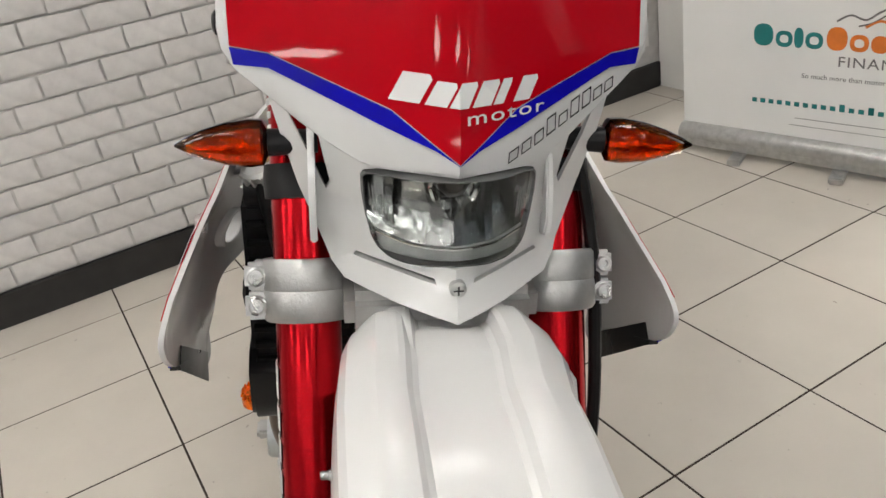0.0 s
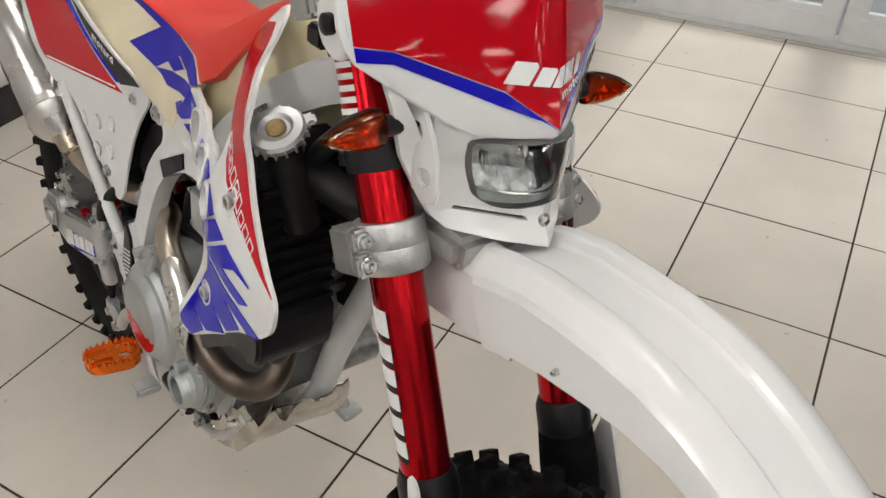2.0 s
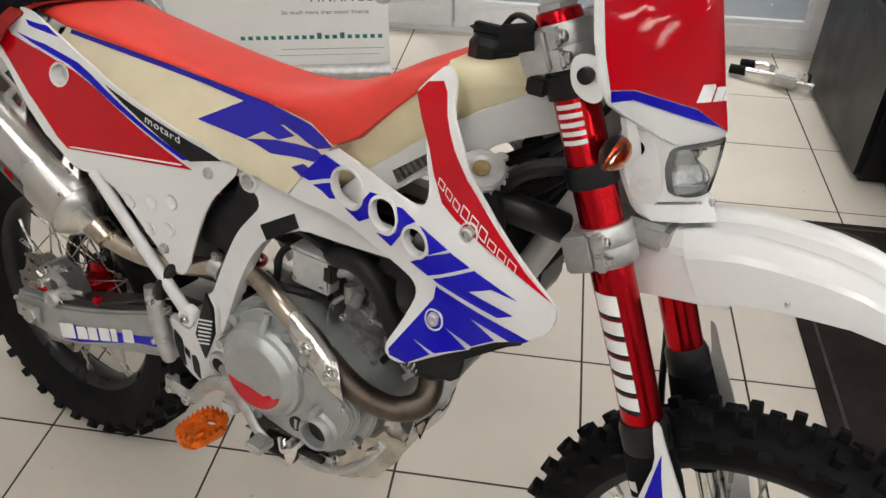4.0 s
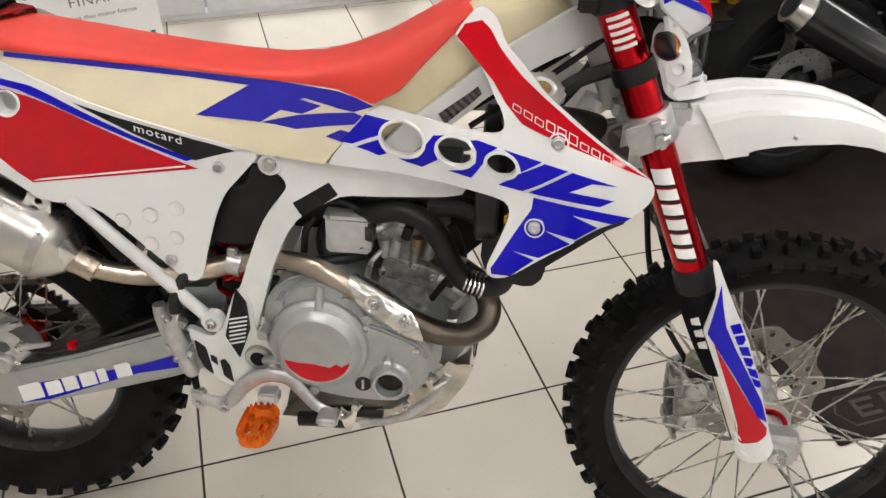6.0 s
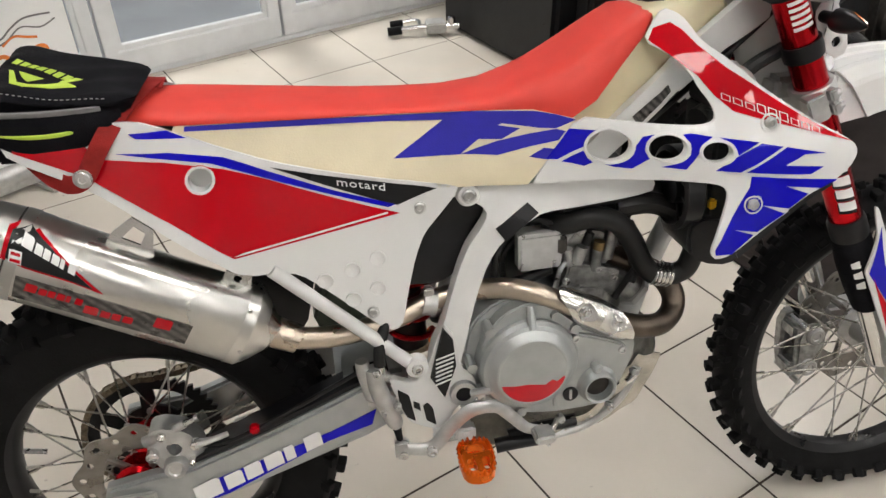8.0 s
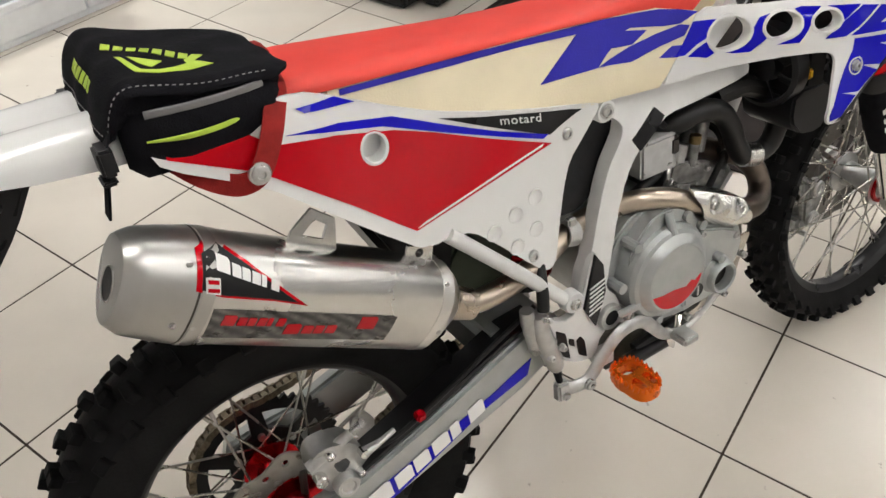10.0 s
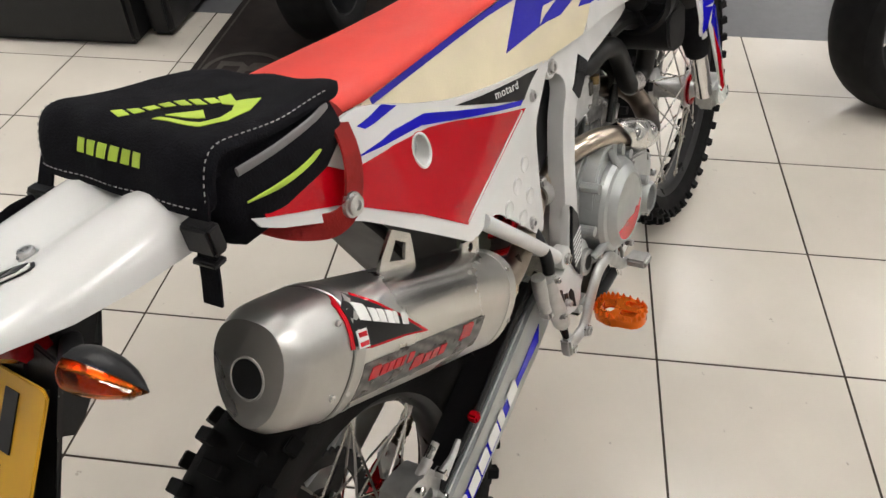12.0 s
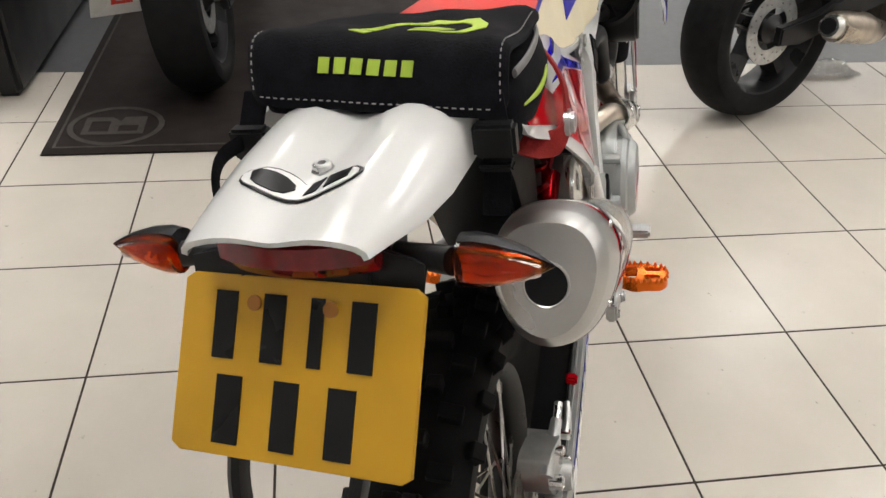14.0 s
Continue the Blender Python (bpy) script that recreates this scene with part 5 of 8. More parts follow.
barrel = part("cylinder", sheet(rounded([(-0.640, 0.560), (-0.632, 0.604), (-0.556, 0.592), (-0.548, 0.560), (-0.560, 0.535), (-0.640, 0.535)], 0.10), lambda a, b: -0.064, 0.128, cell=0, bevel=0.006), M_CASTDARK, engine, "silver engine cylinder and head")
part("cylinder_head", sheet(rounded([(-0.634, 0.598), (-0.624, 0.640), (-0.600, 0.638), (-0.534, 0.618), (-0.540, 0.596), (-0.556, 0.586), (-0.612, 0.603)], 0.10), lambda a, b: -0.0705, 0.140, cell=0, bevel=0.005), M_CASTDARK, barrel)
part("head_side", sheet(rounded([(-0.606, 0.600), (-0.562, 0.590), (-0.568, 0.566), (-0.610, 0.574)], 0.14), lambda a, b: -0.0685, 0.02, cell=0, bevel=0.004), M_CASTDARK, barrel)
part("cam_cover", sheet(rounded([(-0.636, 0.640), (-0.538, 0.618), (-0.526, 0.655), (-0.556, 0.690), (-0.606, 0.702), (-0.642, 0.684)], 0.16), lambda a, b: -0.054, 0.112, cell=0, bevel=0.010), M_CASTDARK, barrel)
part("barrel_rib", block(-0.574, -0.562, -0.074, -0.060, 0.548, 0.594, 0.003), M_CASTDARK, barrel)
for p0, p1, r, mat in (((-0.622, -0.064, 0.638), (-0.625, -0.064, 0.668), 0.0085, M_CAST), ((-0.610, -0.067, 0.642), (-0.601, -0.067, 0.670), 0.0100, M_CAST), ((-0.578, -0.067, 0.624), (-0.573, -0.067, 0.664), 0.0085, M_CASTDARK),
                       ((-0.573, -0.067, 0.662), (-0.571, -0.067, 0.676), 0.0095, M_BRASS), ((-0.592, -0.060, 0.670), (-0.586, -0.060, 0.690), 0.008, M_HOSE), ((-0.556, -0.058, 0.640), (-0.546, -0.058, 0.690), 0.011, M_CASTDARK)):
    part("head_stud", tube([p0, p1], r, 14), mat, barrel)
for x, y, z, r in ((-0.575, -0.0705, 0.627, 0.006), (-0.628, -0.0705, 0.612, 0.005), (-0.545, -0.0705, 0.608, 0.005), (-0.598, -0.054, 0.690, 0.006), (-0.545, -0.054, 0.668, 0.006), (-0.632, -0.054, 0.676, 0.005)):
    bolt(barrel, x, y, z, r)
part("exhaust_port", tube([(-0.556, -0.035, 0.596), (-0.520, -0.042, 0.582), (-0.492, -0.048, 0.562)], [0.030, 0.027, 0.023], 20), M_CASTDARK, barrel)
part("port_flange", tube([(-0.500, -0.046, 0.568), (-0.493, -0.047, 0.562)], [0.034, 0.034], 6), M_CAST, barrel)
part("dipstick", tube([(-0.546, -0.078, 0.572), (-0.520, -0.078, 0.612), (-0.500, -0.078, 0.644)], [0.006, 0.0055, 0.004], 10), M_HOSE, barrel, "black tube beside the cylinder")
part("dipstick_end", tube([(-0.508, -0.079, 0.630), (-0.496, -0.079, 0.652)], 0.0062, 10), M_CAST, barrel)
part("oil_pipe", tube([(-0.648, -0.070, 0.560), (-0.650, -0.078, 0.600), (-0.644, -0.078, 0.632), (-0.630, -0.068, 0.648)], 0.0045, 10), M_BOLT, barrel)
part("plug_lead", tube([(-0.588, -0.060, 0.690), (-0.584, -0.066, 0.712), (-0.560, -0.060, 0.742), (-0.52, -0.04, 0.765)], 0.0045, 8), M_HOSE, barrel)
part("box_bracket", tube([(-0.643, -0.078, 0.690), (-0.628, -0.070, 0.694), (-0.618, -0.060, 0.700)], 0.009, 12), M_CAST, barrel)
part("control_box", block(-0.714, -0.643, -0.092, -0.062, 0.651, 0.712, 0.004), M_BOXGREY, bike, "small grey metal box")
part("throttle_body", tube([(-0.66, 0, 0.70), (-0.73, 0, 0.715), (-0.80, 0, 0.72)], [0.030, 0.034, 0.030], 18), M_CAST, bike)
part("airbox", sheet(rounded([(-0.823, 0.790), (-0.755, 0.780), (-0.765, 0.735), (-0.799, 0.700), (-0.822, 0.664), (-0.846, 0.652), (-0.903, 0.657), (-0.892, 0.704), (-0.872, 0.744), (-0.836, 0.755)], 0.12), lambda a, b: -0.086 - 0.006 * math.sin(40 * b), 0.172, cell=0.03, bevel=0.010), M_BLACKPL, bike, "black plastic airbox")
part("water_hose", tube([(-0.660, -0.060, 0.715), (-0.635, -0.085, 0.724), (-0.598, -0.095, 0.734), (-0.559, -0.1, 0.723), (-0.531, -0.1, 0.688), (-0.513, -0.1, 0.650), (-0.495, -0.1, 0.625), (-0.466, -0.1, 0.616), (-0.439, -0.105, 0.625), (-0.430, -0.11, 0.652), (-0.425, -0.112, 0.69)], 0.0175, 16), M_HOSE, bike, "black coolant hose")
for k in range(5):
    part("hose_clip", lathe([(0.0172, -0.0028), (0.0205, -0.0012), (0.0205, 0.0012), (0.0172, 0.0028)], Matrix.Translation((-0.492 + 0.0068 * k, -0.100, 0.6235 - 0.0020 * k)) @ Matrix.Rotation(radians(106), 4, "Y"), 20, closed=True), M_CHROME, bike)
for pts, r in (([(-0.73, -0.055, 0.62), (-0.725, -0.058, 0.68), (-0.64, -0.055, 0.74), (-0.5, -0.05, 0.78)], 0.005), ([(-0.79, -0.05, 0.70), (-0.70, -0.075, 0.76), (-0.55, -0.06, 0.79)], 0.008)):
    part("cable", tube(pts, r, 8), M_HOSE, bike)

part("intake_boot", block(-0.80, -0.66, -0.045, 0.05, 0.66, 0.775, 0.02), M_BLACKPL, bike, "black rubber intake boot")
part("coil_pack", block(-0.62, -0.50, -0.05, 0.055, 0.74, 0.79, 0.012), M_BLACKPL, bike)
part("flap", sheet(rounded([(-0.90, 0.62), (-0.92, 0.53), (-1.02, 0.52), (-1.05, 0.60), (-0.98, 0.68)]), lambda a, b: -0.03, 0.06, cell=0, bevel=0.006), M_GREEN, bike, "dark rubber splash flap")
part("shock", tube([(-0.90, -0.01, 0.76), (-0.885, -0.01, 0.50)], 0.030, 18), M_DARKMETAL, bike, "rear shock absorber")
coil = []
for k in range(61):
    a = 2 * math.pi * k / 10
    coil.append((-0.898 + 0.013 * k / 60 + 0.038 * math.cos(a), -0.01 + 0.038 * math.sin(a), 0.74 - 0.22 * k / 60))
part("shock_spring", tube(coil, 0.0055, 8, per=2), M_FORKRED, bike, "red shock spring")
part("inner_guard", sheet(rounded([(-1.02, 0.72), (-1.06, 0.56), (-1.10, 0.60), (-1.20, 0.80), (-1.30, 0.92), (-1.10, 0.93)]), lambda a, b: -0.06, 0.12, cell=0, bevel=0.01), M_BLACKPL, bike, "black inner mudguard")

# -- radiators behind the shrouds
for s in (-1, 1):
    y0, y1 = min(s * 0.060, s * 0.162), max(s * 0.060, s * 0.162)
    rad = part("radiator", block(-0.440, -0.392, y0, y1, 0.680, 0.905, 0.006, pose(0, 0, 0)), M_GOLDCORE, bike, "black radiator behind the shroud")
    for k in range(11):
        part("slat", block(-0.391, -0.384, y0 + 0.004, y1 - 0.004, 0.692 + 0.019 * k, 0.699 + 0.019 * k, 0.001, seg=1), M_RUBBER, rad)
    part("radiator_tank", tube([(-0.416, s * 0.064, 0.912), (-0.416, s * 0.158, 0.912)], 0.022, 12), M_BLACKPL, rad)
    part("radiator_guard", sheet(rounded([(-0.468, 0.745), (-0.470, 0.690), (-0.440, 0.664), (-0.395, 0.655), (-0.375, 0.675), (-0.375, 0.74)]), lambda a, b: s * 0.166, -s * 0.10, cell=0, bevel=0.01), M_BLACKPL, rad)
    fan = part("fan", lathe([(0.062, 0.0), (0.066, 0.004), (0.066, 0.030), (0.058, 0.034), (0.052, 0.012), (0.026, 0.012), (0.024, 0.030), (0.0, 0.032)], Matrix.Translation((-0.448, s * 0.108, 0.775)) @ Matrix.Rotation(radians(-90), 4, "Y"), 28), M_BLACKPL, rad, "black cooling fan housing")
    for k in range(7):
        t = 2 * math.pi * k / 7
        part("fan_blade", block(0.024, 0.055, -0.009, 0.009, 0.018, 0.021, 0.001, Matrix.Translation((-0.448, s * 0.108, 0.775)) @ Matrix.Rotation(radians(-90), 4, "Y") @ Matrix.Rotation(t, 4, "Z") @ Matrix.Rotation(0.5, 4, "X"), seg=1), M_BLACKPL, fan)
cap_m = Matrix.Translation((-0.404, -0.128, 0.936)) @ Matrix.Rotation(radians(28), 4, "X") @ Matrix.Rotation(radians(12), 4, "Y")
cap = lathe([(0.020, -0.02), (0.020, 0.006), (0.029, 0.006), (0.0300, 0.012), (0.027, 0.0155), (0.018, 0.0165), (0.014, 0.0135), (0.0, 0.0135)], cap_m, 36)
for k in range(18):
    a = 2 * math.pi * k / 18
    block(-0.0022, 0.0022, -0.0012, 0.0012, 0.004, 0.0125, 0.0006, cap_m @ Matrix.Rotation(a, 4, "Z") @ Matrix.Translation((0.0302, 0, 0)), cap, 1)
block(-0.040, 0.040, -0.008, 0.008, 0.006, 0.0125, 0.003, cap_m @ Matrix.Rotation(radians(70), 4, "Z"), cap)
rc = part("radiator_cap", cap, M_CAST, bike, "pressed metal radiator cap")
part("cap_rivet", lathe([(0.0105, 0.012), (0.0105, 0.0165), (0.0085, 0.0175), (0.006, 0.0165), (0.0, 0.0175)], cap_m, 20), M_BRASS, rc)

# -- exhaust
part("header_pipe", tube([(-0.545, -0.045, 0.640), (-0.505, -0.055, 0.622), (-0.470, -0.075, 0.606), (-0.452, -0.095, 0.580), (-0.457, -0.112, 0.556), (-0.484, -0.131, 0.545), (-0.520, -0.144, 0.552), (-0.560, -0.147, 0.566), (-0.61, -0.141, 0.589)], 0.0190, 18), M_HEADER, bike, "dark heat-stained header pipe")
part("exhaust_pipe", tube([(-0.60, -0.142, 0.585), (-0.65, -0.137, 0.610), (-0.696, -0.132, 0.633), (-0.735, -0.118, 0.640), (-0.770, -0.098, 0.634), (-0.816, -0.086, 0.627), (-0.858, -0.088, 0.620), (-0.923, -0.104, 0.606), (-0.986, -0.118, 0.601), (-1.038, -0.130, 0.608), (-1.082, -0.137, 0.620)], 0.0168, 18), M_PIPE, bike, "steel exhaust pipe")
part("pipe_clamp", lathe([(0.0165, -0.011), (0.0205, -0.011), (0.0205, 0.011), (0.0165, 0.011)], Matrix.Translation((-0.862, -0.093, 0.621)) @ Matrix.Rotation(radians(-76), 4, "Y"), 24, closed=True), M_CAST, bike, "steel pipe clamp")
part("clamp_screw", block(-0.870, -0.854, -0.106, -0.092, 0.636, 0.652, 0.003), M_BOLT, bike)
SHIELDAXIS = [(-0.668, 0.620), (-0.650, 0.612), (-0.610, 0.591), (-0.575, 0.574), (-0.545, 0.563)]
SHIELDY = [(-0.668, -0.135), (-0.626, -0.139), (-0.578, -0.149), (-0.545, -0.150)]
SHIELDLOW = [(-0.668, 38), (-0.655, 0), (-0.637, -62), (-0.605, -112), (-0.574, -104), (-0.560, -78), (-0.548, -45)]
SHIELDTOP = [(-0.668, 62), (-0.655, 92), (-0.60, 96), (-0.575, 78), (-0.560, 42), (-0.548, -10)]
skins = ([], [])
for k in range(33):
    x = -0.666 + 0.117 * k / 32
    lo, hi = interp(SHIELDLOW, x), interp(SHIELDTOP, x)
    for deep, rows in zip((0.0, 0.003), skins):
        row = []
        for j in range(25):
            a = radians(lo + (hi - lo) * j / 24)
            y, z = interp(SHIELDY, x), interp(SHIELDAXIS, x)
            dent = sum(0.0062 * max(0.0, 1 - ((x - bx) ** 2 + (z + 0.027 * math.sin(a) - bz) ** 2) / 0.013 ** 2) ** 0.5 for bx, bz in ((-0.626, 0.605), (-0.578, 0.584)))
            flare = 0.006 * max(0.0, (-a - 1.15) / 0.6)
            r = 0.0245 + 0.004 * math.sin((x + 0.666) / 0.117 * math.pi) - deep + flare
            row.append((x, y - (r - dent) * math.cos(a), z + (r + 0.003) * math.sin(a)))
        rows.append(row)
hs = part("heat_shield", loft([o + i[::-1] for o, i in zip(*skins)]), M_SHIELD, bike, "polished steel heat shield with two dimpled screws", smooth=40)
bolt(hs, -0.626, -0.160, 0.605, 0.0078)
bolt(hs, -0.578, -0.170, 0.584, 0.0078)
A0, A1 = Vector((-1.095, -0.138, 0.631)), Vector((-1.476, -0.145, 0.850))
axis = (A1 - A0).normalized()
up = (Vector((0, 0, 1)) - axis * axis.z).normalized()
out = axis.cross(up).normalized()


def can_ring(t, s):
    """A rounded, slightly three-cornered ring on the silencer's axis; t: metres along it."""
    c = A0 + axis * t
    ring = []
    for k in range(40):
        a = 2 * math.pi * k / 40
        r = 1.0 - 0.012 * math.cos(4 * a) + 0.055 * math.sin(3 * a)
        ring.append(c + up * 0.063 * s * r * math.sin(a) + out * 0.053 * s * r * math.cos(a))
    return ring


LEN = (A1 - A0).length
silencer = part("silencer", loft([can_ring(t, s) for t, s in ((0.0, 0.34), (0.006, 0.42), (0.034, 0.86), (0.043, 0.96), (0.049, 1.0), (LEN - 0.085, 1.0))]), M_STEEL, bike, "brushed steel exhaust silencer with printed badges", smooth=30)
part("end_cap", loft([can_ring(t, s) for t, s in ((LEN - 0.088, 1.000), (LEN - 0.088, 1.026), (LEN - 0.074, 1.026), (LEN - 0.073, 1.006), (LEN - 0.068, 1.002), (LEN - 0.046, 0.965), (LEN - 0.022, 0.905), (LEN - 0.016, 0.885), (LEN - 0.003, 0.770), (LEN, 0.735))]), M_ENDCAP, silencer, "brushed steel end cap", smooth=22)
for t, s_t in ((LEN - 0.0905, 1.004), (LEN - 0.0715, 1.0085)):
    part("cap_seam", loft([can_ring(t - 0.0012, s_t), can_ring(t + 0.0012, s_t)]), M_DARKMETAL, silencer)
END = Matrix.Translation(A1 - up * 0.006) @ Vector((0, 0, 1)).rotation_difference(axis).to_matrix().to_4x4()
part("outlet", lathe([(0.0170, -0.02), (0.0170, 0.0006), (0.0180, 0.0012), (0.0192, 0.0006), (0.0195, -0.02)], END, 28, closed=True), M_ENDCAP, silencer)
part("outlet_bore", lathe([(0.0173, 0.0004), (0.0, 0.0004)], END, 28), M_BLACKPL, silencer)
part("pipe_joint", tube([A0 - axis * 0.03, A0 + axis * 0.01], [0.022, 0.024], 18), M_PIPE, silencer)
for t in (0.055, LEN - 0.095):
    part("silencer_band", loft([can_ring(t - 0.008, 1.012), can_ring(t + 0.008, 1.012)]), M_STEEL, silencer)


# -- rear mudguard, tail, plate
REAR = [(-1.255, 0.948, 0.925, 0.078), (-1.31, 0.962, 0.928, 0.086), (-1.38, 0.979, 0.932, 0.090), (-1.44, 0.981, 0.935, 0.089), (-1.50, 0.980, 0.940, 0.087), (-1.55, 0.978, 0.946, 0.080), (-1.59, 0.975, 0.956, 0.072), (-1.614, 0.973, 0.960, 0.065)]
RSEC = [(-1.0, 1.0), (-0.98, 0.65), (-0.90, 0.35), (-0.75, 0.15), (-0.58, 0.02), (-0.42, 0.0), (-0.25, 0.10), (-0.1, 0.22), (0.0, 0.26), (0.1, 0.22), (0.25, 0.10), (0.42, 0.0), (0.58, 0.02), (0.75, 0.15), (0.90, 0.35), (0.98, 0.65), (1.0, 1.0)]
rear_guard = part("rear_mudguard", shell(REAR, RSEC, 0.004), M_WHITE, bike, "glossy white rear mudguard", smooth=50)
bolt(rear_guard, 0, 0, 0, 0.007, "bolt", pose(-1.52, 0, 0.970))
tail = part("tail_bracket", sheet(rounded([(-1.50, 0.938), (-1.575, 0.940), (-1.597, 0.90), (-1.60, 0.86), (-1.575, 0.84), (-1.535, 0.89)]), lambda a, b: -0.055, 0.11, cell=0, bevel=0.008), M_BLACKPL, bike, "black tail bracket")
part("tail_lamp", loft([[(-1.560, y, 0.928), (-1.596 + 4.0 * y * y, y, 0.930), (-1.602 + 4.0 * y * y, y, 0.940), (-1.600 + 4.0 * y * y, y, 0.955), (-1.560, y, 0.957)] for y in np.linspace(-0.056, 0.056, 13)]), M_REDLENS, tail, "dark red tail lamp lens")
PM = Matrix.Translation((-1.6265, 0.003, 0.874)) @ Matrix.Rotation(radians(-3.6), 4, "Z") @ Matrix.Rotation(radians(38), 4, "Y")
plate = part("number_plate", sheet(rounded([(-0.0915, -0.0625), (0.0915, -0.0625), (0.0915, 0.0625), (-0.0915, 0.0625)], 0.04, 1), lambda a, b: 0.0, 0.003, axis="x", cell=0, bevel=0.001), M_YELLOW, bike, "yellow rear number plate with black bars")
plate.matrix_basis = PM
for z, spans in ((0.0275, ((0.064, 0.047), (0.026, 0.009), (-0.010, -0.020), (-0.040, -0.058))), (-0.0305, ((0.058, 0.038), (0.013, -0.006), (-0.028, -0.048)))):
    for y0, y1 in spans:
        part("plate_bar", block(-0.0012, 0.0002, y1, y0, z - 0.0235, z + 0.0235, 0), M_BLACKSTK, plate, smooth=0)
indicator((-1.578, -0.106, 0.935), (-1.566, -0.168, 0.925), -1, "indicator", "amber rear indicator on a black stalk", 8, Vector((-1.545, -0.05, 0.918)), 0.023)
indicator((-1.560, 0.108, 0.922), (-1.556, 0.170, 0.926), -1, "indicator", "amber rear indicator on a black stalk", 8, Vector((-1.545, 0.05, 0.918)), 0.023)


# -- footpegs, pedals, skid plate
def footpeg(s):
    peg = new("footpeg")
    peg.parent = bike
    tagged(peg, "orange anodised footpeg with teeth")
    c = Vector((-0.813, s * 0.190, 0.374))
    outline = rounded([(-0.026, -0.044), (0.022, -0.044), (0.029, 0.012), (0.022, 0.042), (-0.025, 0.042), (-0.030, 0.0)], 0.25, 2)
    inner = rounded([(-0.019, -0.033), (-0.003, -0.033), (-0.003, -0.003), (-0.020, -0.003)], 0.2)
    inner2 = rounded([(0.004, -0.033), (0.017, -0.033), (0.021, -0.003), (0.004, -0.003)], 0.2)
    inner3 = rounded([(-0.017, 0.006), (0.018, 0.006), (0.015, 0.031), (-0.015, 0.031)], 0.2)
    b = sheet(outline, lambda p, q: -0.012, 0.020, [inner, inner2, inner3], "z", 0, 0.0015)
    for i, (p, q) in enumerate(outline):
        lathe([(0.0045, 0.0), (0.0012, 0.009), (0.0, 0.009)], pose(p * 0.95, q * 0.95, 0.006), 6, b)
    if s > 0:
        for v in b.verts:
            v.co.y = -v.co.y
    bmesh.ops.transform(b, matrix=Matrix.Translation(c), verts=b.verts)
    part("tread_plate", b, M_ORANGE, peg, smooth=30)
    part("peg_pivot", block(-0.835, -0.80, min(s * 0.10, s * 0.13), max(s * 0.10, s * 0.13), 0.362, 0.388, 0.005), M_FRAME, peg)


footpeg(-1)
footpeg(1)
part("brake_pedal", tube([(-0.928, -0.150, 0.388), (-0.881, -0.152, 0.382), (-0.847, -0.154, 0.420), (-0.812, -0.155, 0.447), (-0.772, -0.156, 0.448), (-0.748, -0.158, 0.426), (-0.722, -0.160, 0.398), (-0.690, -0.165, 0.390)], [0.011, 0.0125, 0.0125, 0.0125, 0.012, 0.011, 0.010, 0.008], 12, flat=0.6), M_CAST, bike, "silver brake pedal")
part("pedal_tip", block(-0.716, -0.682, -0.200, -0.163, 0.388, 0.404, 0.004), M_CAST, bike)
mc = tube([(-0.962, -0.144, 0.548), (-0.958, -0.144, 0.510), (-0.946, -0.144, 0.472), (-0.936, -0.144, 0.440), (-0.934, -0.144, 0.430)], [0.0125, 0.0150, 0.0150, 0.0135, 0.0090], 16)
tube([(-0.978, -0.138, 0.560), (-0.976, -0.138, 0.535), (-0.968, -0.138, 0.490)], [0.0105, 0.0115, 0.010], 14, bm=mc)
block(-0.975, -0.930, -0.148, -0.126, 0.474, 0.490, 0.004, None, mc)
block(-0.968, -0.936, -0.148, -0.128, 0.520, 0.534, 0.004, None, mc)
master = part("brake_cylinder", mc, M_CAST, bike, "rear brake master cylinder")
part("hose_union", tube([(-0.953, -0.142, 0.532), (-0.951, -0.142, 0.552)], [0.009, 0.008], 12), M_BOLT, master)
part("hose_stub", tube([(-0.951, -0.142, 0.550), (-0.948, -0.138, 0.580), (-0.935, -0.115, 0.610)], 0.0095, 12), M_HOSE, master)
part("push_rod", tube([(-0.934, -0.144, 0.432), (-0.930, -0.146, 0.400)], [0.0075, 0.005], 10), M_RUBBER, master)
part("clevis", block(-0.940, -0.916, -0.156, -0.138, 0.368, 0.404, 0.004), M_CAST, master)
part("clevis_pin", lathe([(0.007, 0.0), (0.007, 0.004), (0.0, 0.005)], at_y(-0.927, -0.156, 0.379), 12), M_BOLT, master)
part("strut_lug", lathe([(0.018, -0.010), (0.018, 0.006), (0.016, 0.009), (0.0, 0.009)], at_y(-0.893, -0.134, 0.534), 20), M_FRAME, bike)
bolt(bike, -0.893, -0.144, 0.533, 0.0075)
bolt(bike, -0.881, -0.160, 0.380, 0.0085)
SKIDWAY = spline([(-0.80, 0, 0.325), (-0.72, 0, 0.329), (-0.64, 0, 0.335), (-0.57, 0, 0.350), (-0.520, 0, 0.380), (-0.485, 0, 0.425), (-0.467, 0, 0.470), (-0.461, 0, 0.490)], 5)
rows = []
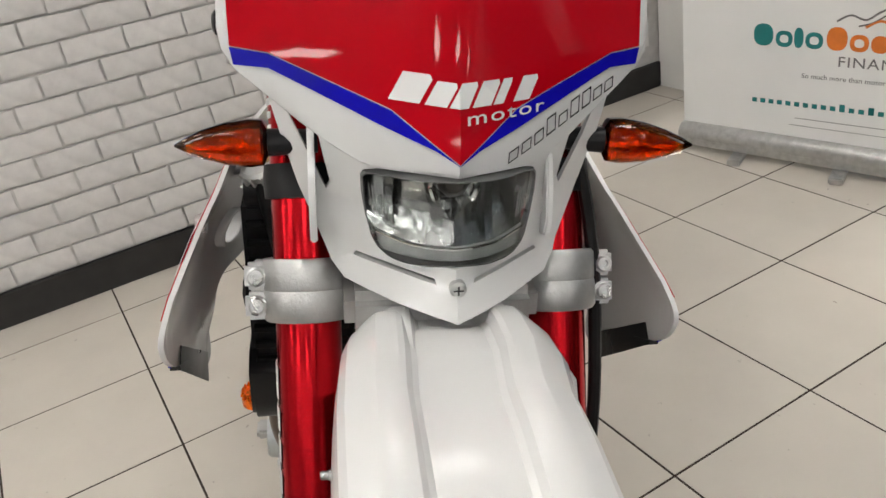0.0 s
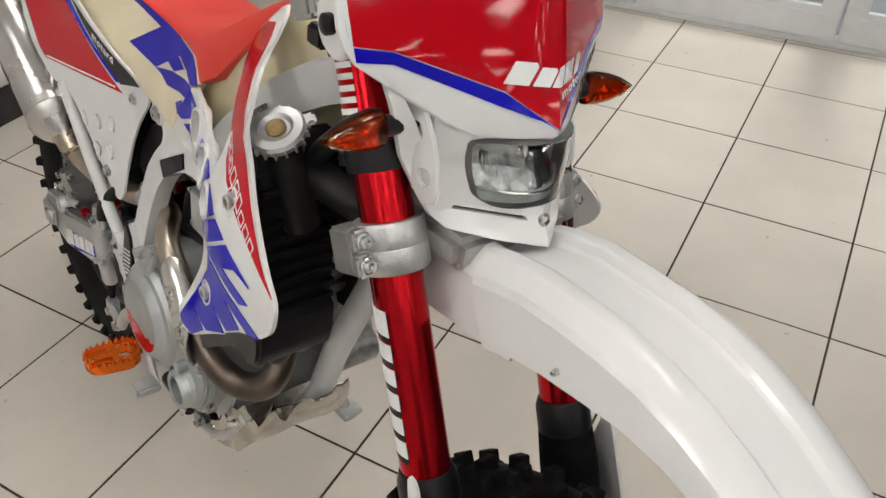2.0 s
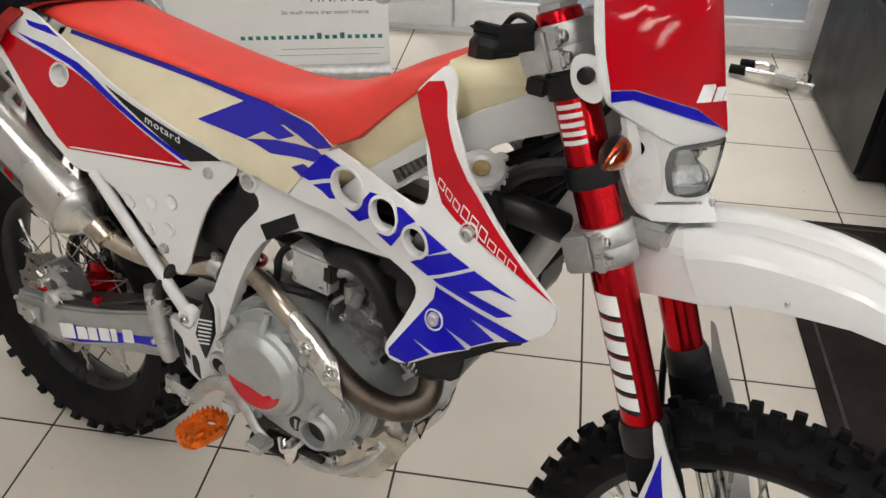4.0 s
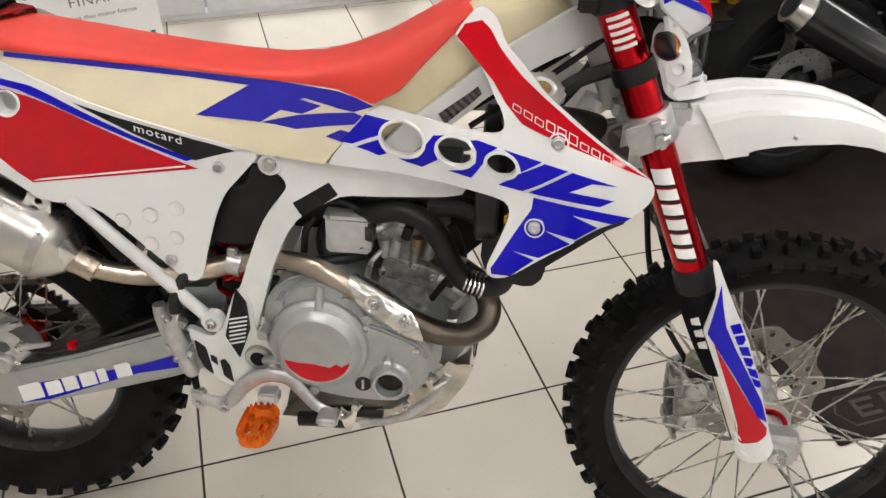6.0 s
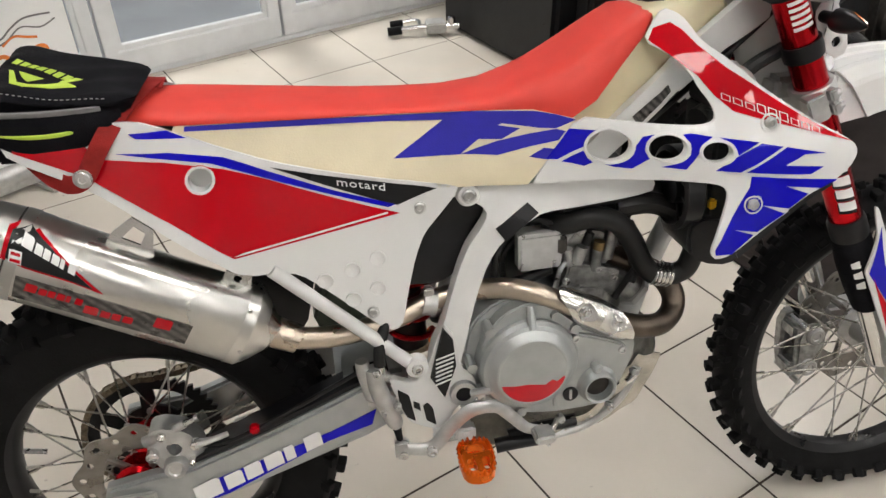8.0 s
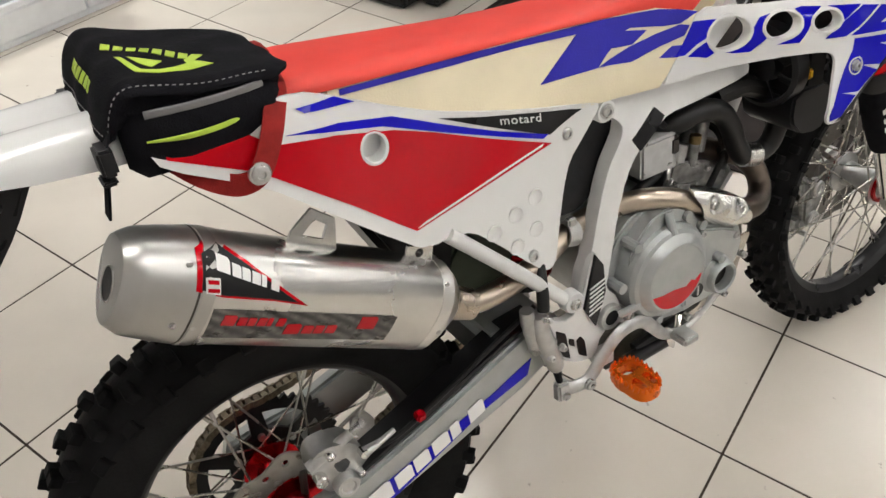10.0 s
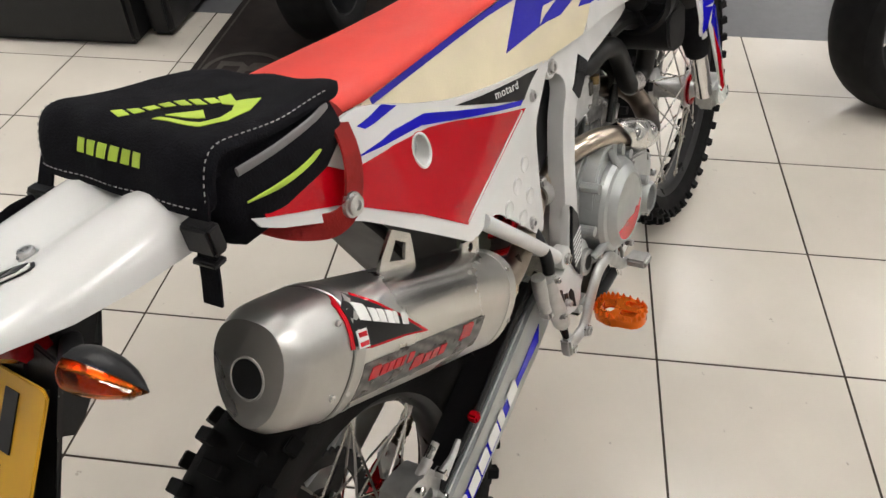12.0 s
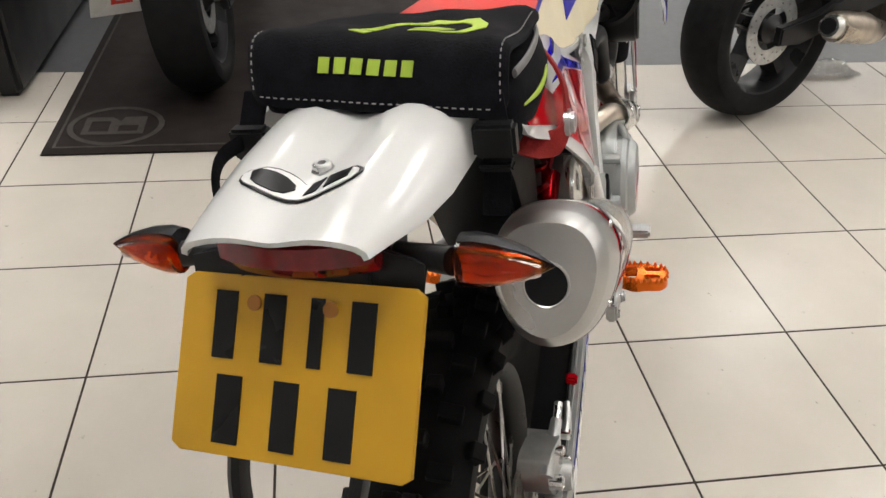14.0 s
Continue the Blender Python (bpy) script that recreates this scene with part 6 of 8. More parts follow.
for k, p in enumerate(SKIDWAY):
    f = k / (len(SKIDWAY) - 1)
    ys = np.linspace(-0.105 + 0.018 * max(0, f - 0.8) / 0.2, 0.082 - 0.050 * f, 15)
    ragged = [0.006 * math.sin(190 * y) * math.sin(70 * y + 1) - 0.034 * max(0.0, 1 - abs(y + 0.072) / 0.016) if f > 0.97 else 0.0 for y in ys]
    skin = [(p.x + 0.5 * (y + 0.02) ** 2 * -4 * f + 0.003 * math.sin(55 * y + 9 * f), y, p.z + 0.0025 * math.sin(40 * y + 30 * p.x) + g) for y, g in zip(ys, ragged)]
    rows.append(skin + [(x - 0.002, y, z + 0.0022) for x, y, z in reversed(skin)])
skid = part("skid_plate", loft(rows), M_SKID, bike, "polished battered aluminium skid plate", smooth=50)
WING = [(-0.720, 0.332), (-0.656, 0.338), (-0.600, 0.344), (-0.558, 0.356), (-0.515, 0.384), (-0.484, 0.428), (-0.470, 0.470), (-0.482, 0.474), (-0.500, 0.470), (-0.512, 0.476), (-0.525, 0.457), (-0.541, 0.455), (-0.560, 0.462), (-0.582, 0.455), (-0.586, 0.446), (-0.570, 0.421), (-0.577, 0.393), (-0.607, 0.372), (-0.695, 0.349)]
wing = part("skid_wing", sheet(rounded(WING, 0.10), lambda a, b: -0.119 + 0.10 * max(0, a + 0.53) + 0.05 * max(0, b - 0.42) + 0.0025 * math.sin(70 * a + 40 * b), 0.003, [circle(-0.550, 0.428, 0.0045, 10), circle(-0.60, 0.358, 0.0045, 10), rounded([(-0.532, 0.432), (-0.512, 0.446), (-0.508, 0.440), (-0.528, 0.425)], 0.2)], cell=0.02, bevel=0.0008), M_SKID, skid, "bent aluminium skid plate wing")
part("plate_tab", tube([(-0.533, -0.124, 0.428), (-0.512, -0.122, 0.444)], [0.0045, 0.0035], 8, flat=0.6), M_CHROME, wing)
for x, z in ((-0.572, 0.410), (-0.595, 0.366), (-0.640, 0.345)):
    part("wing_rivet", lathe([(0.0032, 0.0), (0.0032, 0.001), (0.0, 0.0016)], at_y(x, -0.121, z), 10), M_CHROME, wing)
part("side_stand", tube([(-0.80, 0.12, 0.37), (-0.80, 0.19, 0.22), (-0.79, 0.27, 0.055)], [0.014, 0.012, 0.012], 12), M_CAST, bike, "metal side stand")
part("stand_foot", block(-0.82, -0.75, 0.245, 0.30, 0.046, 0.056, 0.003), M_CAST, bike)

# -- handlebar and controls
bar = part("handlebar", tube([(-0.47, -0.385, 1.228), (-0.43, -0.22, 1.232), (-0.375, -0.10, 1.175), (-0.37, 0.0, 1.165), (-0.375, 0.10, 1.175), (-0.43, 0.22, 1.232), (-0.47, 0.385, 1.228)], 0.0125, 14), M_BLACKPL, bike, "black handlebar")
for s in (-1, 1):
    part("grip", tube([(-0.474, s * 0.392, 1.228), (-0.445, s * 0.275, 1.231)], 0.017, 16), M_RUBBER, bar, "black rubber grip")
    part("bar_clamp", block(-0.392, -0.352, s * 0.05 - 0.018, s * 0.05 + 0.018, 1.136, 1.190, 0.006), M_BLACKPL, bar)
    lever = part("lever", tube([(-0.405, s * 0.20, 1.205), (-0.395, s * 0.25, 1.192), (-0.400, s * 0.31, 1.182), (-0.402, s * 0.358, 1.172)], [0.008, 0.0085, 0.0065, 0.005], 10, flat=0.7), M_CAST, bar, "cast aluminium hand lever")
    bmesh_ball = lathe([(0.0, -0.009), (0.005, -0.0075), (0.0085, -0.003), (0.009, 0.0), (0.0085, 0.003), (0.005, 0.0075), (0.0, 0.009)], Matrix.Translation((-0.402, s * 0.364, 1.171)), 16)
    part("lever_ball", bmesh_ball, M_CAST, lever)
    part("lever_perch", block(-0.445, -0.392, s * 0.195 - 0.016, s * 0.195 + 0.016, 1.185, 1.232, 0.007), M_BLACKPL, bar)
part("master_cylinder", block(-0.43, -0.385, -0.185, -0.135, 1.195, 1.240, 0.008), M_BLACKPL, bar, "black front brake master cylinder")
for k, (y, dx) in enumerate(((-0.045, 0.0), (0.03, 0.01), (0.055, -0.01))):
    part("cable", tube([(-0.40, y * 3.6, 1.215), (-0.31 + dx, y * 2.6, 1.20), (-0.270 + dx, y * 1.8, 1.10), (-0.30, y, 1.02), (-0.36, y * 0.8, 0.96), (-0.50, y * 1.2, 0.86)], 0.0048, 8), M_HOSE, bike)
part("wiring", tube([(-0.27, -0.09, 0.985), (-0.31, -0.085, 0.965), (-0.36, -0.095, 0.945), (-0.40, -0.090, 0.900), (-0.43, -0.07, 0.84)], 0.011, 10), M_HOSE, bike)
part("wiring", tube([(-0.30, 0.05, 0.99), (-0.33, 0.03, 0.93), (-0.39, -0.05, 0.885), (-0.43, -0.10, 0.885)], 0.009, 10), M_HOSE, bike)
part("breather_hose", tube([(-0.466, 0.0, 1.07), (-0.44, -0.01, 1.10), (-0.40, -0.02, 1.09), (-0.36, -0.02, 1.06)], 0.004, 8), M_HOSE, bike)
part("cap_grip", block(-0.505, -0.427, -0.012, 0.012, 1.066, 1.080, 0.006), M_BLACKPL, bike)
part("clamp_rubber", tube([(-0.395, -0.139, 1.100), (-0.360, -0.132, 1.108)], 0.016, 14), M_RUBBER, bike)
# ears that hold the mask to the fork
for s in (-1, 1):
    ear = part("mask_ear", sheet(rounded([(-0.312, 1.106), (-0.284, 1.110), (-0.268, 1.090), (-0.272, 1.062), (-0.290, 1.060), (-0.308, 1.074)], 0.25, 2), lambda a, b: s * (0.150 if s < 0 else 0.125) - s * 0.10 * (a + 0.288), -s * 0.006, cell=0), M_WHITE, bike)
    part("ear_bolt", lathe([(0.009, -0.004), (0.009, 0.004), (0.006, 0.006), (0.0, 0.006)], Matrix.Translation((-0.292, s * (0.152 if s < 0 else 0.127), 1.088)) @ Matrix.Rotation(radians(-90 * s), 4, "X"), 16), M_BLACKPL, ear)
    part("ear_stay", block(-0.292, -0.270, min(s * 0.10, s * 0.145), max(s * 0.10, s * 0.145), 1.078, 1.096, 0.004), M_BLACKPL, ear)
    stay = part("lamp_stay", sheet(rounded([(-0.262, 1.030), (-0.235, 1.035), (-0.210, 1.000), (-0.200, 0.955), (-0.225, 0.945), (-0.262, 0.985)]), lambda a, b: s * (0.094 if s < 0 else 0.080), -s * 0.005, [circle(-0.240, 1.008, 0.009, 14), circle(-0.222, 0.972, 0.008, 14)], cell=0), M_WHITE, bike)

# -- brand prints: rows of plain leaning bars
def slanted(p0, p1, high, count, lean=0.55, gap=0.12):
    """Plain leaning bars with one cut corner, from p0 to p1 along their foot; the first one is tall and wide."""
    p0, p1 = Vector((*p0, 0)), Vector((*p1, 0))
    d = p1 - p0
    wide = d.length / (count + 0.5)
    e = d.normalized()
    up = Vector((-e.y, e.x, 0))
    polys = []
    for k in range(count):
        w = wide * (1 - gap) * (1.45, 1.0, 0.92, 1.0, 0.55, 0.95)[k % 6]
        h = high * (1.0 if k == 0 else 0.82)
        o = p0 + e * (wide * k + (0.5 * wide if k else 0))
        polys.append([tuple((o + e * (a * w + lean * b * h) + up * b * h).to_2d()) for a, b in ((0, 0), (1, 0), (1, 0.84), (0.86, 1), (0, 1))])
    return polys


def print_right(polys, depth, mat, parent, name, off=0.0016, axis="y", cell=0.03):
    bm = None
    for poly in polys:
        bm = join(bm, sheet(poly, lambda a, b: depth(a, b) + (off if axis == "x" else -off), -0.0006 if axis == "x" else 0.0006, cell=cell, bevel=0, axis=axis))
    return part(name, bm, mat, parent)


print_right(slanted((-0.044, 1.0575), (0.054, 1.0555), 0.0185, 6, 0.5), mask_x, M_WHITESTK, mask, "mask_logo", 0.0022, "x", 0.02)
# the word under the emblem
mw = words("motor", 0.0118, 0.0003, Matrix(), 0.0, 1.15)
for v in mw.verts:
    y, z = v.co.x * 1.75 + 0.004, 1.0462 + v.co.y
    v.co = (mask_x(y, z) + 0.0022 + v.co.z, y, z)
part("mask_word", mw, M_WHITESTK, mask, smooth=0)
# bars along the blue band on the left
bars = []
for k in range(9):
    t = k / 9
    y, z = 0.036 + 0.092 * t, 1.0155 + 0.037 * t
    bars.append([(y, z), (y + 0.0078, z + 0.0032), (y + 0.0078, z + 0.0032 + (0.012 if k in (3, 5, 6) else 0.008)), (y, z + (0.012 if k in (3, 5, 6) else 0.008))])
holes_of = lambda q: [tuple(q[i][k] * 0.91 + q[(i + 2) % 4][k] * 0.09 for k in (0, 1)) for i in range(4)]
for q in bars:
    part("mask_bar", sheet(q, lambda a, b: mask_x(a, b) + 0.0022, -0.0006, [holes_of(q)], axis="x", cell=0.02, bevel=0), M_BLACKSTK, mask, smooth=0)
# white bars on the red edge of the shroud, thin line on the red panel
bm = None
for k in range(9):
    t = k / 9
    x, z = -0.440 + 0.134 * t, 0.926 - 0.052 * t
    tall = 0.0115 if k in (3, 4, 5) else 0.008
    q = [(x, z), (x + 0.0115, z - 0.0046), (x + 0.0115, z - 0.0046 + tall), (x, z + tall)]
    part("shroud_bar", sheet(q, lambda a, b: shroud_y(a, b) - 0.0026, 0.0005, [holes_of(q)], cell=0, bevel=0), M_WHITESTK, shrouds[0], smooth=0)
print_on([[(-1.135, 0.7675), (-1.122, 0.771), (-0.915, 0.7925), (-0.916, 0.7900), (-1.121, 0.7685)]], lambda a, b: panel_y(a, b) - 0.0012, M_WHITESTK, panels, "panel_line")
tw = words("motard", 0.0165, 0.0003, Matrix(), 0.0, 1.1)
for v in tw.verts:
    x, z = -0.985 + v.co.x * 1.30, 0.8440 + v.co.y - 0.27 * v.co.x * 1.30
    v.co = (x, panel_y(x, z) - 0.0026 - v.co.z, z)
part("panel_word", tw, M_WHITESTK, panels[0], smooth=0)
# swingarm, fork tube and fork guard shapes
print_right(slanted((-1.266, 0.317), (-1.048, 0.401), 0.033, 6, 0.25), lambda a, b: -0.1182, M_WHITESTK, arms[0], "arm_logo", 0.0024)


def around_fork(y, z0, z1, a0, a1, r, mat, name, polys=None):
    """A print wrapped round the fork tube between two heights and angles (degrees from straight ahead)."""
    bm = bmesh.new()
    polys = polys or [[(0, 0), (1, 0), (1, 1), (0, 1)]]
    for poly in polys:
        flat = sheet(poly, lambda a, b: 0.0, 0.02, cell=0.12, bevel=0)
        for v in flat.verts:
            ang = radians(a0 + (a1 - a0) * v.co.x)
            z = z0 + (z1 - z0) * v.co.z
            rr = r - (0.0006 if v.co.y > 0.01 else 0.0)
            v.co = Vector((fork_x(z), y, z)) + Vector((math.cos(ang) * rr * 0.92, math.sin(ang) * rr, math.cos(ang) * rr * 0.40))
        join(bm, flat)
    return part(name, bm, mat, bike, smooth=60)


# bold slanted blocks with a black shadow, running down the fork tube
for k in range(6):
    b0, b1 = 0.02 + 0.152 * k, 0.145 + 0.152 * k + (0.05 if k == 5 else 0.0)
    bar_l = [(0.10, b0 + 0.03), (0.92, b0 - 0.01), (0.92, b1 - 0.03), (0.10, b1 + 0.006)]
    around_fork(-0.099, 0.696, 0.848, 224, 296, 0.0262, M_BLACKSTK, "fork_print", [[(0.03, b0 + 0.02), (0.90, b0 - 0.026), (0.96, b1 - 0.03), (0.03, b1 + 0.004)]])
    around_fork(-0.099, 0.700, 0.850, 224, 296, 0.0268, M_WHITESTK, "fork_mark", [bar_l])
stripes = [[(0, 0.04 + 0.19 * k), (1, 0.04 + 0.19 * k), (1, 0.14 + 0.19 * k), (0, 0.14 + 0.19 * k)] for k in range(5)]
around_fork(-0.099, 1.002, 1.050, 232, 300, 0.0262, M_WHITESTK, "fork_stripes", stripes)
for s in (-1, 1):
    around_fork(s * 0.099, 0.962, 0.980, 0, 359, 0.0278, M_BLACKPL, "fork_band")
    around_fork(s * 0.099, 1.062, 1.080, 0, 359, 0.0282, M_BLACKPL, "fork_band")
    part("band_bolt", block(-0.012, 0.012, -0.009, 0.009, -0.010, 0.010, 0.003, Matrix.Translation((fork_x(1.067) - 0.030, s * 0.118, 1.055))), M_BLACKPL, bike)
print_right([[(-0.052 + 0.011 * k, 0.412 - 0.019 * k), (-0.034 + 0.011 * k, 0.396 - 0.019 * k), (-0.030 + 0.011 * k, 0.388 - 0.019 * k), (-0.048 + 0.011 * k, 0.402 - 0.019 * k)] for k in range(3)], guard_y, M_WHITESTK, guards[0], "guard_mark", 0.0022)
for k in range(3):
    around_fork(-0.099, 0.555, 0.620, 226, 252, 0.0352, M_WHITESTK, "boot_mark", [[(0.0, 0.05 + 0.32 * k), (0.9, 0.05 + 0.32 * k), (0.9, 0.27 + 0.32 * k), (0.0, 0.20 + 0.32 * k)]])
# ribbed print on the frame guard
bm = None
for k in range(7):
    z = 0.492 + 0.0078 * k
    bm = join(bm, sheet([(-0.866 + 0.0005 * k, z + 0.004), (-0.840 + 0.0012 * k, z + 0.012), (-0.840 + 0.0012 * k, z + 0.0145), (-0.866 + 0.0005 * k, z + 0.0065)], lambda a, b: -0.1425 - 0.02 * (0.56 - b), 0.0012, cell=0, bevel=0))
part("guard_ribs", bm, M_WHITESTK, pivots[0], smooth=0)

# -- silencer: brackets, badge, carbon strip, rivets
CAN_SIDE = []
for k in range(-24, 25):
    a = math.pi - math.pi * k / 50
    r = 1.0 - 0.012 * math.cos(4 * a) + 0.055 * math.sin(3 * a)
    CAN_SIDE.append((0.063 * r * math.sin(a), a))
CAN_SIDE.sort()


def can_point(x, z, off):
    """The point on the silencer's outer side beside (x, z), lifted by off."""
    p = Vector((x - A0.x, 0, z - A0.z))
    t = p.dot(Vector((axis.x, 0, axis.z)).normalized())
    a = interp(CAN_SIDE, p.dot(Vector((up.x, 0, up.z)).normalized()))
    r = 1.0 - 0.012 * math.cos(4 * a) + 0.055 * math.sin(3 * a)
    return A0 + axis * t + up * (0.063 * r + off) * math.sin(a) + out * (0.053 * r + off) * math.cos(a)


def can_print(polys, off, mat, name, parent, label=""):
    bm = None
    for poly in polys:
        flat = sheet(poly, lambda a, b: 0.0, 0.01, cell=0.010, bevel=0)
        for v in flat.verts:
            v.co = can_point(v.co.x, v.co.z, off - (0.0008 if v.co.y > 0.005 else 0.0))
        bm = join(bm, flat)
    return part(name, bm, mat, parent, label, smooth=60)


BADGE = [(-1.395, 0.864), (-1.373, 0.861), (-1.351, 0.833), (-1.304, 0.760), (-1.338, 0.783), (-1.386, 0.811), (-1.410, 0.830)]
badge = can_print([BADGE], 0.0010, M_RED, "badge", silencer, "black badge with a red edge")
mid = (-1.370, 0.822)
can_print([[(mid[0] + (a - mid[0]) * 0.86, mid[1] + (b - mid[1]) * 0.86) for a, b in BADGE]], 0.0018, M_BLACKSTK, "badge_field", badge)
for bar_l in slanted((-1.384, 0.840), (-1.330, 0.790), 0.0125, 6, -0.35):
    can_print([bar_l], 0.0026, M_WHITESTK, "badge_bar", badge)
mark = can_print([[(-1.397, 0.839), (-1.384, 0.832), (-1.389, 0.816), (-1.402, 0.824)]], 0.0026, M_WHITESTK, "badge_mark", badge)
can_print([[(-1.396, 0.836), (-1.386, 0.8305), (-1.3875, 0.8265), (-1.397, 0.832)], [(-1.3985, 0.828), (-1.388, 0.8225), (-1.3895, 0.8185), (-1.400, 0.8245)]], 0.0032, M_RED, "mark_bar", mark)
STRIP = [(-1.399, 0.803), (-1.202, 0.693), (-1.220, 0.661), (-1.417, 0.768)]
strip = can_print([STRIP], 0.0010, M_CARBON, "carbon_strip", silencer, "woven carbon strip with red shapes")
for bar_l in slanted((-1.397, 0.779), (-1.333, 0.745), 0.013, 6, 0.1) + slanted((-1.337, 0.734), (-1.279, 0.706), 0.014, 4, 0.1) + slanted((-1.254, 0.700), (-1.230, 0.688), 0.017, 1, 0.1):
    can_print([bar_l], 0.0018, M_RED, "strip_bar", strip)


def rivet(x, z):
    part("rivet", lathe([(0.0038, 0.0), (0.003, 0.0018), (0.0, 0.0024)], Matrix.Translation(can_point(x, z, 0.0)) @ ALONG_Y, 10), M_BOLT, silencer)


for x, z in ((-1.406, 0.856), (-1.423, 0.787), (-1.441, 0.799), (-1.125, 0.697), (-1.148, 0.638)):
    rivet(x, z)
for poly, hole in (([(-1.300, 0.808), (-1.286, 0.824), (-1.258, 0.841), (-1.234, 0.820), (-1.242, 0.775), (-1.246, 0.762), (-1.296, 0.792)], [(-1.276, 0.814), (-1.258, 0.828), (-1.245, 0.816), (-1.254, 0.801)]),
                   ([(-1.167, 0.714), (-1.151, 0.747), (-1.117, 0.734), (-1.124, 0.700), (-1.132, 0.686), (-1.170, 0.704)], circle(-1.137, 0.732, 0.006, 10))):
    part("silencer_bracket", sheet(poly, lambda a, b: -0.146 - 0.20 * max(0.0, 0.74 - 0.58 * (a + 1.20) - b) + 0.10 * max(0.0, b - 0.80), 0.004, [hole], cell=0.01), M_STEEL, bike, "bent steel silencer bracket")

# -- grab strap and the tail end of the right panel
STRAPWAY = spline([(-1.376, -0.098, 0.926), (-1.358, -0.112, 0.908), (-1.340, -0.126, 0.897), (-1.322, -0.138, 0.893), (-1.303, -0.143, 0.901), (-1.283, -0.139, 0.930), (-1.266, -0.122, 0.954), (-1.252, -0.096, 0.969),
                   (-1.243, -0.050, 0.971), (-1.234, 0.0, 0.973), (-1.226, 0.045, 0.973), (-1.232, 0.085, 0.964), (-1.262, 0.125, 0.950), (-1.303, 0.143, 0.901)], 4)


def ribbon(way, half, thick):
    """A webbing band along a line; its width lies along the bike at the sides and across the line on top."""
    rings = []
    for k, p in enumerate(way):
        t = (way[min(k + 1, len(way) - 1)] - way[max(k - 1, 0)]).normalized()
        face = Vector((0, math.copysign(1, p.y) * max(0.0, (abs(p.y) - 0.06) / 0.08) ** 0.8, max(0.0, 1.0 - abs(p.y) / 0.14) + 0.05)).normalized()
        w = t.cross(face).normalized()
        n = w.cross(t).normalized()
        rings.append([p + w * half + n * thick, p - w * half + n * thick, p - w * half - n * thick, p + w * half - n * thick])
    return loft(rings)


strap = part("grab_strap", ribbon(STRAPWAY, 0.0120, 0.0014), M_STRAP, bike, "red webbing grab strap", smooth=40)
part("strap_fold", loft([[(-1.246, y, z), (-1.212, y, z - 0.004), (-1.212, y, z - 0.0065), (-1.246, y, z - 0.0025)] for y, z in ((0.020, 0.975), (0.045, 0.979), (0.066, 0.978), (0.074, 0.970))]), M_STRAP, strap, smooth=60)
bolt(strap, -1.304, -0.1455, 0.902, 0.010)
# -- tail
for s in (-1, 1):
    part("plate_leg", tube([(-1.60, s * 0.048 + 0.006, 0.86), (-1.655, s * 0.046 + 0.006, 0.80), (-1.685, s * 0.032 + 0.006, 0.755)], 0.011, 8, flat=0.6), M_BLACKPL, bike)
    part("plate_screw", lathe([(0.0055, 0.0), (0.0055, 0.0015), (0.0, 0.002)], Matrix.Translation((-0.001, s * 0.029 + 0.004, 0.044)) @ Matrix.Rotation(radians(-90), 4, "Y"), 12), M_SCREWCAP, plate)
part("plate_backing", block(0.004, 0.008, -0.084, 0.084, -0.060, 0.062, 0.002), M_BLACKPL, plate)
part("tail_skirt", sheet(rounded([(-0.088, 0.940), (0.088, 0.940), (0.082, 0.90), (0.070, 0.80), (-0.070, 0.80), (-0.082, 0.90)]), lambda a, b: -1.572 - 0.5 * (0.94 - b), 0.004, axis="x", cell=0), M_BLACKPL, bike, "black plate carrier")


def guard_top(x, y):
    w, top, edge = interp([(r[0], r[3]) for r in reversed(REAR)], x), interp([(r[0], r[1]) for r in reversed(REAR)], x), interp([(r[0], r[2]) for r in reversed(REAR)], x)
    return top - (top - edge) * interp(RSEC, y / w)


def on_guard(polys, mat, name, parent, off):
    bm = None
    for poly in polys:
        bm = join(bm, sheet(poly, lambda a, b: guard_top(a, b) + off, -0.0008, axis="z", cell=0.008, bevel=0))
    return part(name, bm, mat, parent, smooth=60)


BLOB = rounded([(-1.540, 0.052), (-1.532, 0.030), (-1.536, 0.012), (-1.548, -0.002), (-1.530, -0.030), (-1.536, -0.040), (-1.552, -0.034), (-1.566, -0.008), (-1.570, 0.012), (-1.562, 0.034), (-1.552, 0.050)], 0.22)
emblem = on_guard([BLOB], M_BLACKSTK, "guard_emblem", rear_guard, 0.0016)
on_guard([[(-1.5515 + (a + 1.5515) * 0.87, 0.006 + (b - 0.006) * 0.95) for a, b in BLOB]], M_WHITESTK, "emblem_field", emblem, 0.0024)
on_guard([rounded([(-1.538, 0.044), (-1.540, 0.020), (-1.552, 0.004), (-1.564, 0.014), (-1.556, 0.038)]), [(-1.545, -0.004), (-1.540, -0.012), (-1.557, -0.010), (-1.561, -0.002)], [(-1.539, -0.014), (-1.535, -0.030), (-1.546, -0.030), (-1.555, -0.015)]], M_BLACKSTK, "emblem_shape", emblem, 0.0032)

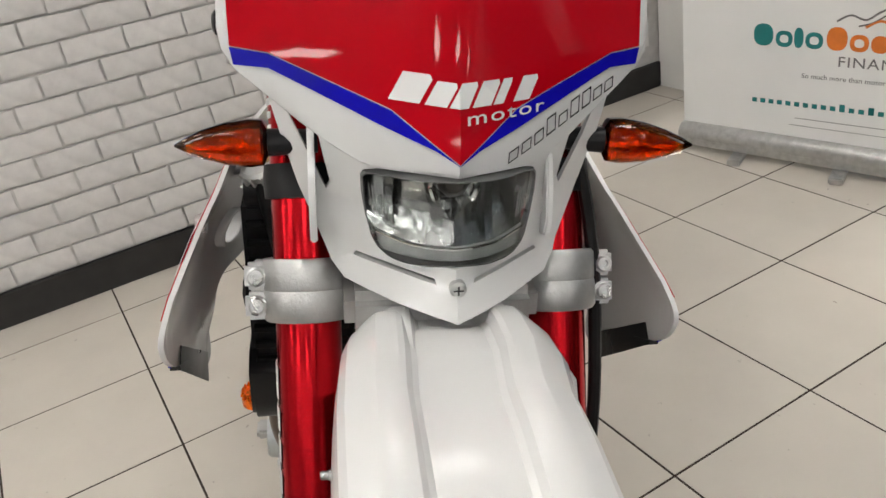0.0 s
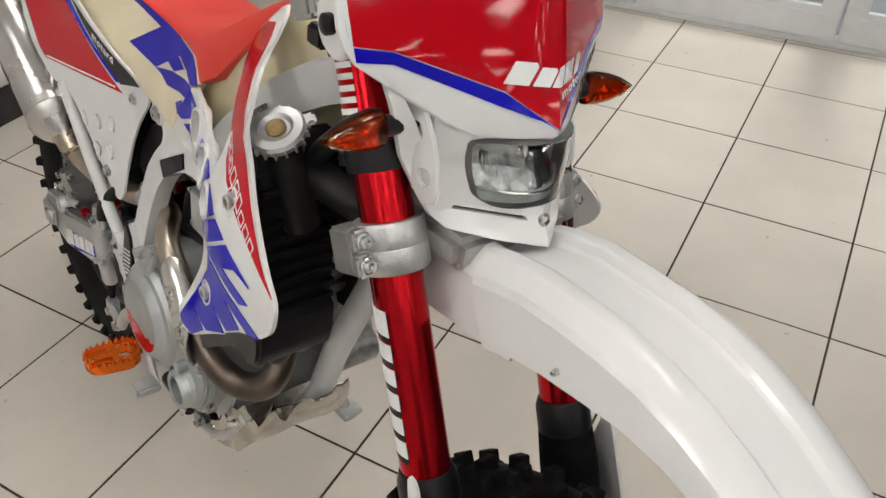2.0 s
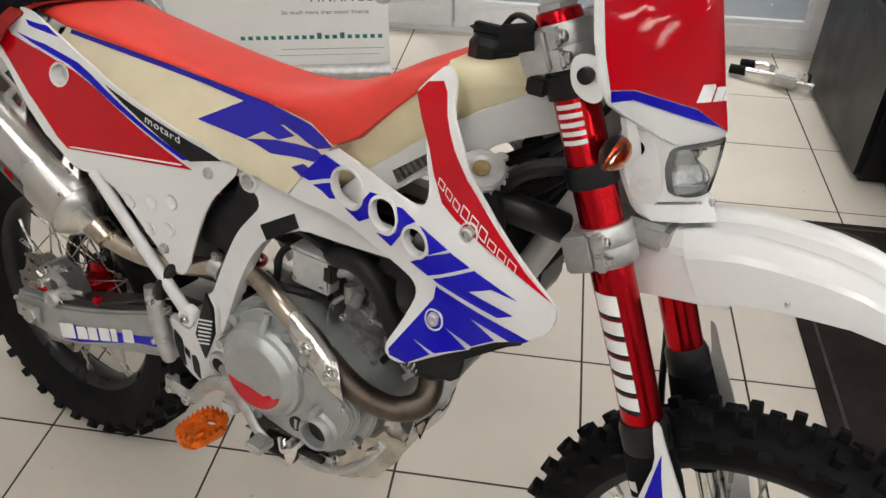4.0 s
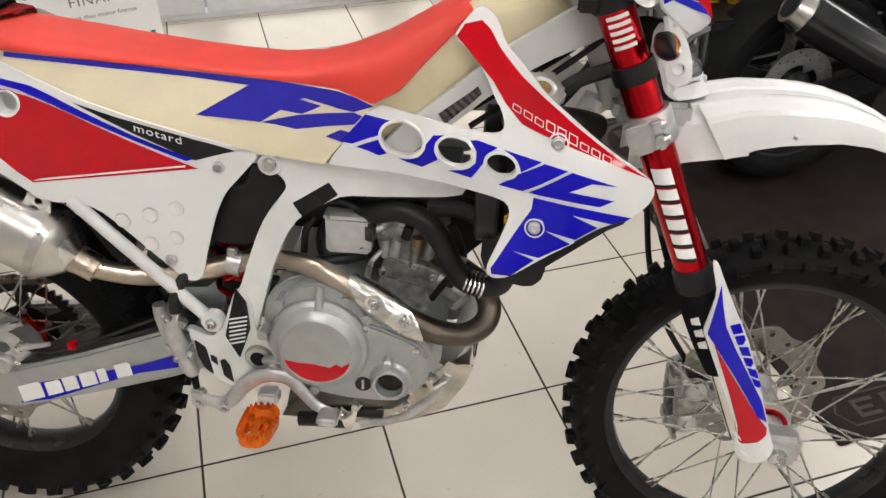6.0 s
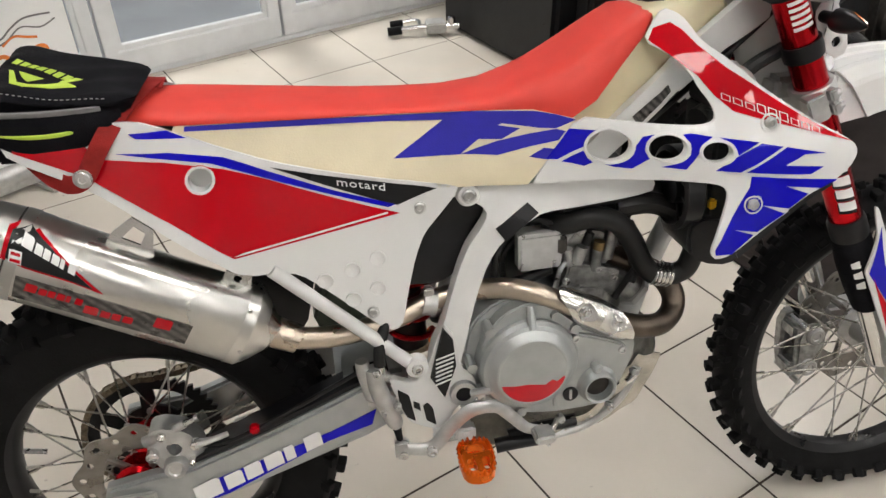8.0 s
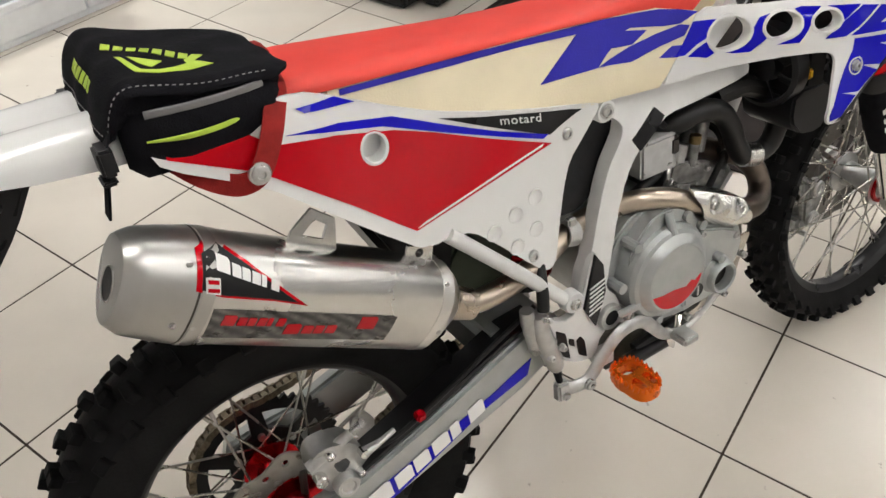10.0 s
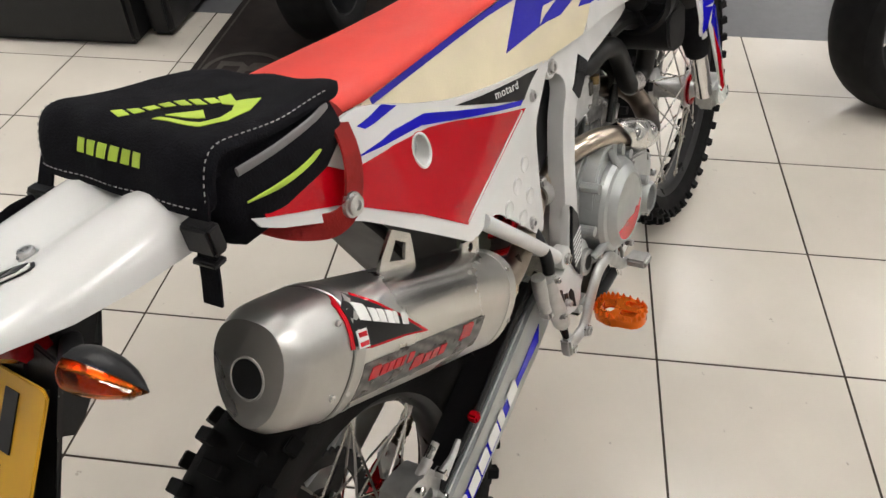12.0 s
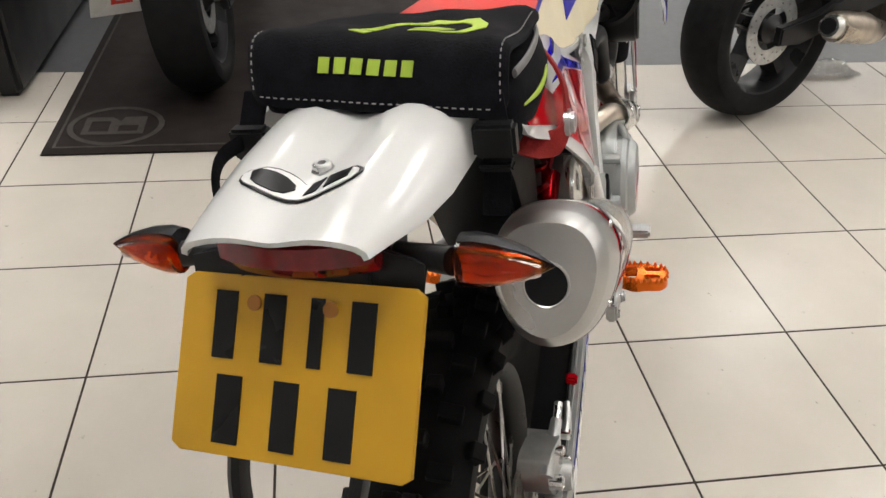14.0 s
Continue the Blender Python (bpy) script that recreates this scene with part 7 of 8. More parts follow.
# -- engine surroundings
part("starter", tube([(-0.52, 0.02, 0.50), (-0.52, 0.10, 0.50)], 0.030, 18), M_CASTDARK, engine)
part("exhaust_flange", lathe([(0.030, -0.004), (0.030, 0.004), (0.022, 0.006), (0.022, -0.004)], Matrix.Translation((-0.520, -0.052, 0.648)) @ Matrix.Rotation(radians(80), 4, "Y"), 20, closed=True), M_DARKMETAL, engine)
for pts, r, mat in (([(-0.78, -0.075, 0.63), (-0.74, -0.088, 0.630), (-0.69, -0.075, 0.632), (-0.655, -0.07, 0.640)], 0.009, M_HOSE), ([(-0.735, -0.070, 0.70), (-0.748, -0.078, 0.68), (-0.752, -0.080, 0.645), (-0.76, -0.07, 0.62)], 0.006, M_HOSE),
                    ([(-0.55, -0.08, 0.74), (-0.50, -0.09, 0.745), (-0.46, -0.10, 0.73)], 0.018, M_HOSE),
                    ([(-0.52, -0.06, 0.70), (-0.50, -0.07, 0.65), (-0.52, -0.08, 0.60)], 0.008, M_HOSE), ([(-0.64, -0.08, 0.750), (-0.58, -0.085, 0.758), (-0.52, -0.08, 0.755)], 0.010, M_HOSE),
                    ([(-0.80, -0.095, 0.60), (-0.80, -0.10, 0.55), (-0.79, -0.11, 0.50)], 0.010, M_HOSE)):
    part("hose", tube(pts, r, 10), mat, bike)
part("regulator", block(-0.70, -0.56, -0.05, 0.05, 0.70, 0.765, 0.012), M_BLACKPL, bike)
part("throttle_linkage", block(-0.655, -0.635, -0.095, -0.06, 0.675, 0.705, 0.004), M_DARKMETAL, bike)
part("plug_yellow", block(-0.440, -0.428, -0.166, -0.155, 0.755, 0.772, 0.003), M_YELLOW, bike)
# added black sheet: stands for the deep shade between cylinder and frame
part("dark_backing", sheet(rounded([(-0.80, 0.77), (-0.80, 0.62), (-0.66, 0.58), (-0.52, 0.56), (-0.46, 0.62), (-0.46, 0.78)]), lambda a, b: 0.062, 0.006, cell=0), M_BLACKPL, bike, "added black sheet for the shade behind the cylinder")
part("linkage", tube([(-0.90, -0.02, 0.43), (-0.98, -0.02, 0.40)], 0.022, 12), M_FORKRED, bike, "red anodised shock linkage")
part("shock_reservoir", tube([(-0.855, -0.045, 0.60), (-0.900, -0.045, 0.575)], 0.020, 16), M_FORKRED, bike, "red shock reservoir")
part("shock_reservoir", tube([(-0.845, -0.05, 0.64), (-0.90, -0.05, 0.632)], 0.008, 12), M_FORKRED, bike)
part("brake_line", tube([(-0.95, -0.120, 0.545), (-1.02, -0.112, 0.505), (-1.12, -0.108, 0.455), (-1.20, -0.108, 0.425), (-1.25, -0.10, 0.42)], 0.004, 8), M_HOSE, bike)
part("brake_line_clip", block(-1.165, -1.150, -0.118, -0.102, 0.436, 0.450, 0.003), M_RED, bike)
part("chain_slider", tube([(-0.90, 0.062, 0.505), (-1.0, 0.062, 0.50), (-1.14, 0.062, 0.470)], 0.014, 8, flat=0.8), M_BLACKPL, bike)
part("arm_guard", sheet([(-0.935, 0.506), (-0.985, 0.502), (-1.15, 0.440), (-1.262, 0.398), (-1.262, 0.392), (-1.142, 0.433), (-0.972, 0.500)], lambda a, b: -0.110, 0.05, cell=0, bevel=0), M_BLACKPL, bike, "black rubber swingarm guard")
cover = lathe([(0.020, -0.01), (0.034, -0.006), (0.036, 0.002), (0.030, 0.010), (0.018, 0.012), (0.0, 0.012)], at_y(RX - 0.012, -0.075, RZ + 0.006), 24)
part("hub_spacer", cover, M_FORKRED, bike, "red anodised hub spacer")
part("axle_block", block(-1.395, -1.325, -0.128, -0.119, 0.322, 0.362, 0.004), M_CAST, bike)
part("chain_adjuster", tube([(-1.395, -0.105, 0.338), (-1.430, -0.105, 0.338)], 0.005, 8), M_BOLT, bike)
# black tape on the lower shrouds, seen from inside as well
both("shroud_tape", sheet([(-0.345, 0.765), (-0.316, 0.786), (-0.282, 0.803), (-0.284, 0.797), (-0.315, 0.779), (-0.342, 0.760)], lambda a, b: shroud_y(a, b) - 0.0018, 0.009, cell=0, bevel=0), M_BLACKSTK, "strip of black tape", shrouds)
both("inner_tape", sheet([(-0.425, 0.722), (-0.360, 0.768), (-0.300, 0.812), (-0.286, 0.796), (-0.345, 0.748), (-0.412, 0.694)], lambda a, b: shroud_y(a, b) + 0.0052, 0.0012, cell=0.02, bevel=0), M_BLACKSTK, "black tape inside the shroud", shrouds)
# dark slots of the heel guard, bore of the pivot, filter bore, ribs round the clutch cover, taped tube under the engine
for poly in ([(-0.927, 0.496), (-0.909, 0.482), (-0.901, 0.429), (-0.915, 0.44), (-0.925, 0.466)], [(-0.888, 0.458), (-0.88, 0.462), (-0.872, 0.45), (-0.868, 0.415), (-0.884, 0.428)], [(-0.903, 0.469), (-0.893, 0.463), (-0.892, 0.448), (-0.903, 0.457)]):
    part("heel_slot", sheet(rounded(poly, 0.06), lambda a, b: -0.1382, 0.0012, cell=0, bevel=0), M_BLACKSTK, pivots[0])
part("pivot_bore", lathe([(0.0135, 0.0), (0.0, 0.0)], at_y(-0.821, -0.1440, 0.472), 24), M_BLACKPL, pivots[0])
part("filter_bore", lathe([(0.0205, 0.0), (0.0, 0.0)], at_y(-0.601, -0.1568, 0.461), 24), M_DARKMETAL, engine)
part("filter_collar", lathe([(0.0225, 0.0), (0.0225, 0.022), (0.026, 0.024), (0.029, 0.020), (0.031, 0.0)], at_y(-0.601, -0.150, 0.461), 28, closed=True), M_ENGINE, engine)
part("filter_plug", lathe([(0.0085, 0.0), (0.0085, 0.016), (0.005, 0.019), (0.0, 0.019)], at_y(-0.605, -0.152, 0.499), 14), M_ENGINE, engine)
part("window_slot", block(-0.648, -0.644, -0.1585, -0.1570, 0.440, 0.458, 0), M_CAST, engine)
for a in (88, 205):
    c, t = math.cos(radians(a)), math.sin(radians(a))
    part("cover_rib", tube([(-0.715 + 0.070 * c, -0.160, 0.517 + 0.070 * t), (-0.715 + 0.104 * c, -0.147, 0.517 + 0.104 * t)], [0.0075, 0.0065], 10), M_ENGINE, engine)
for x, z in ((-0.560, 0.520), (-0.535, 0.470), (-0.575, 0.408), (-0.660, 0.398), (-0.640, 0.555), (-0.795, 0.47)):
    part("cover_screw", lathe([(0.0065, -0.01), (0.0065, 0.003), (0.004, 0.004), (0.0035, 0.001), (0.0, 0.001)], at_y(x, -0.1545, z), 12), M_BOLT, engine)
part("taped_tube", tube([(-0.765, -0.118, 0.333), (-0.735, -0.120, 0.337), (-0.675, -0.120, 0.338)], 0.0135, 12), M_BLACKSTK, bike, "tube wrapped in black tape")
part("tape_end", tube([(-0.74, -0.110, 0.345), (-0.70, -0.112, 0.352), (-0.62, -0.112, 0.357)], 0.011, 10), M_BLACKSTK, bike)
part("spring_clip", sheet(rounded([(-0.692, 0.382), (-0.676, 0.372), (-0.660, 0.378), (-0.664, 0.352), (-0.673, 0.327), (-0.686, 0.340)], 0.2), lambda a, b: -0.140 + 0.4 * abs(a + 0.676), 0.004, cell=0), M_CHROME, bike, "bent chrome clip")
part("lower_rail", tube([(-0.66, -0.116, 0.335), (-0.60, -0.118, 0.350), (-0.545, -0.118, 0.392), (-0.512, -0.112, 0.45)], 0.008, 10), M_CAST, bike)
part("radiator_hose", tube([(-0.445, -0.115, 0.880), (-0.400, -0.098, 0.892), (-0.350, -0.080, 0.885), (-0.315, -0.055, 0.870)], 0.020, 14), M_HOSE, bike, "thick black radiator hose")
part("radiator_hose", tube([(-0.400, -0.128, 0.925), (-0.392, -0.122, 0.895), (-0.385, -0.110, 0.84)], 0.020, 14), M_HOSE, bike)
both("hole_back", lathe([(0.0175, 0.0), (0.0, 0.0)], at_y(-1.164, panel_y(-1.164, 0.877) + 0.016, 0.877), 20), M_WHITE, "", panels)

# busy small parts round the cylinder
part("plug_cap", tube([(-0.600, -0.050, 0.715), (-0.598, -0.066, 0.745), (-0.585, -0.066, 0.765)], [0.010, 0.009, 0.006], 10), M_HOSE, bike)
part("injector_plug", block(-0.662, -0.640, -0.088, -0.066, 0.712, 0.732, 0.004), M_HOSE, bike)
part("fuel_line", tube([(-0.655, -0.080, 0.722), (-0.690, -0.092, 0.742), (-0.735, -0.088, 0.735), (-0.760, -0.072, 0.705)], 0.0055, 8), M_HOSE, bike)
part("sensor", tube([(-0.560, -0.058, 0.705), (-0.562, -0.074, 0.720)], [0.008, 0.006], 10), M_BRASS, bike)
for x, z in ((-0.708, 0.714), (-0.656, 0.714), (-0.708, 0.662), (-0.656, 0.662)):
    part("box_bolt", lathe([(0.004, 0.0), (0.004, 0.002), (0.0, 0.003)], at_y(x, -0.092, z), 8), M_BOLT, bike)
part("box_lip", block(-0.716, -0.641, -0.094, -0.060, 0.711, 0.716, 0.001), M_BOXGREY, bike)
for x, z in ((-0.958, 0.545), (-0.952, 0.470), (-0.930, 0.478)):
    bolt(bike, x, -0.157, z, 0.005)
part("valve_cap", tube([(RX + 0.205 * math.cos(2.9), 0.0, RZ + 0.205 * math.sin(2.9)), (RX + 0.168 * math.cos(2.9), 0.0, RZ + 0.168 * math.sin(2.9))], 0.0045, 8), M_BOLT, bike)
part("wing_clip", tube([(-0.700, -0.130, 0.372), (-0.684, -0.142, 0.362), (-0.668, -0.138, 0.372), (-0.655, -0.128, 0.385)], 0.005, 8), M_CHROME, bike)

# ---------------------------------------------------------------- bag strapped to the rear mudguard
bag = thing("tool_bag", "black fabric tool bag strapped on the rear mudguard", "bag", BIKE)


def bag_ring(x, y0, y1, z0, z1, soft=0.35, n=32):
    """A soft-cornered ring across the bag; its left side stands a little higher."""
    ring = []
    for k in range(n):
        a = 2 * math.pi * k / n
        ca, sa = math.copysign(abs(math.cos(a)) ** soft, math.cos(a)), math.copysign(abs(math.sin(a)) ** soft, math.sin(a))
        y = (y0 + y1) / 2 + ca * (y1 - y0) / 2
        z = (z0 + z1) / 2 + sa * (z1 - z0) / 2
        ring.append((x, y, z - 0.003 + (0.085 * y * min(1.0, max(0.0, (-1.24 - x) / 0.14)) if sa > 0 else 0.0) + 0.002 * math.sin(60 * y + 40 * x)))
    return ring


part("bag_body", loft([bag_ring(*r) for r in ((-1.428, -0.090, 0.078, 0.978, 0.986), (-1.424, -0.098, 0.086, 0.974, 1.000), (-1.412, -0.102, 0.088, 0.968, 1.016), (-1.396, -0.103, 0.090, 0.962, 1.020), (-1.36, -0.106, 0.092, 0.958, 1.014), (-1.32, -0.108, 0.092, 0.955, 1.004),
                                             (-1.28, -0.108, 0.090, 0.955, 0.996), (-1.256, -0.104, 0.088, 0.957, 0.991), (-1.246, -0.092, 0.078, 0.962, 0.985), (-1.240, -0.080, 0.068, 0.968, 0.980))]), M_FABRIC, bag, smooth=50)


FOLD = spline([(-1.230, 0, 0.989), (-1.245, 0, 0.997), (-1.275, 0, 1.002), (-1.32, 0, 1.009), (-1.365, 0, 1.020), (-1.395, 0, 1.026), (-1.412, 0, 1.021), (-1.424, 0, 1.006), (-1.431, 0, 0.990), (-1.435, 0, 0.976)], 6)
FOLDLEN = [0.0]
for p, q in zip(FOLD, FOLD[1:]):
    FOLDLEN.append(FOLDLEN[-1] + (q - p).length)


def fold(s, y, off=0.0):
    """A point of the flap: s metres along its fold from the seat side, y across."""
    x = float(np.interp(s, FOLDLEN, [p.x for p in FOLD]))
    z = float(np.interp(s, FOLDLEN, [p.z for p in FOLD]))
    x1 = float(np.interp(s + 0.003, FOLDLEN, [p.x for p in FOLD])) - float(np.interp(s - 0.003, FOLDLEN, [p.x for p in FOLD]))
    z1 = float(np.interp(s + 0.003, FOLDLEN, [p.z for p in FOLD])) - float(np.interp(s - 0.003, FOLDLEN, [p.z for p in FOLD]))
    nrm = Vector((z1, 0, -x1)).normalized()
    lean = min(1.0, max(0.0, (-1.24 - x) / 0.14))
    droop = 0.007 * max(0.0, (abs(y + 0.010) - 0.088) / 0.018) ** 2 + 0.0012 * math.sin(90 * y + 50 * s)
    return Vector((x, y, z - 0.003 + 0.003 * lean + 0.085 * y * lean)) + nrm * (off - droop)


def fold_s(x):
    """Metres along the fold where the flap's top passes x."""
    return float(np.interp(-x, [-p.x for p in FOLD], FOLDLEN))


ALL = FOLDLEN[-1]
rows = []
for k in range(33):
    s_k = ALL * k / 32
    inset = 0.010 * max(0.0, (s_k - ALL + 0.014) / 0.014) ** 2 + 0.034 * (1 - math.sqrt(max(0.0, 1 - max(0.0, (0.034 - s_k) / 0.034) ** 2)))
    ys = np.linspace(-0.117 + inset, 0.099 - inset, 25)
    rows.append([fold(s_k, y) for y in ys] + [fold(s_k, y, -0.0035) for y in ys[::-1]])
flap = part("flap", loft(rows), M_FABRIC, bag, "folded flap with pale stitching", smooth=60)
thread = bmesh.new()
edge = [fold(s_k, 0.0935, 0.0004) for s_k in np.linspace(0.035, ALL - 0.012, 56)] + [fold(ALL - 0.007, y, 0.0004) for y in np.linspace(0.086, -0.104, 60)] + [fold(s_k, -0.1115, 0.0004) for s_k in np.linspace(ALL - 0.012, 0.035, 56)]
for a, b in zip(edge[::2], edge[1::2]):
    tube([a, b], 0.0006, 5, bm=thread)
part("stitching", thread, M_STITCH, flap, "pale grey stitching", smooth=0)


def on_flap(polys, name):
    bm = None
    for poly in polys:
        flat = sheet(poly, lambda a, b: 0.0, 0.01, axis="z", cell=0.012, bevel=0)
        for v in flat.verts:
            v.co = fold(v.co.x, v.co.y, 0.0010 if v.co.z < 0.005 else 0.0004)
        bm = join(bm, flat)
    return part(name, bm, M_LIME, flap, "lime green print", smooth=0)


# hatched emblem on top, as (metres along the fold, across)
for k in range(7):
    a0, a1 = k / 7, (k + 0.72) / 7
    top = [(-1.392 + 0.080 * t, 0.015 - 0.042 * t) for t in (a0, a1)]
    low = [(-1.396 + 0.078 * t, 0.001 - 0.044 * t) for t in (a0, a1)]
    on_flap([[(fold_s(x), y) for x, y in (*top, *reversed(low))]], "flap_print")
ARMED = [(-1.312, -0.027), (-1.302, -0.033), (-1.318, -0.056), (-1.303, -0.072), (-1.332, -0.086), (-1.362, -0.091), (-1.380, -0.078), (-1.390, -0.034), (-1.384, -0.037), (-1.373, -0.070), (-1.358, -0.079), (-1.341, -0.074), (-1.327, -0.063), (-1.326, -0.047)]
on_flap([[(fold_s(x), y) for x, y in ARMED]], "flap_print")
on_flap([[(fold_s(x), y) for x, y in ((-1.378, -0.036), (-1.347, -0.046), (-1.362, -0.065), (-1.372, -0.050))]], "flap_print")
# solid blocks on the face turned to the rear
for k in range(6):
    y, s_k = 0.034 - 0.0137 * k, ALL - 0.041
    on_flap([[(s_k, y - 0.0015), (s_k, y - 0.0110), (s_k + 0.0125, y - 0.0095), (s_k + 0.0125, y)]], "face_print")
pouch = part("side_pouch", loft([[(x, -0.093 - d * c, 0.956 + lift + h * s_) for c, s_ in ((0, -1), (0.7, -0.9), (1, -0.4), (1.05, 0.2), (0.8, 0.85), (0, 1))] for x, d, h, lift in ((-1.418, 0.012, 0.020, -0.006), (-1.405, 0.026, 0.034, -0.004), (-1.36, 0.034, 0.036, -0.002), (-1.30, 0.034, 0.033, 0.0), (-1.262, 0.024, 0.026, 0.004), (-1.25, 0.010, 0.014, 0.006))]), M_FABRIC, bag, "bulging side pocket", smooth=50)
part("pouch_trim", tube([(-1.398, -0.124, 0.962), (-1.36, -0.1295, 0.958), (-1.32, -0.1295, 0.958), (-1.275, -0.121, 0.963)], [0.001, 0.0030, 0.0030, 0.001], 8, flat=0.5), M_LIME, pouch, "lime green edge")
part("pouch_zip", tube([(-1.392, -0.117, 0.986), (-1.35, -0.121, 0.984), (-1.30, -0.120, 0.983), (-1.27, -0.114, 0.983)], 0.0042, 8, flat=0.5), M_GREYPRINT, pouch, "silver reflective strip")
for s in (-1, 1):
    y = s * 0.104 if s < 0 else 0.098
    strap_m = part("strap", loft([[(x, yy - 0.011, z), (x, yy + 0.011, z), (x - 0.0025, yy + 0.011, z), (x - 0.0025, yy - 0.011, z)] for x, yy, z in ((-1.418, y * 0.97, 0.990), (-1.432, y * 1.02, 0.966), (-1.438, y * 1.04, 0.945), (-1.446, y * 1.03, 0.915), (-1.452, y * 1.01, 0.893))]), M_FABRIC, bag, "black webbing strap")
    buckle = block(-1.446, -1.430, y * 1.03 - 0.017, y * 1.03 + 0.017, 0.938, 0.966, 0.003)
    block(-1.449, -1.434, y * 1.03 - 0.014, y * 1.03 + 0.014, 0.928, 0.934, 0.002, None, buckle)
    part("buckle", buckle, M_BLACKPL, strap_m, "black plastic side-release buckle")
part("loose_strap", tube([(-1.44, 0.105, 0.955), (-1.47, 0.112, 0.955), (-1.492, 0.110, 0.945), (-1.50, 0.108, 0.92)], 0.007, 6, flat=0.3), M_FABRIC, bag)

# ---------------------------------------------------------------- roll-up banner
BAN = pose(-1.60, 2.42, 0, 0, 0, 13.1)
banner = thing("roll_up_banner", "white roll-up advertising banner on a silver base", "banner", BAN)
BW = 0.845
base = lathe([(0.036, 0.0), (0.040, 0.004), (0.040, BW - 0.004), (0.036, BW)], Matrix.Translation((0, 0.03, 0.060)) @ Matrix.Rotation(radians(90), 4, "Y") @ Matrix.Scale(1.0, 4), 20)
block(0.0, BW, -0.008, 0.068, 0.022, 0.050, 0.004, None, base)
part("cassette", base, M_CAST, banner, "silver aluminium cassette", smooth=30)
for x in (0.235, 0.585):
    part("foot", block(-0.022, 0.022, -0.10, 0.12, 0.0, 0.022, 0.004, Matrix.Translation((x, 0.02, 0)) @ Matrix.Rotation(radians(14), 4, "Z")), M_CAST, banner, "swivelling foot")
part("pole", tube([(BW / 2, 0.055, 0.03), (BW / 2, 0.055, 2.04)], 0.011, 12), M_CAST, banner)
part("top_rail", block(0.005, BW - 0.005, 0.020, 0.040, 2.03, 2.06, 0.004), M_CAST, banner)
printed = part("banner_print", block(0.006, BW - 0.006, 0.028, 0.0295, 0.09, 2.035, 0.0), M_BANNER, banner, smooth=0)


def banner_shape(polys, mat, name, off=0.0):
    bm = None
    for poly in polys:
        bm = join(bm, sheet(poly, lambda a, b: 0.0268 - off, 0.0008, cell=0, bevel=0))
    return part(name, bm, mat, printed, smooth=0)


def banner_words(text, size, x, z, mat, spread=1.0, wide=1.0):
    m = Matrix.Translation((x, 0.0268, z)) @ Matrix.Rotation(radians(90), 4, "X") @ Matrix.Diagonal((wide, 1, 1, 1))
    part("print_words", words(text, size, 0.0004, m, 0, spread), mat, printed, smooth=0)


# blocks and rings for the brand mark, teal then orange
def ring_shape(x, z, w, h, t):
    return [(rounded([(x, z), (x + w, z), (x + w, z + h), (x, z + h)], 0.25, 2), rounded([(x + t, z + t), (x + w - t, z + t), (x + w - t, z + h - t), (x + t, z + h - t)], 0.25, 2))]


for k, (x, w, h) in enumerate(((0.27, 0.066, 0.072), (0.345, 0.055, 0.052), (0.405, 0.030, 0.064), (0.442, 0.055, 0.052), (0.508, 0.062, 0.072), (0.578, 0.055, 0.052), (0.640, 0.052, 0.052), (0.700, 0.055, 0.052))):
    bm = None
    for o, i in ring_shape(x, 0.402, w, h, 0.013):
        bm = join(bm, sheet(o, lambda a, b: 0.0268, 0.0008, [i] if k in (1, 3, 5, 7) else (), cell=0, bevel=0))
    part("brand_shape", bm, M_TEAL if k < 4 else M_ORANGEPRINT, printed, smooth=0)
banner_words("FINANCE", 0.046, 0.545, 0.352, M_GREYPRINT, 1.12, 1.15)
banner_words("So much more than motor finance", 0.0225, 0.435, 0.305, M_GREYPRINT, 1.0, 1.05)
cells = []
for k in range(19):
    x = 0.270 + 0.0292 * k
    tall = 0.024 if k in (10, 13) else 0.015
    cells.append([(x, 0.206), (x + 0.017, 0.206), (x + 0.017, 0.206 + tall), (x, 0.206 + tall)])
for cell_shape in cells:
    banner_shape([cell_shape], M_TEAL, "print_bar")
banner_shape([[(0.42, 0.165), (0.82, 0.165), (0.82, 0.1665), (0.42, 0.1665)]], M_GREYPRINT, "print_line")
banner_shape([[(0.40, 0.14), (0.80, 0.14), (0.80, 0.1412), (0.40, 0.1412)]], M_GREYPRINT, "print_line")
swirl = tube([(0.535, 0.0265, 0.492), (0.575, 0.0265, 0.512), (0.62, 0.0265, 0.500), (0.66, 0.0265, 0.525), (0.71, 0.0265, 0.545), (0.79, 0.0265, 0.540)], 0.003, 6, flat=0.3)
tube([(0.60, 0.0265, 0.480), (0.64, 0.0265, 0.492), (0.69, 0.0265, 0.520), (0.75, 0.0265, 0.505), (0.80, 0.0265, 0.520)], 0.0025, 6, bm=swirl, flat=0.3)
part("print_curve", swirl, M_GREYPRINT, printed)
part("print_curve", tube([(0.62, 0.0265, 0.478), (0.66, 0.0265, 0.498), (0.70, 0.0265, 0.486), (0.73, 0.0265, 0.478)], 0.004, 6, flat=0.3), M_ORANGEPRINT, printed)

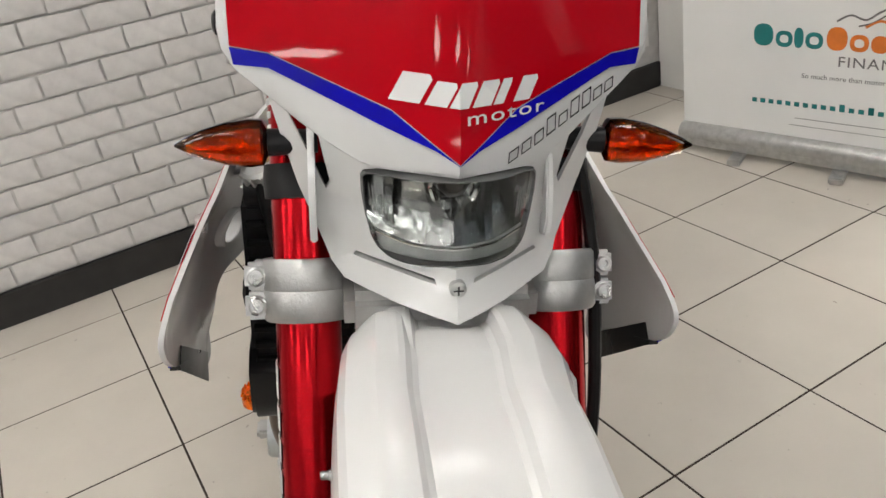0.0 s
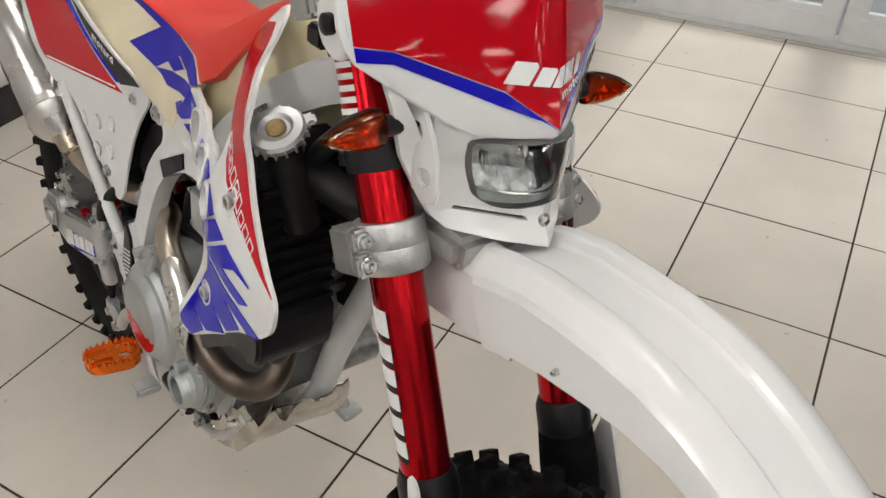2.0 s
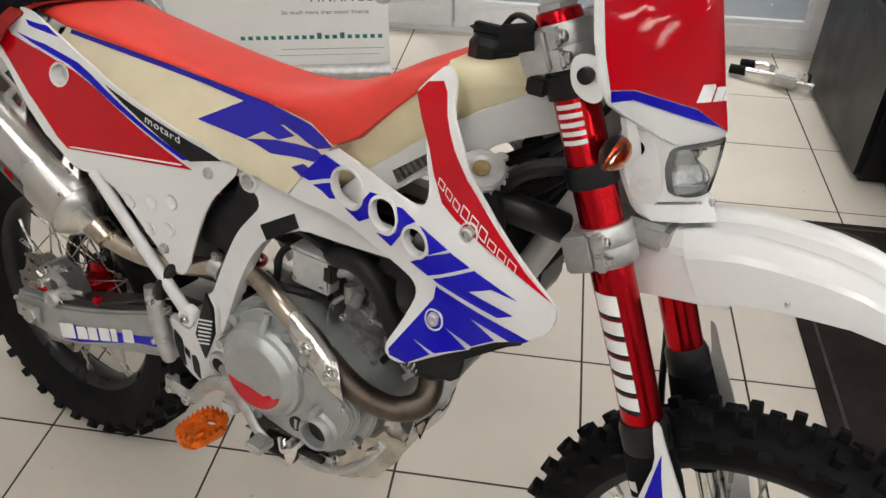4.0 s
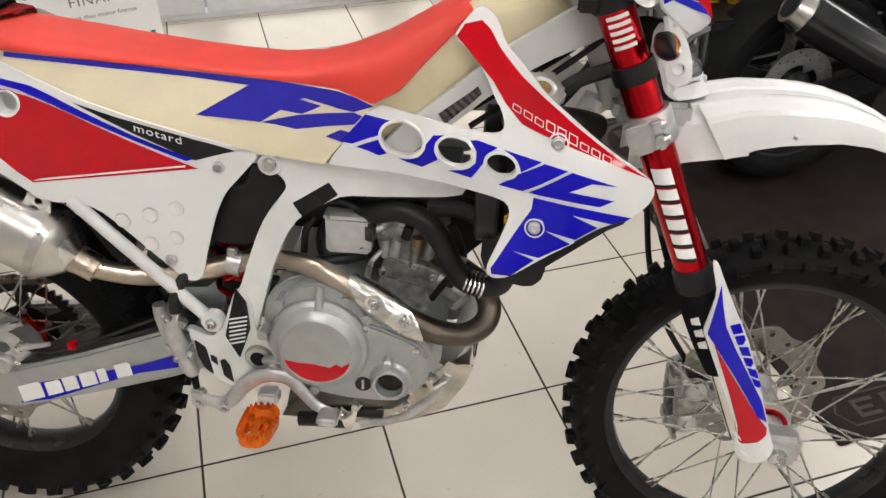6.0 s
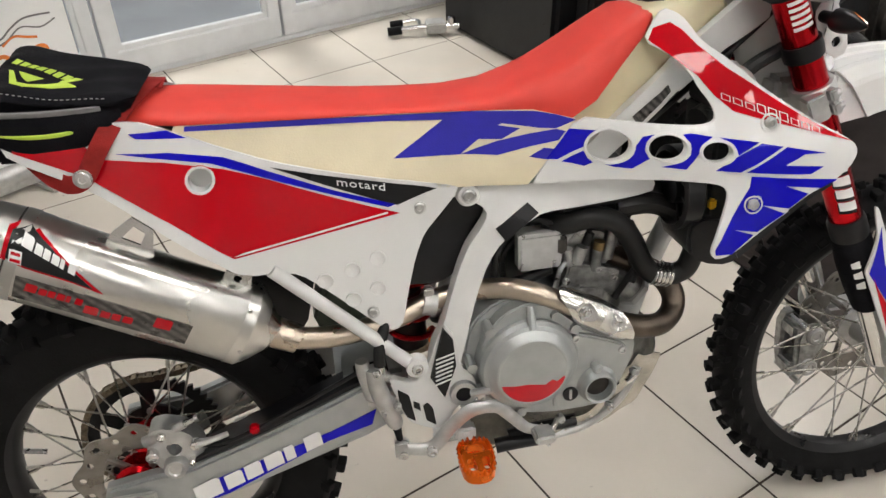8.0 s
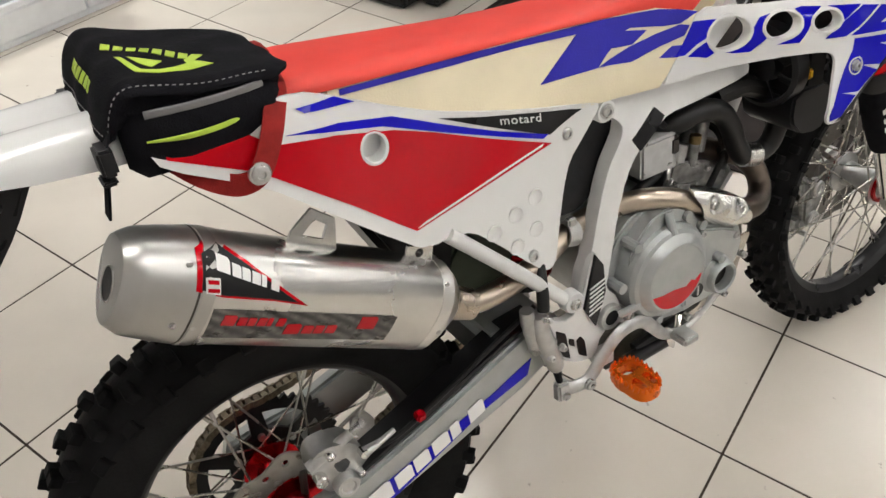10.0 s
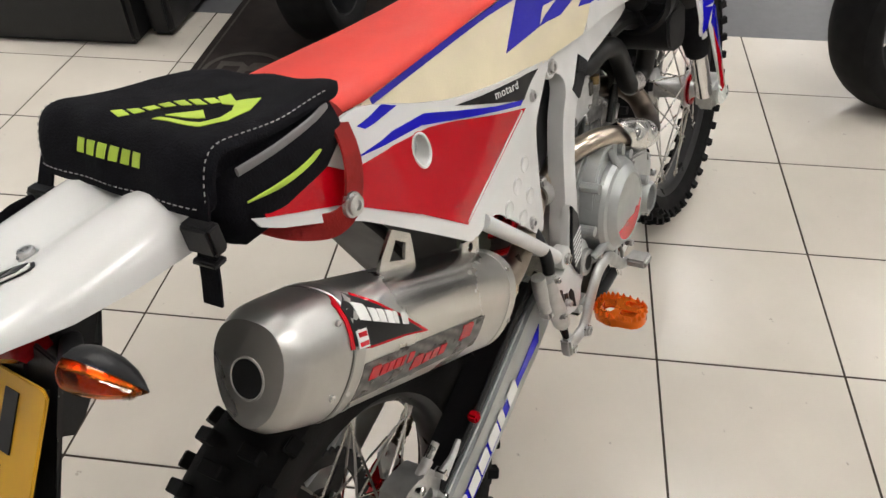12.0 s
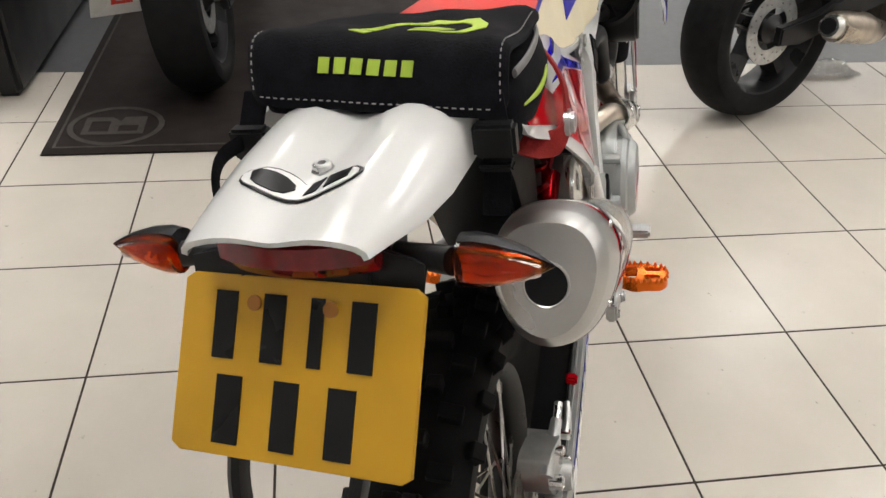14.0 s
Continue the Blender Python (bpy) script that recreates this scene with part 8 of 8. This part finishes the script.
# ---------------------------------------------------------------- black leather sofa by the window
sofa = thing("sofa", "black leather sofa with thick padded arms", "sofa", pose(0.885, 2.18, 0))
part("arm", block(0.0, 0.26, 0.0, 0.80, 0.004, 0.56, 0.022, seg=4), M_LEATHER, sofa, "padded leather arm")
part("arm_roll", block(-0.025, 0.285, -0.02, 0.82, 0.40, 0.60, 0.075, seg=5), M_LEATHER, sofa)
part("arm", block(1.65, 1.91, 0.0, 0.80, 0.004, 0.56, 0.022, seg=4), M_LEATHER, sofa, "padded leather arm")
part("seat_base", block(0.09, 1.648, -0.10, -0.002, 0.004, 0.40, 0.02, seg=3), M_LEATHER, sofa)
part("seat_base", block(0.262, 1.648, 0.0, 0.80, 0.02, 0.26, 0.03, seg=3), M_LEATHER, sofa)
for k in range(2):
    part("seat_cushion", block(0.268 + 0.69 * k, 0.950 + 0.69 * k, -0.08, 0.62, 0.262, 0.44, 0.05, seg=4), M_LEATHER, sofa)
    part("back_cushion", block(0.268 + 0.69 * k, 0.950 + 0.69 * k, 0.60, 0.82, 0.40, 0.84, 0.07, seg=4), M_LEATHER, sofa)

# ---------------------------------------------------------------- chrome paddock stand lying on the tiles
stand = thing("paddock_stand", "chrome stand with black rubber tips on the floor", "bike stand", pose(0.63, 2.97, 0, 0, 0, -24))
part("tube_frame", tube([(0.0, 0, 0.03), (0.12, 0, 0.035), (0.30, 0, 0.035), (0.60, 0, 0.04)], 0.016, 12), M_CHROME, stand)
part("tube_frame", tube([(0.10, 0.0, 0.035), (0.10, 0.09, 0.035), (0.02, 0.09, 0.03)], 0.011, 10), M_CHROME, stand)
part("bracket", block(0.13, 0.22, -0.035, 0.045, 0.012, 0.062, 0.006), M_CAST, stand)
part("rubber_tip", tube([(-0.05, 0, 0.026), (0.015, 0, 0.030)], 0.020, 12), M_RUBBER, stand)
part("rubber_tip", tube([(-0.03, 0.09, 0.024), (0.03, 0.09, 0.030)], 0.016, 12), M_RUBBER, stand)
part("knob", lathe([(0.0, 0.0), (0.018, 0.0), (0.018, 0.03), (0.010, 0.036), (0.0, 0.036)], pose(0.25, 0.0, 0.045), 14), M_CHROME, stand)


# ---------------------------------------------------------------- dark street motorcycles beside
def street_bike(label, m, plate_side):
    """A black road motorcycle, x ahead, rear tyre standing on the origin."""
    b = thing("street_motorcycle", label, "motorcycle", m, "street motorcycles")
    turn = Matrix.Rotation(radians(90), 4, "X")
    for x, w in ((0.0, 0.18), (1.40, 0.12)):
        wh = new("rear_wheel" if x == 0 else "front_wheel")
        wh.parent = b
        wh.location = (x, 0, 0.315)
        tagged(wh, "road wheel with a black five-spoke rim")
        h = w / 2
        prof = [(0.222, -h * 0.82), (0.235, -h * 0.93), (0.262, -h), (0.285, -h * 0.92), (0.303, -h * 0.62), (0.312, -h * 0.30), (0.315, 0), (0.312, h * 0.30), (0.303, h * 0.62), (0.285, h * 0.92), (0.262, h), (0.235, h * 0.93), (0.222, h * 0.82)]
        part("tyre", lathe(prof, turn, 64, closed=True), M_RUBBER, wh, "worn black road tyre")
        part("rim", lathe([(0.205, -h * 0.5), (0.216, -h * 0.8), (0.228, -h * 0.84), (0.226, -h * 0.6), (0.222, 0), (0.226, h * 0.6), (0.228, h * 0.84), (0.216, h * 0.8), (0.205, h * 0.5)], turn, 56, closed=True), M_RIM, wh, "black rim")
        part("hub", lathe([(0.0, -h * 0.9), (0.02, -h * 0.9), (0.032, -h * 0.7), (0.05, -h * 0.6), (0.05, h * 0.6), (0.032, h * 0.7), (0.02, h * 0.9), (0.0, h * 0.9)], turn, 24), M_RIM, wh)
        for k in range(5):
            a = 2 * math.pi * k / 5 + 0.3
            part("spoke", loft([[(math.cos(a) * r - math.sin(a) * q * t, y, math.sin(a) * r + math.cos(a) * q * t) for q, y in ((-1, -yy), (1, -yy), (1, yy), (-1, yy))] for r, t, yy in ((0.04, 0.026, h * 0.4), (0.12, 0.016, h * 0.3), (0.212, 0.020, h * 0.45))]), M_RIM, wh, smooth=0)
        for s in (-1, 1) if x else (-1,):
            holes = [circle(0, 0, 0.072, 32)]
            for k in range(30):
                t = 2 * math.pi * k / 30
                r = 0.088 + 0.012 * (k % 3)
                holes.append(circle(r * math.cos(t), r * math.sin(t), 0.0042, 8))
            disc = sheet(circle(0, 0, 0.122 if x == 0 else 0.15, 48), lambda p, q: s * (h * 0.62), 0.004, holes, cell=0, bevel=0)
            part("brake_disc", disc, M_CAST, wh, "drilled steel brake disc")
        part("axle_nut", lathe([(0.0, h + 0.045), (0.012, h + 0.045), (0.018, h + 0.035), (0.018, -h - 0.035), (0.012, -h - 0.045), (0.0, -h - 0.045)], turn, 12), M_BOLT, wh)
    for s in (-1, 1):
        y = s * 0.125
        part("swingarm", sheet([(-0.06, 0.285), (-0.06, 0.345), (0.12, 0.37), (0.42, 0.47), (0.55, 0.46), (0.55, 0.37), (0.30, 0.33), (0.05, 0.275)], lambda p, q: y - 0.016, 0.032, cell=0, bevel=0.006), M_BLACKPL, b, "black swingarm")
        part("fork_leg", tube([(1.40, s * 0.095, 0.315), (1.10, s * 0.095, 0.95)], [0.026, 0.022], 16), M_DARKMETAL, b)
    part("crankcase", block(0.50, 0.98, -0.17, 0.17, 0.22, 0.56, 0.05, seg=3), M_DARKMETAL, b, "black engine block")
    part("clutch_cover", lathe([(0.10, -0.02), (0.10, 0.02), (0.085, 0.035), (0.0, 0.04)], at_y(0.66, -0.17, 0.36), 32), M_DARKMETAL, b)
    part("fuel_tank", loft([bag_like(x, w, z0, z1) for x, w, z0, z1 in ((0.42, 0.07, 0.72, 0.80), (0.52, 0.14, 0.66, 0.88), (0.72, 0.17, 0.62, 0.96), (0.92, 0.16, 0.62, 0.96), (1.04, 0.08, 0.70, 0.90))]), M_TANKBLACK, b, "black fuel tank", smooth=60)
    part("seat", loft([bag_like(x, w, z0, z1) for x, w, z0, z1 in ((-0.22, 0.06, 0.83, 0.86), (-0.12, 0.11, 0.80, 0.87), (0.10, 0.13, 0.74, 0.83), (0.42, 0.11, 0.69, 0.77))]), M_LEATHER, b, "black seat", smooth=60)
    part("tail_fairing", loft([bag_like(x, w, z0, z1) for x, w, z0, z1 in ((-0.30, 0.04, 0.80, 0.83), (-0.18, 0.09, 0.72, 0.82), (0.08, 0.12, 0.62, 0.74), (0.34, 0.13, 0.56, 0.69))]), M_TANKBLACK, b, "black tail fairing", smooth=60)
    part("hugger", sheet([(-0.10, 0.60), (0.10, 0.655), (0.28, 0.60), (0.36, 0.50), (0.33, 0.49), (0.25, 0.575), (0.09, 0.635), (-0.10, 0.585)], lambda p, q: -0.10, 0.20, cell=0, bevel=0.003), M_BLACKPL, b, "black wheel hugger")
    part("front_mudguard", sheet([(1.62, 0.56), (1.40, 0.66), (1.18, 0.56), (1.12, 0.44), (1.14, 0.43), (1.20, 0.54), (1.40, 0.645), (1.61, 0.545)], lambda p, q: -0.075, 0.15, cell=0, bevel=0.004), M_TANKBLACK, b)
    part("side_fairing", sheet(rounded([(0.62, 0.62), (0.98, 0.70), (1.10, 0.88), (1.16, 0.80), (1.08, 0.55), (0.92, 0.36), (0.70, 0.30), (0.60, 0.45)]), lambda p, q: -0.21 + 0.1 * abs(p - 0.85), 0.42 - 0.2 * 0.1, cell=0, bevel=0.02), M_TANKBLACK, b, "black lower fairing")
    part("headlamp_cowl", loft([bag_like(x, w, z0, z1) for x, w, z0, z1 in ((1.02, 0.12, 0.92, 1.05), (1.16, 0.13, 0.84, 1.03), (1.30, 0.07, 0.82, 0.95))]), M_TANKBLACK, b, smooth=60)
    part("handlebar", tube([(1.02, -0.36, 1.02), (1.06, -0.12, 1.05), (1.06, 0.12, 1.05), (1.02, 0.36, 1.02)], 0.012, 10), M_BLACKPL, b)
    part("side_stand", tube([(0.55, 0.12, 0.24), (0.50, 0.28, 0.012)], 0.012, 10), M_DARKMETAL, b)
    return b


def bag_like(x, w, z0, z1, n=20):
    c, hh = (z0 + z1) / 2, (z1 - z0) / 2
    return [(x, w * math.copysign(abs(math.cos(a)) ** 0.7, math.cos(a)), c + hh * math.copysign(abs(math.sin(a)) ** 0.7, math.sin(a))) for a in (2 * math.pi * k / n for k in range(n))]


M_TANKBLACK = material("black_gloss_paint", (0.012, 0.012, 0.014), 0.2, 0, 0.2, 12, coat=0.4)
bike_a = street_bike("dark street motorcycle with learner plate parked on the mat", Matrix.Translation((1.06, 1.47, 0.006)) @ Matrix.Rotation(radians(-3), 4, "Z") @ Matrix.Rotation(radians(-6), 4, "X"), True)
can = tube([(0.38, -0.18, 0.36), (0.18, -0.195, 0.45), (-0.09, -0.195, 0.585)], [0.03, 0.062, 0.066], 20, flat=1.0)
sil = part("silencer", can, M_TANKBLACK, bike_a, "black silencer with a steel tip")
part("silencer_tip", tube([(-0.075, -0.195, 0.577), (-0.128, -0.195, 0.603)], [0.062, 0.050], 20), M_STEEL, sil)
part("silencer_bore", tube([(-0.120, -0.195, 0.599), (-0.1295, -0.195, 0.6038)], 0.038, 20), M_BLACKPL, sil)
SPLAYED = Matrix.Translation((1.06, 1.47, 0.006)) @ Matrix.Rotation(radians(-19), 4, "Z") @ Matrix.Rotation(radians(-6), 4, "X")
STANDING = Matrix.Translation((1.06, 1.47, 0.006)) @ Matrix.Rotation(radians(-3), 4, "Z") @ Matrix.Rotation(radians(-6), 4, "X")
sil.matrix_basis = STANDING.inverted() @ SPLAYED
part("plate_bracket", block(-0.30, -0.10, -0.02, 0.16, 0.50, 0.53, 0.006), M_BLACKPL, bike_a)
AM = Matrix.Translation((1.06, 1.47, 0.006)) @ Matrix.Rotation(radians(-3), 4, "Z") @ Matrix.Rotation(radians(-6), 4, "X")
num = part("number_plate", block(-0.002, 0.002, -0.10, 0.10, -0.075, 0.075, 0.0015), M_YELLOW, bike_a, "yellow number plate with black bars")
num.matrix_basis = AM.inverted() @ Matrix.Translation((0.865, 1.72, 0.565)) @ Matrix.Rotation(radians(25), 4, "Z") @ Matrix.Rotation(radians(-28), 4, "Y")
bm = None
for k in range(4):
    bm = join(bm, block(-0.0036, -0.0022, -0.08 + 0.044 * k, -0.052 + 0.044 * k, 0.010, 0.060, 0))
    bm = join(bm, block(-0.0036, -0.0022, -0.06 + 0.044 * k, -0.032 + 0.044 * k, -0.060, -0.010, 0)) if k < 3 else bm
part("plate_bars", bm, M_BLACKSTK, num, smooth=0)
LPL = Matrix.Translation((0.955, 1.705, 0.375)) @ Matrix.Rotation(radians(25), 4, "Z") @ Matrix.Rotation(radians(-28), 4, "Y")
ell = part("learner_plate", block(-0.002, 0.002, -0.089, 0.089, -0.10, 0.10, 0.001), M_WHITESTK, bike_a, "white learner plate with a red letter")
ell.matrix_basis = AM.inverted() @ LPL
part("plate_letter", words("L", 0.155, 0.0004, Matrix.Translation((-0.0026, 0.036, -0.052)) @ Matrix.Rotation(radians(-90), 4, "Z") @ Matrix.Rotation(radians(90), 4, "X") @ Matrix.Diagonal((1.1, 1, 1, 1)), 0, 1), M_SEAT, ell, smooth=0)
part("plate_stay", block(-0.30, -0.05, 0.14, 0.24, 0.44, 0.455, 0.003), M_BLACKPL, bike_a)
bike_b = street_bike("black street motorcycle parked beside the tiles", Matrix.Translation((0.76, -0.437, 0.0)) @ Matrix.Rotation(radians(-67.5), 4, "Z") @ Matrix.Rotation(radians(-6), 4, "X"), False)
sil = part("silencer", tube([(0.60, -0.10, 0.24), (0.46, -0.13, 0.26), (0.28, -0.185, 0.31), (0.12, -0.20, 0.34)], [0.024, 0.045, 0.056, 0.050], 20), M_PIPE, bike_b, "short steel silencer")
part("silencer_tip", tube([(0.125, -0.20, 0.339), (0.085, -0.203, 0.347)], [0.044, 0.036], 18), M_STEEL, sil)
part("silencer_bore", tube([(0.09, -0.2025, 0.346), (0.083, -0.2033, 0.3475)], 0.027, 16), M_BLACKPL, sil)

# clear plastic wrap lying crumpled on the floor
wrap = thing("plastic_wrap", "crumpled clear plastic wrap lying on the floor", "plastic wrap", pose(1.12, -0.95, 0.003))
bm = bmesh.new()
bmesh.ops.create_grid(bm, x_segments=36, y_segments=36, size=0.13)
rng = random.Random(5)
for v in bm.verts:
    v.co.x *= 0.7
    v.co.z = 0.008 + 0.006 * math.sin(37 * v.co.x + 20 * math.sin(9 * v.co.y)) * math.cos(29 * v.co.y + 5 * math.sin(23 * v.co.x)) + rng.uniform(0, 0.004)
M_WRAP = material("clear_wrap", (0.85, 0.86, 0.87), 0.12, 0, 0.05, 30, trans=0.85)
part("wrap_sheet", bm, M_WRAP, wrap, smooth=20)

# ---------------------------------------------------------------- floor tiles and wall bricks
TILE = 0.4


def tile_mesh(w, d):
    bm = block(-w / 2 + 0.0026, w / 2 - 0.0026, -d / 2 + 0.0026, d / 2 - 0.0026, -0.008, 0.0, 0.0006, seg=1)
    me = bpy.data.meshes.new("tile")
    bm.to_mesh(me)
    bm.free()
    me.materials.append(M_TILE)
    return me


tile_meshes = {}
xs = [WEST] + [TILE * i for i in range(-5, 4)]
ys = [TILE * j for j in range(-8, 9)] + [NORTH]
rnd = random.Random(4)
for x0, x1 in zip(xs, xs[1:]):
    for y0, y1 in zip(ys, ys[1:]):
        key = (round(x1 - x0, 3), round(y1 - y0, 3))
        if key not in tile_meshes:
            tile_meshes[key] = tile_mesh(*key)
        t = new("tile", tile_meshes[key])
        t.parent = floor
        t.location = ((x0 + x1) / 2, (y0 + y1) / 2, rnd.uniform(-0.0004, 0.0002))
        t.rotation_euler = (rnd.uniform(-0.0012, 0.0012), rnd.uniform(-0.0012, 0.0012), 0)

BL, BH = 0.186, 0.0775


def brick_mesh(seed, length):
    r = random.Random(seed)
    bm = bmesh.new()
    h = BH - 0.009
    bmesh.ops.create_grid(bm, x_segments=5, y_segments=2, size=0.5)
    for v in bm.verts:
        y, z = v.co.x * (length - 0.009), v.co.y * h
        edge = abs(v.co.x) > 0.49 or abs(v.co.y) > 0.49
        v.co = (0.004 * 0.5 if edge else 0.0072 + r.uniform(-0.0012, 0.0012), y + r.uniform(-0.0014, 0.0014), z + r.uniform(-0.0012, 0.0012))
    rim = [e for e in bm.edges if len(e.link_faces) == 1]
    ex = bmesh.ops.extrude_edge_only(bm, edges=rim)["geom"]
    for v in ex:
        if isinstance(v, bmesh.types.BMVert):
            v.co.x = -0.009
    bmesh.ops.recalc_face_normals(bm, faces=bm.faces)
    return bm


brick_data = []
for s in range(6):
    bm = brick_mesh(s, BL)
    me = bpy.data.meshes.new("brick")
    bm.to_mesh(me)
    bm.free()
    me.materials.append(M_BRICK)
    me.polygons.foreach_set("use_smooth", [True] * len(me.polygons))
    me.set_sharp_from_angle(angle=radians(60))
    brick_data.append(me)
rest = bmesh.new()
rb = random.Random(9)
courses = int((HIGH - 0.115) / BH)
for c in range(courses):
    z = 0.118 + BH * (c + 0.5)
    k = 0
    y = TILED + (BL / 2 if c % 2 else 0.0)
    while y + BL < 2.9:
        near = -0.75 < y < 2.9 and c < 15
        spot = (WEST, y + BL / 2, z + rb.uniform(-0.001, 0.001))
        if near:
            b = new("brick", brick_data[rb.randrange(6)])
            b.parent = wall_west
            b.location = spot
        else:
            me = brick_data[rb.randrange(6)]
            n0 = len(rest.verts)
            rest.from_mesh(me)
            rest.verts.ensure_lookup_table()
            for v in rest.verts[n0:]:
                v.co += Vector(spot)
        y += BL
tagged(part("brick_rest", rest, M_BRICK, wall_west, smooth=60), kind="stuff")
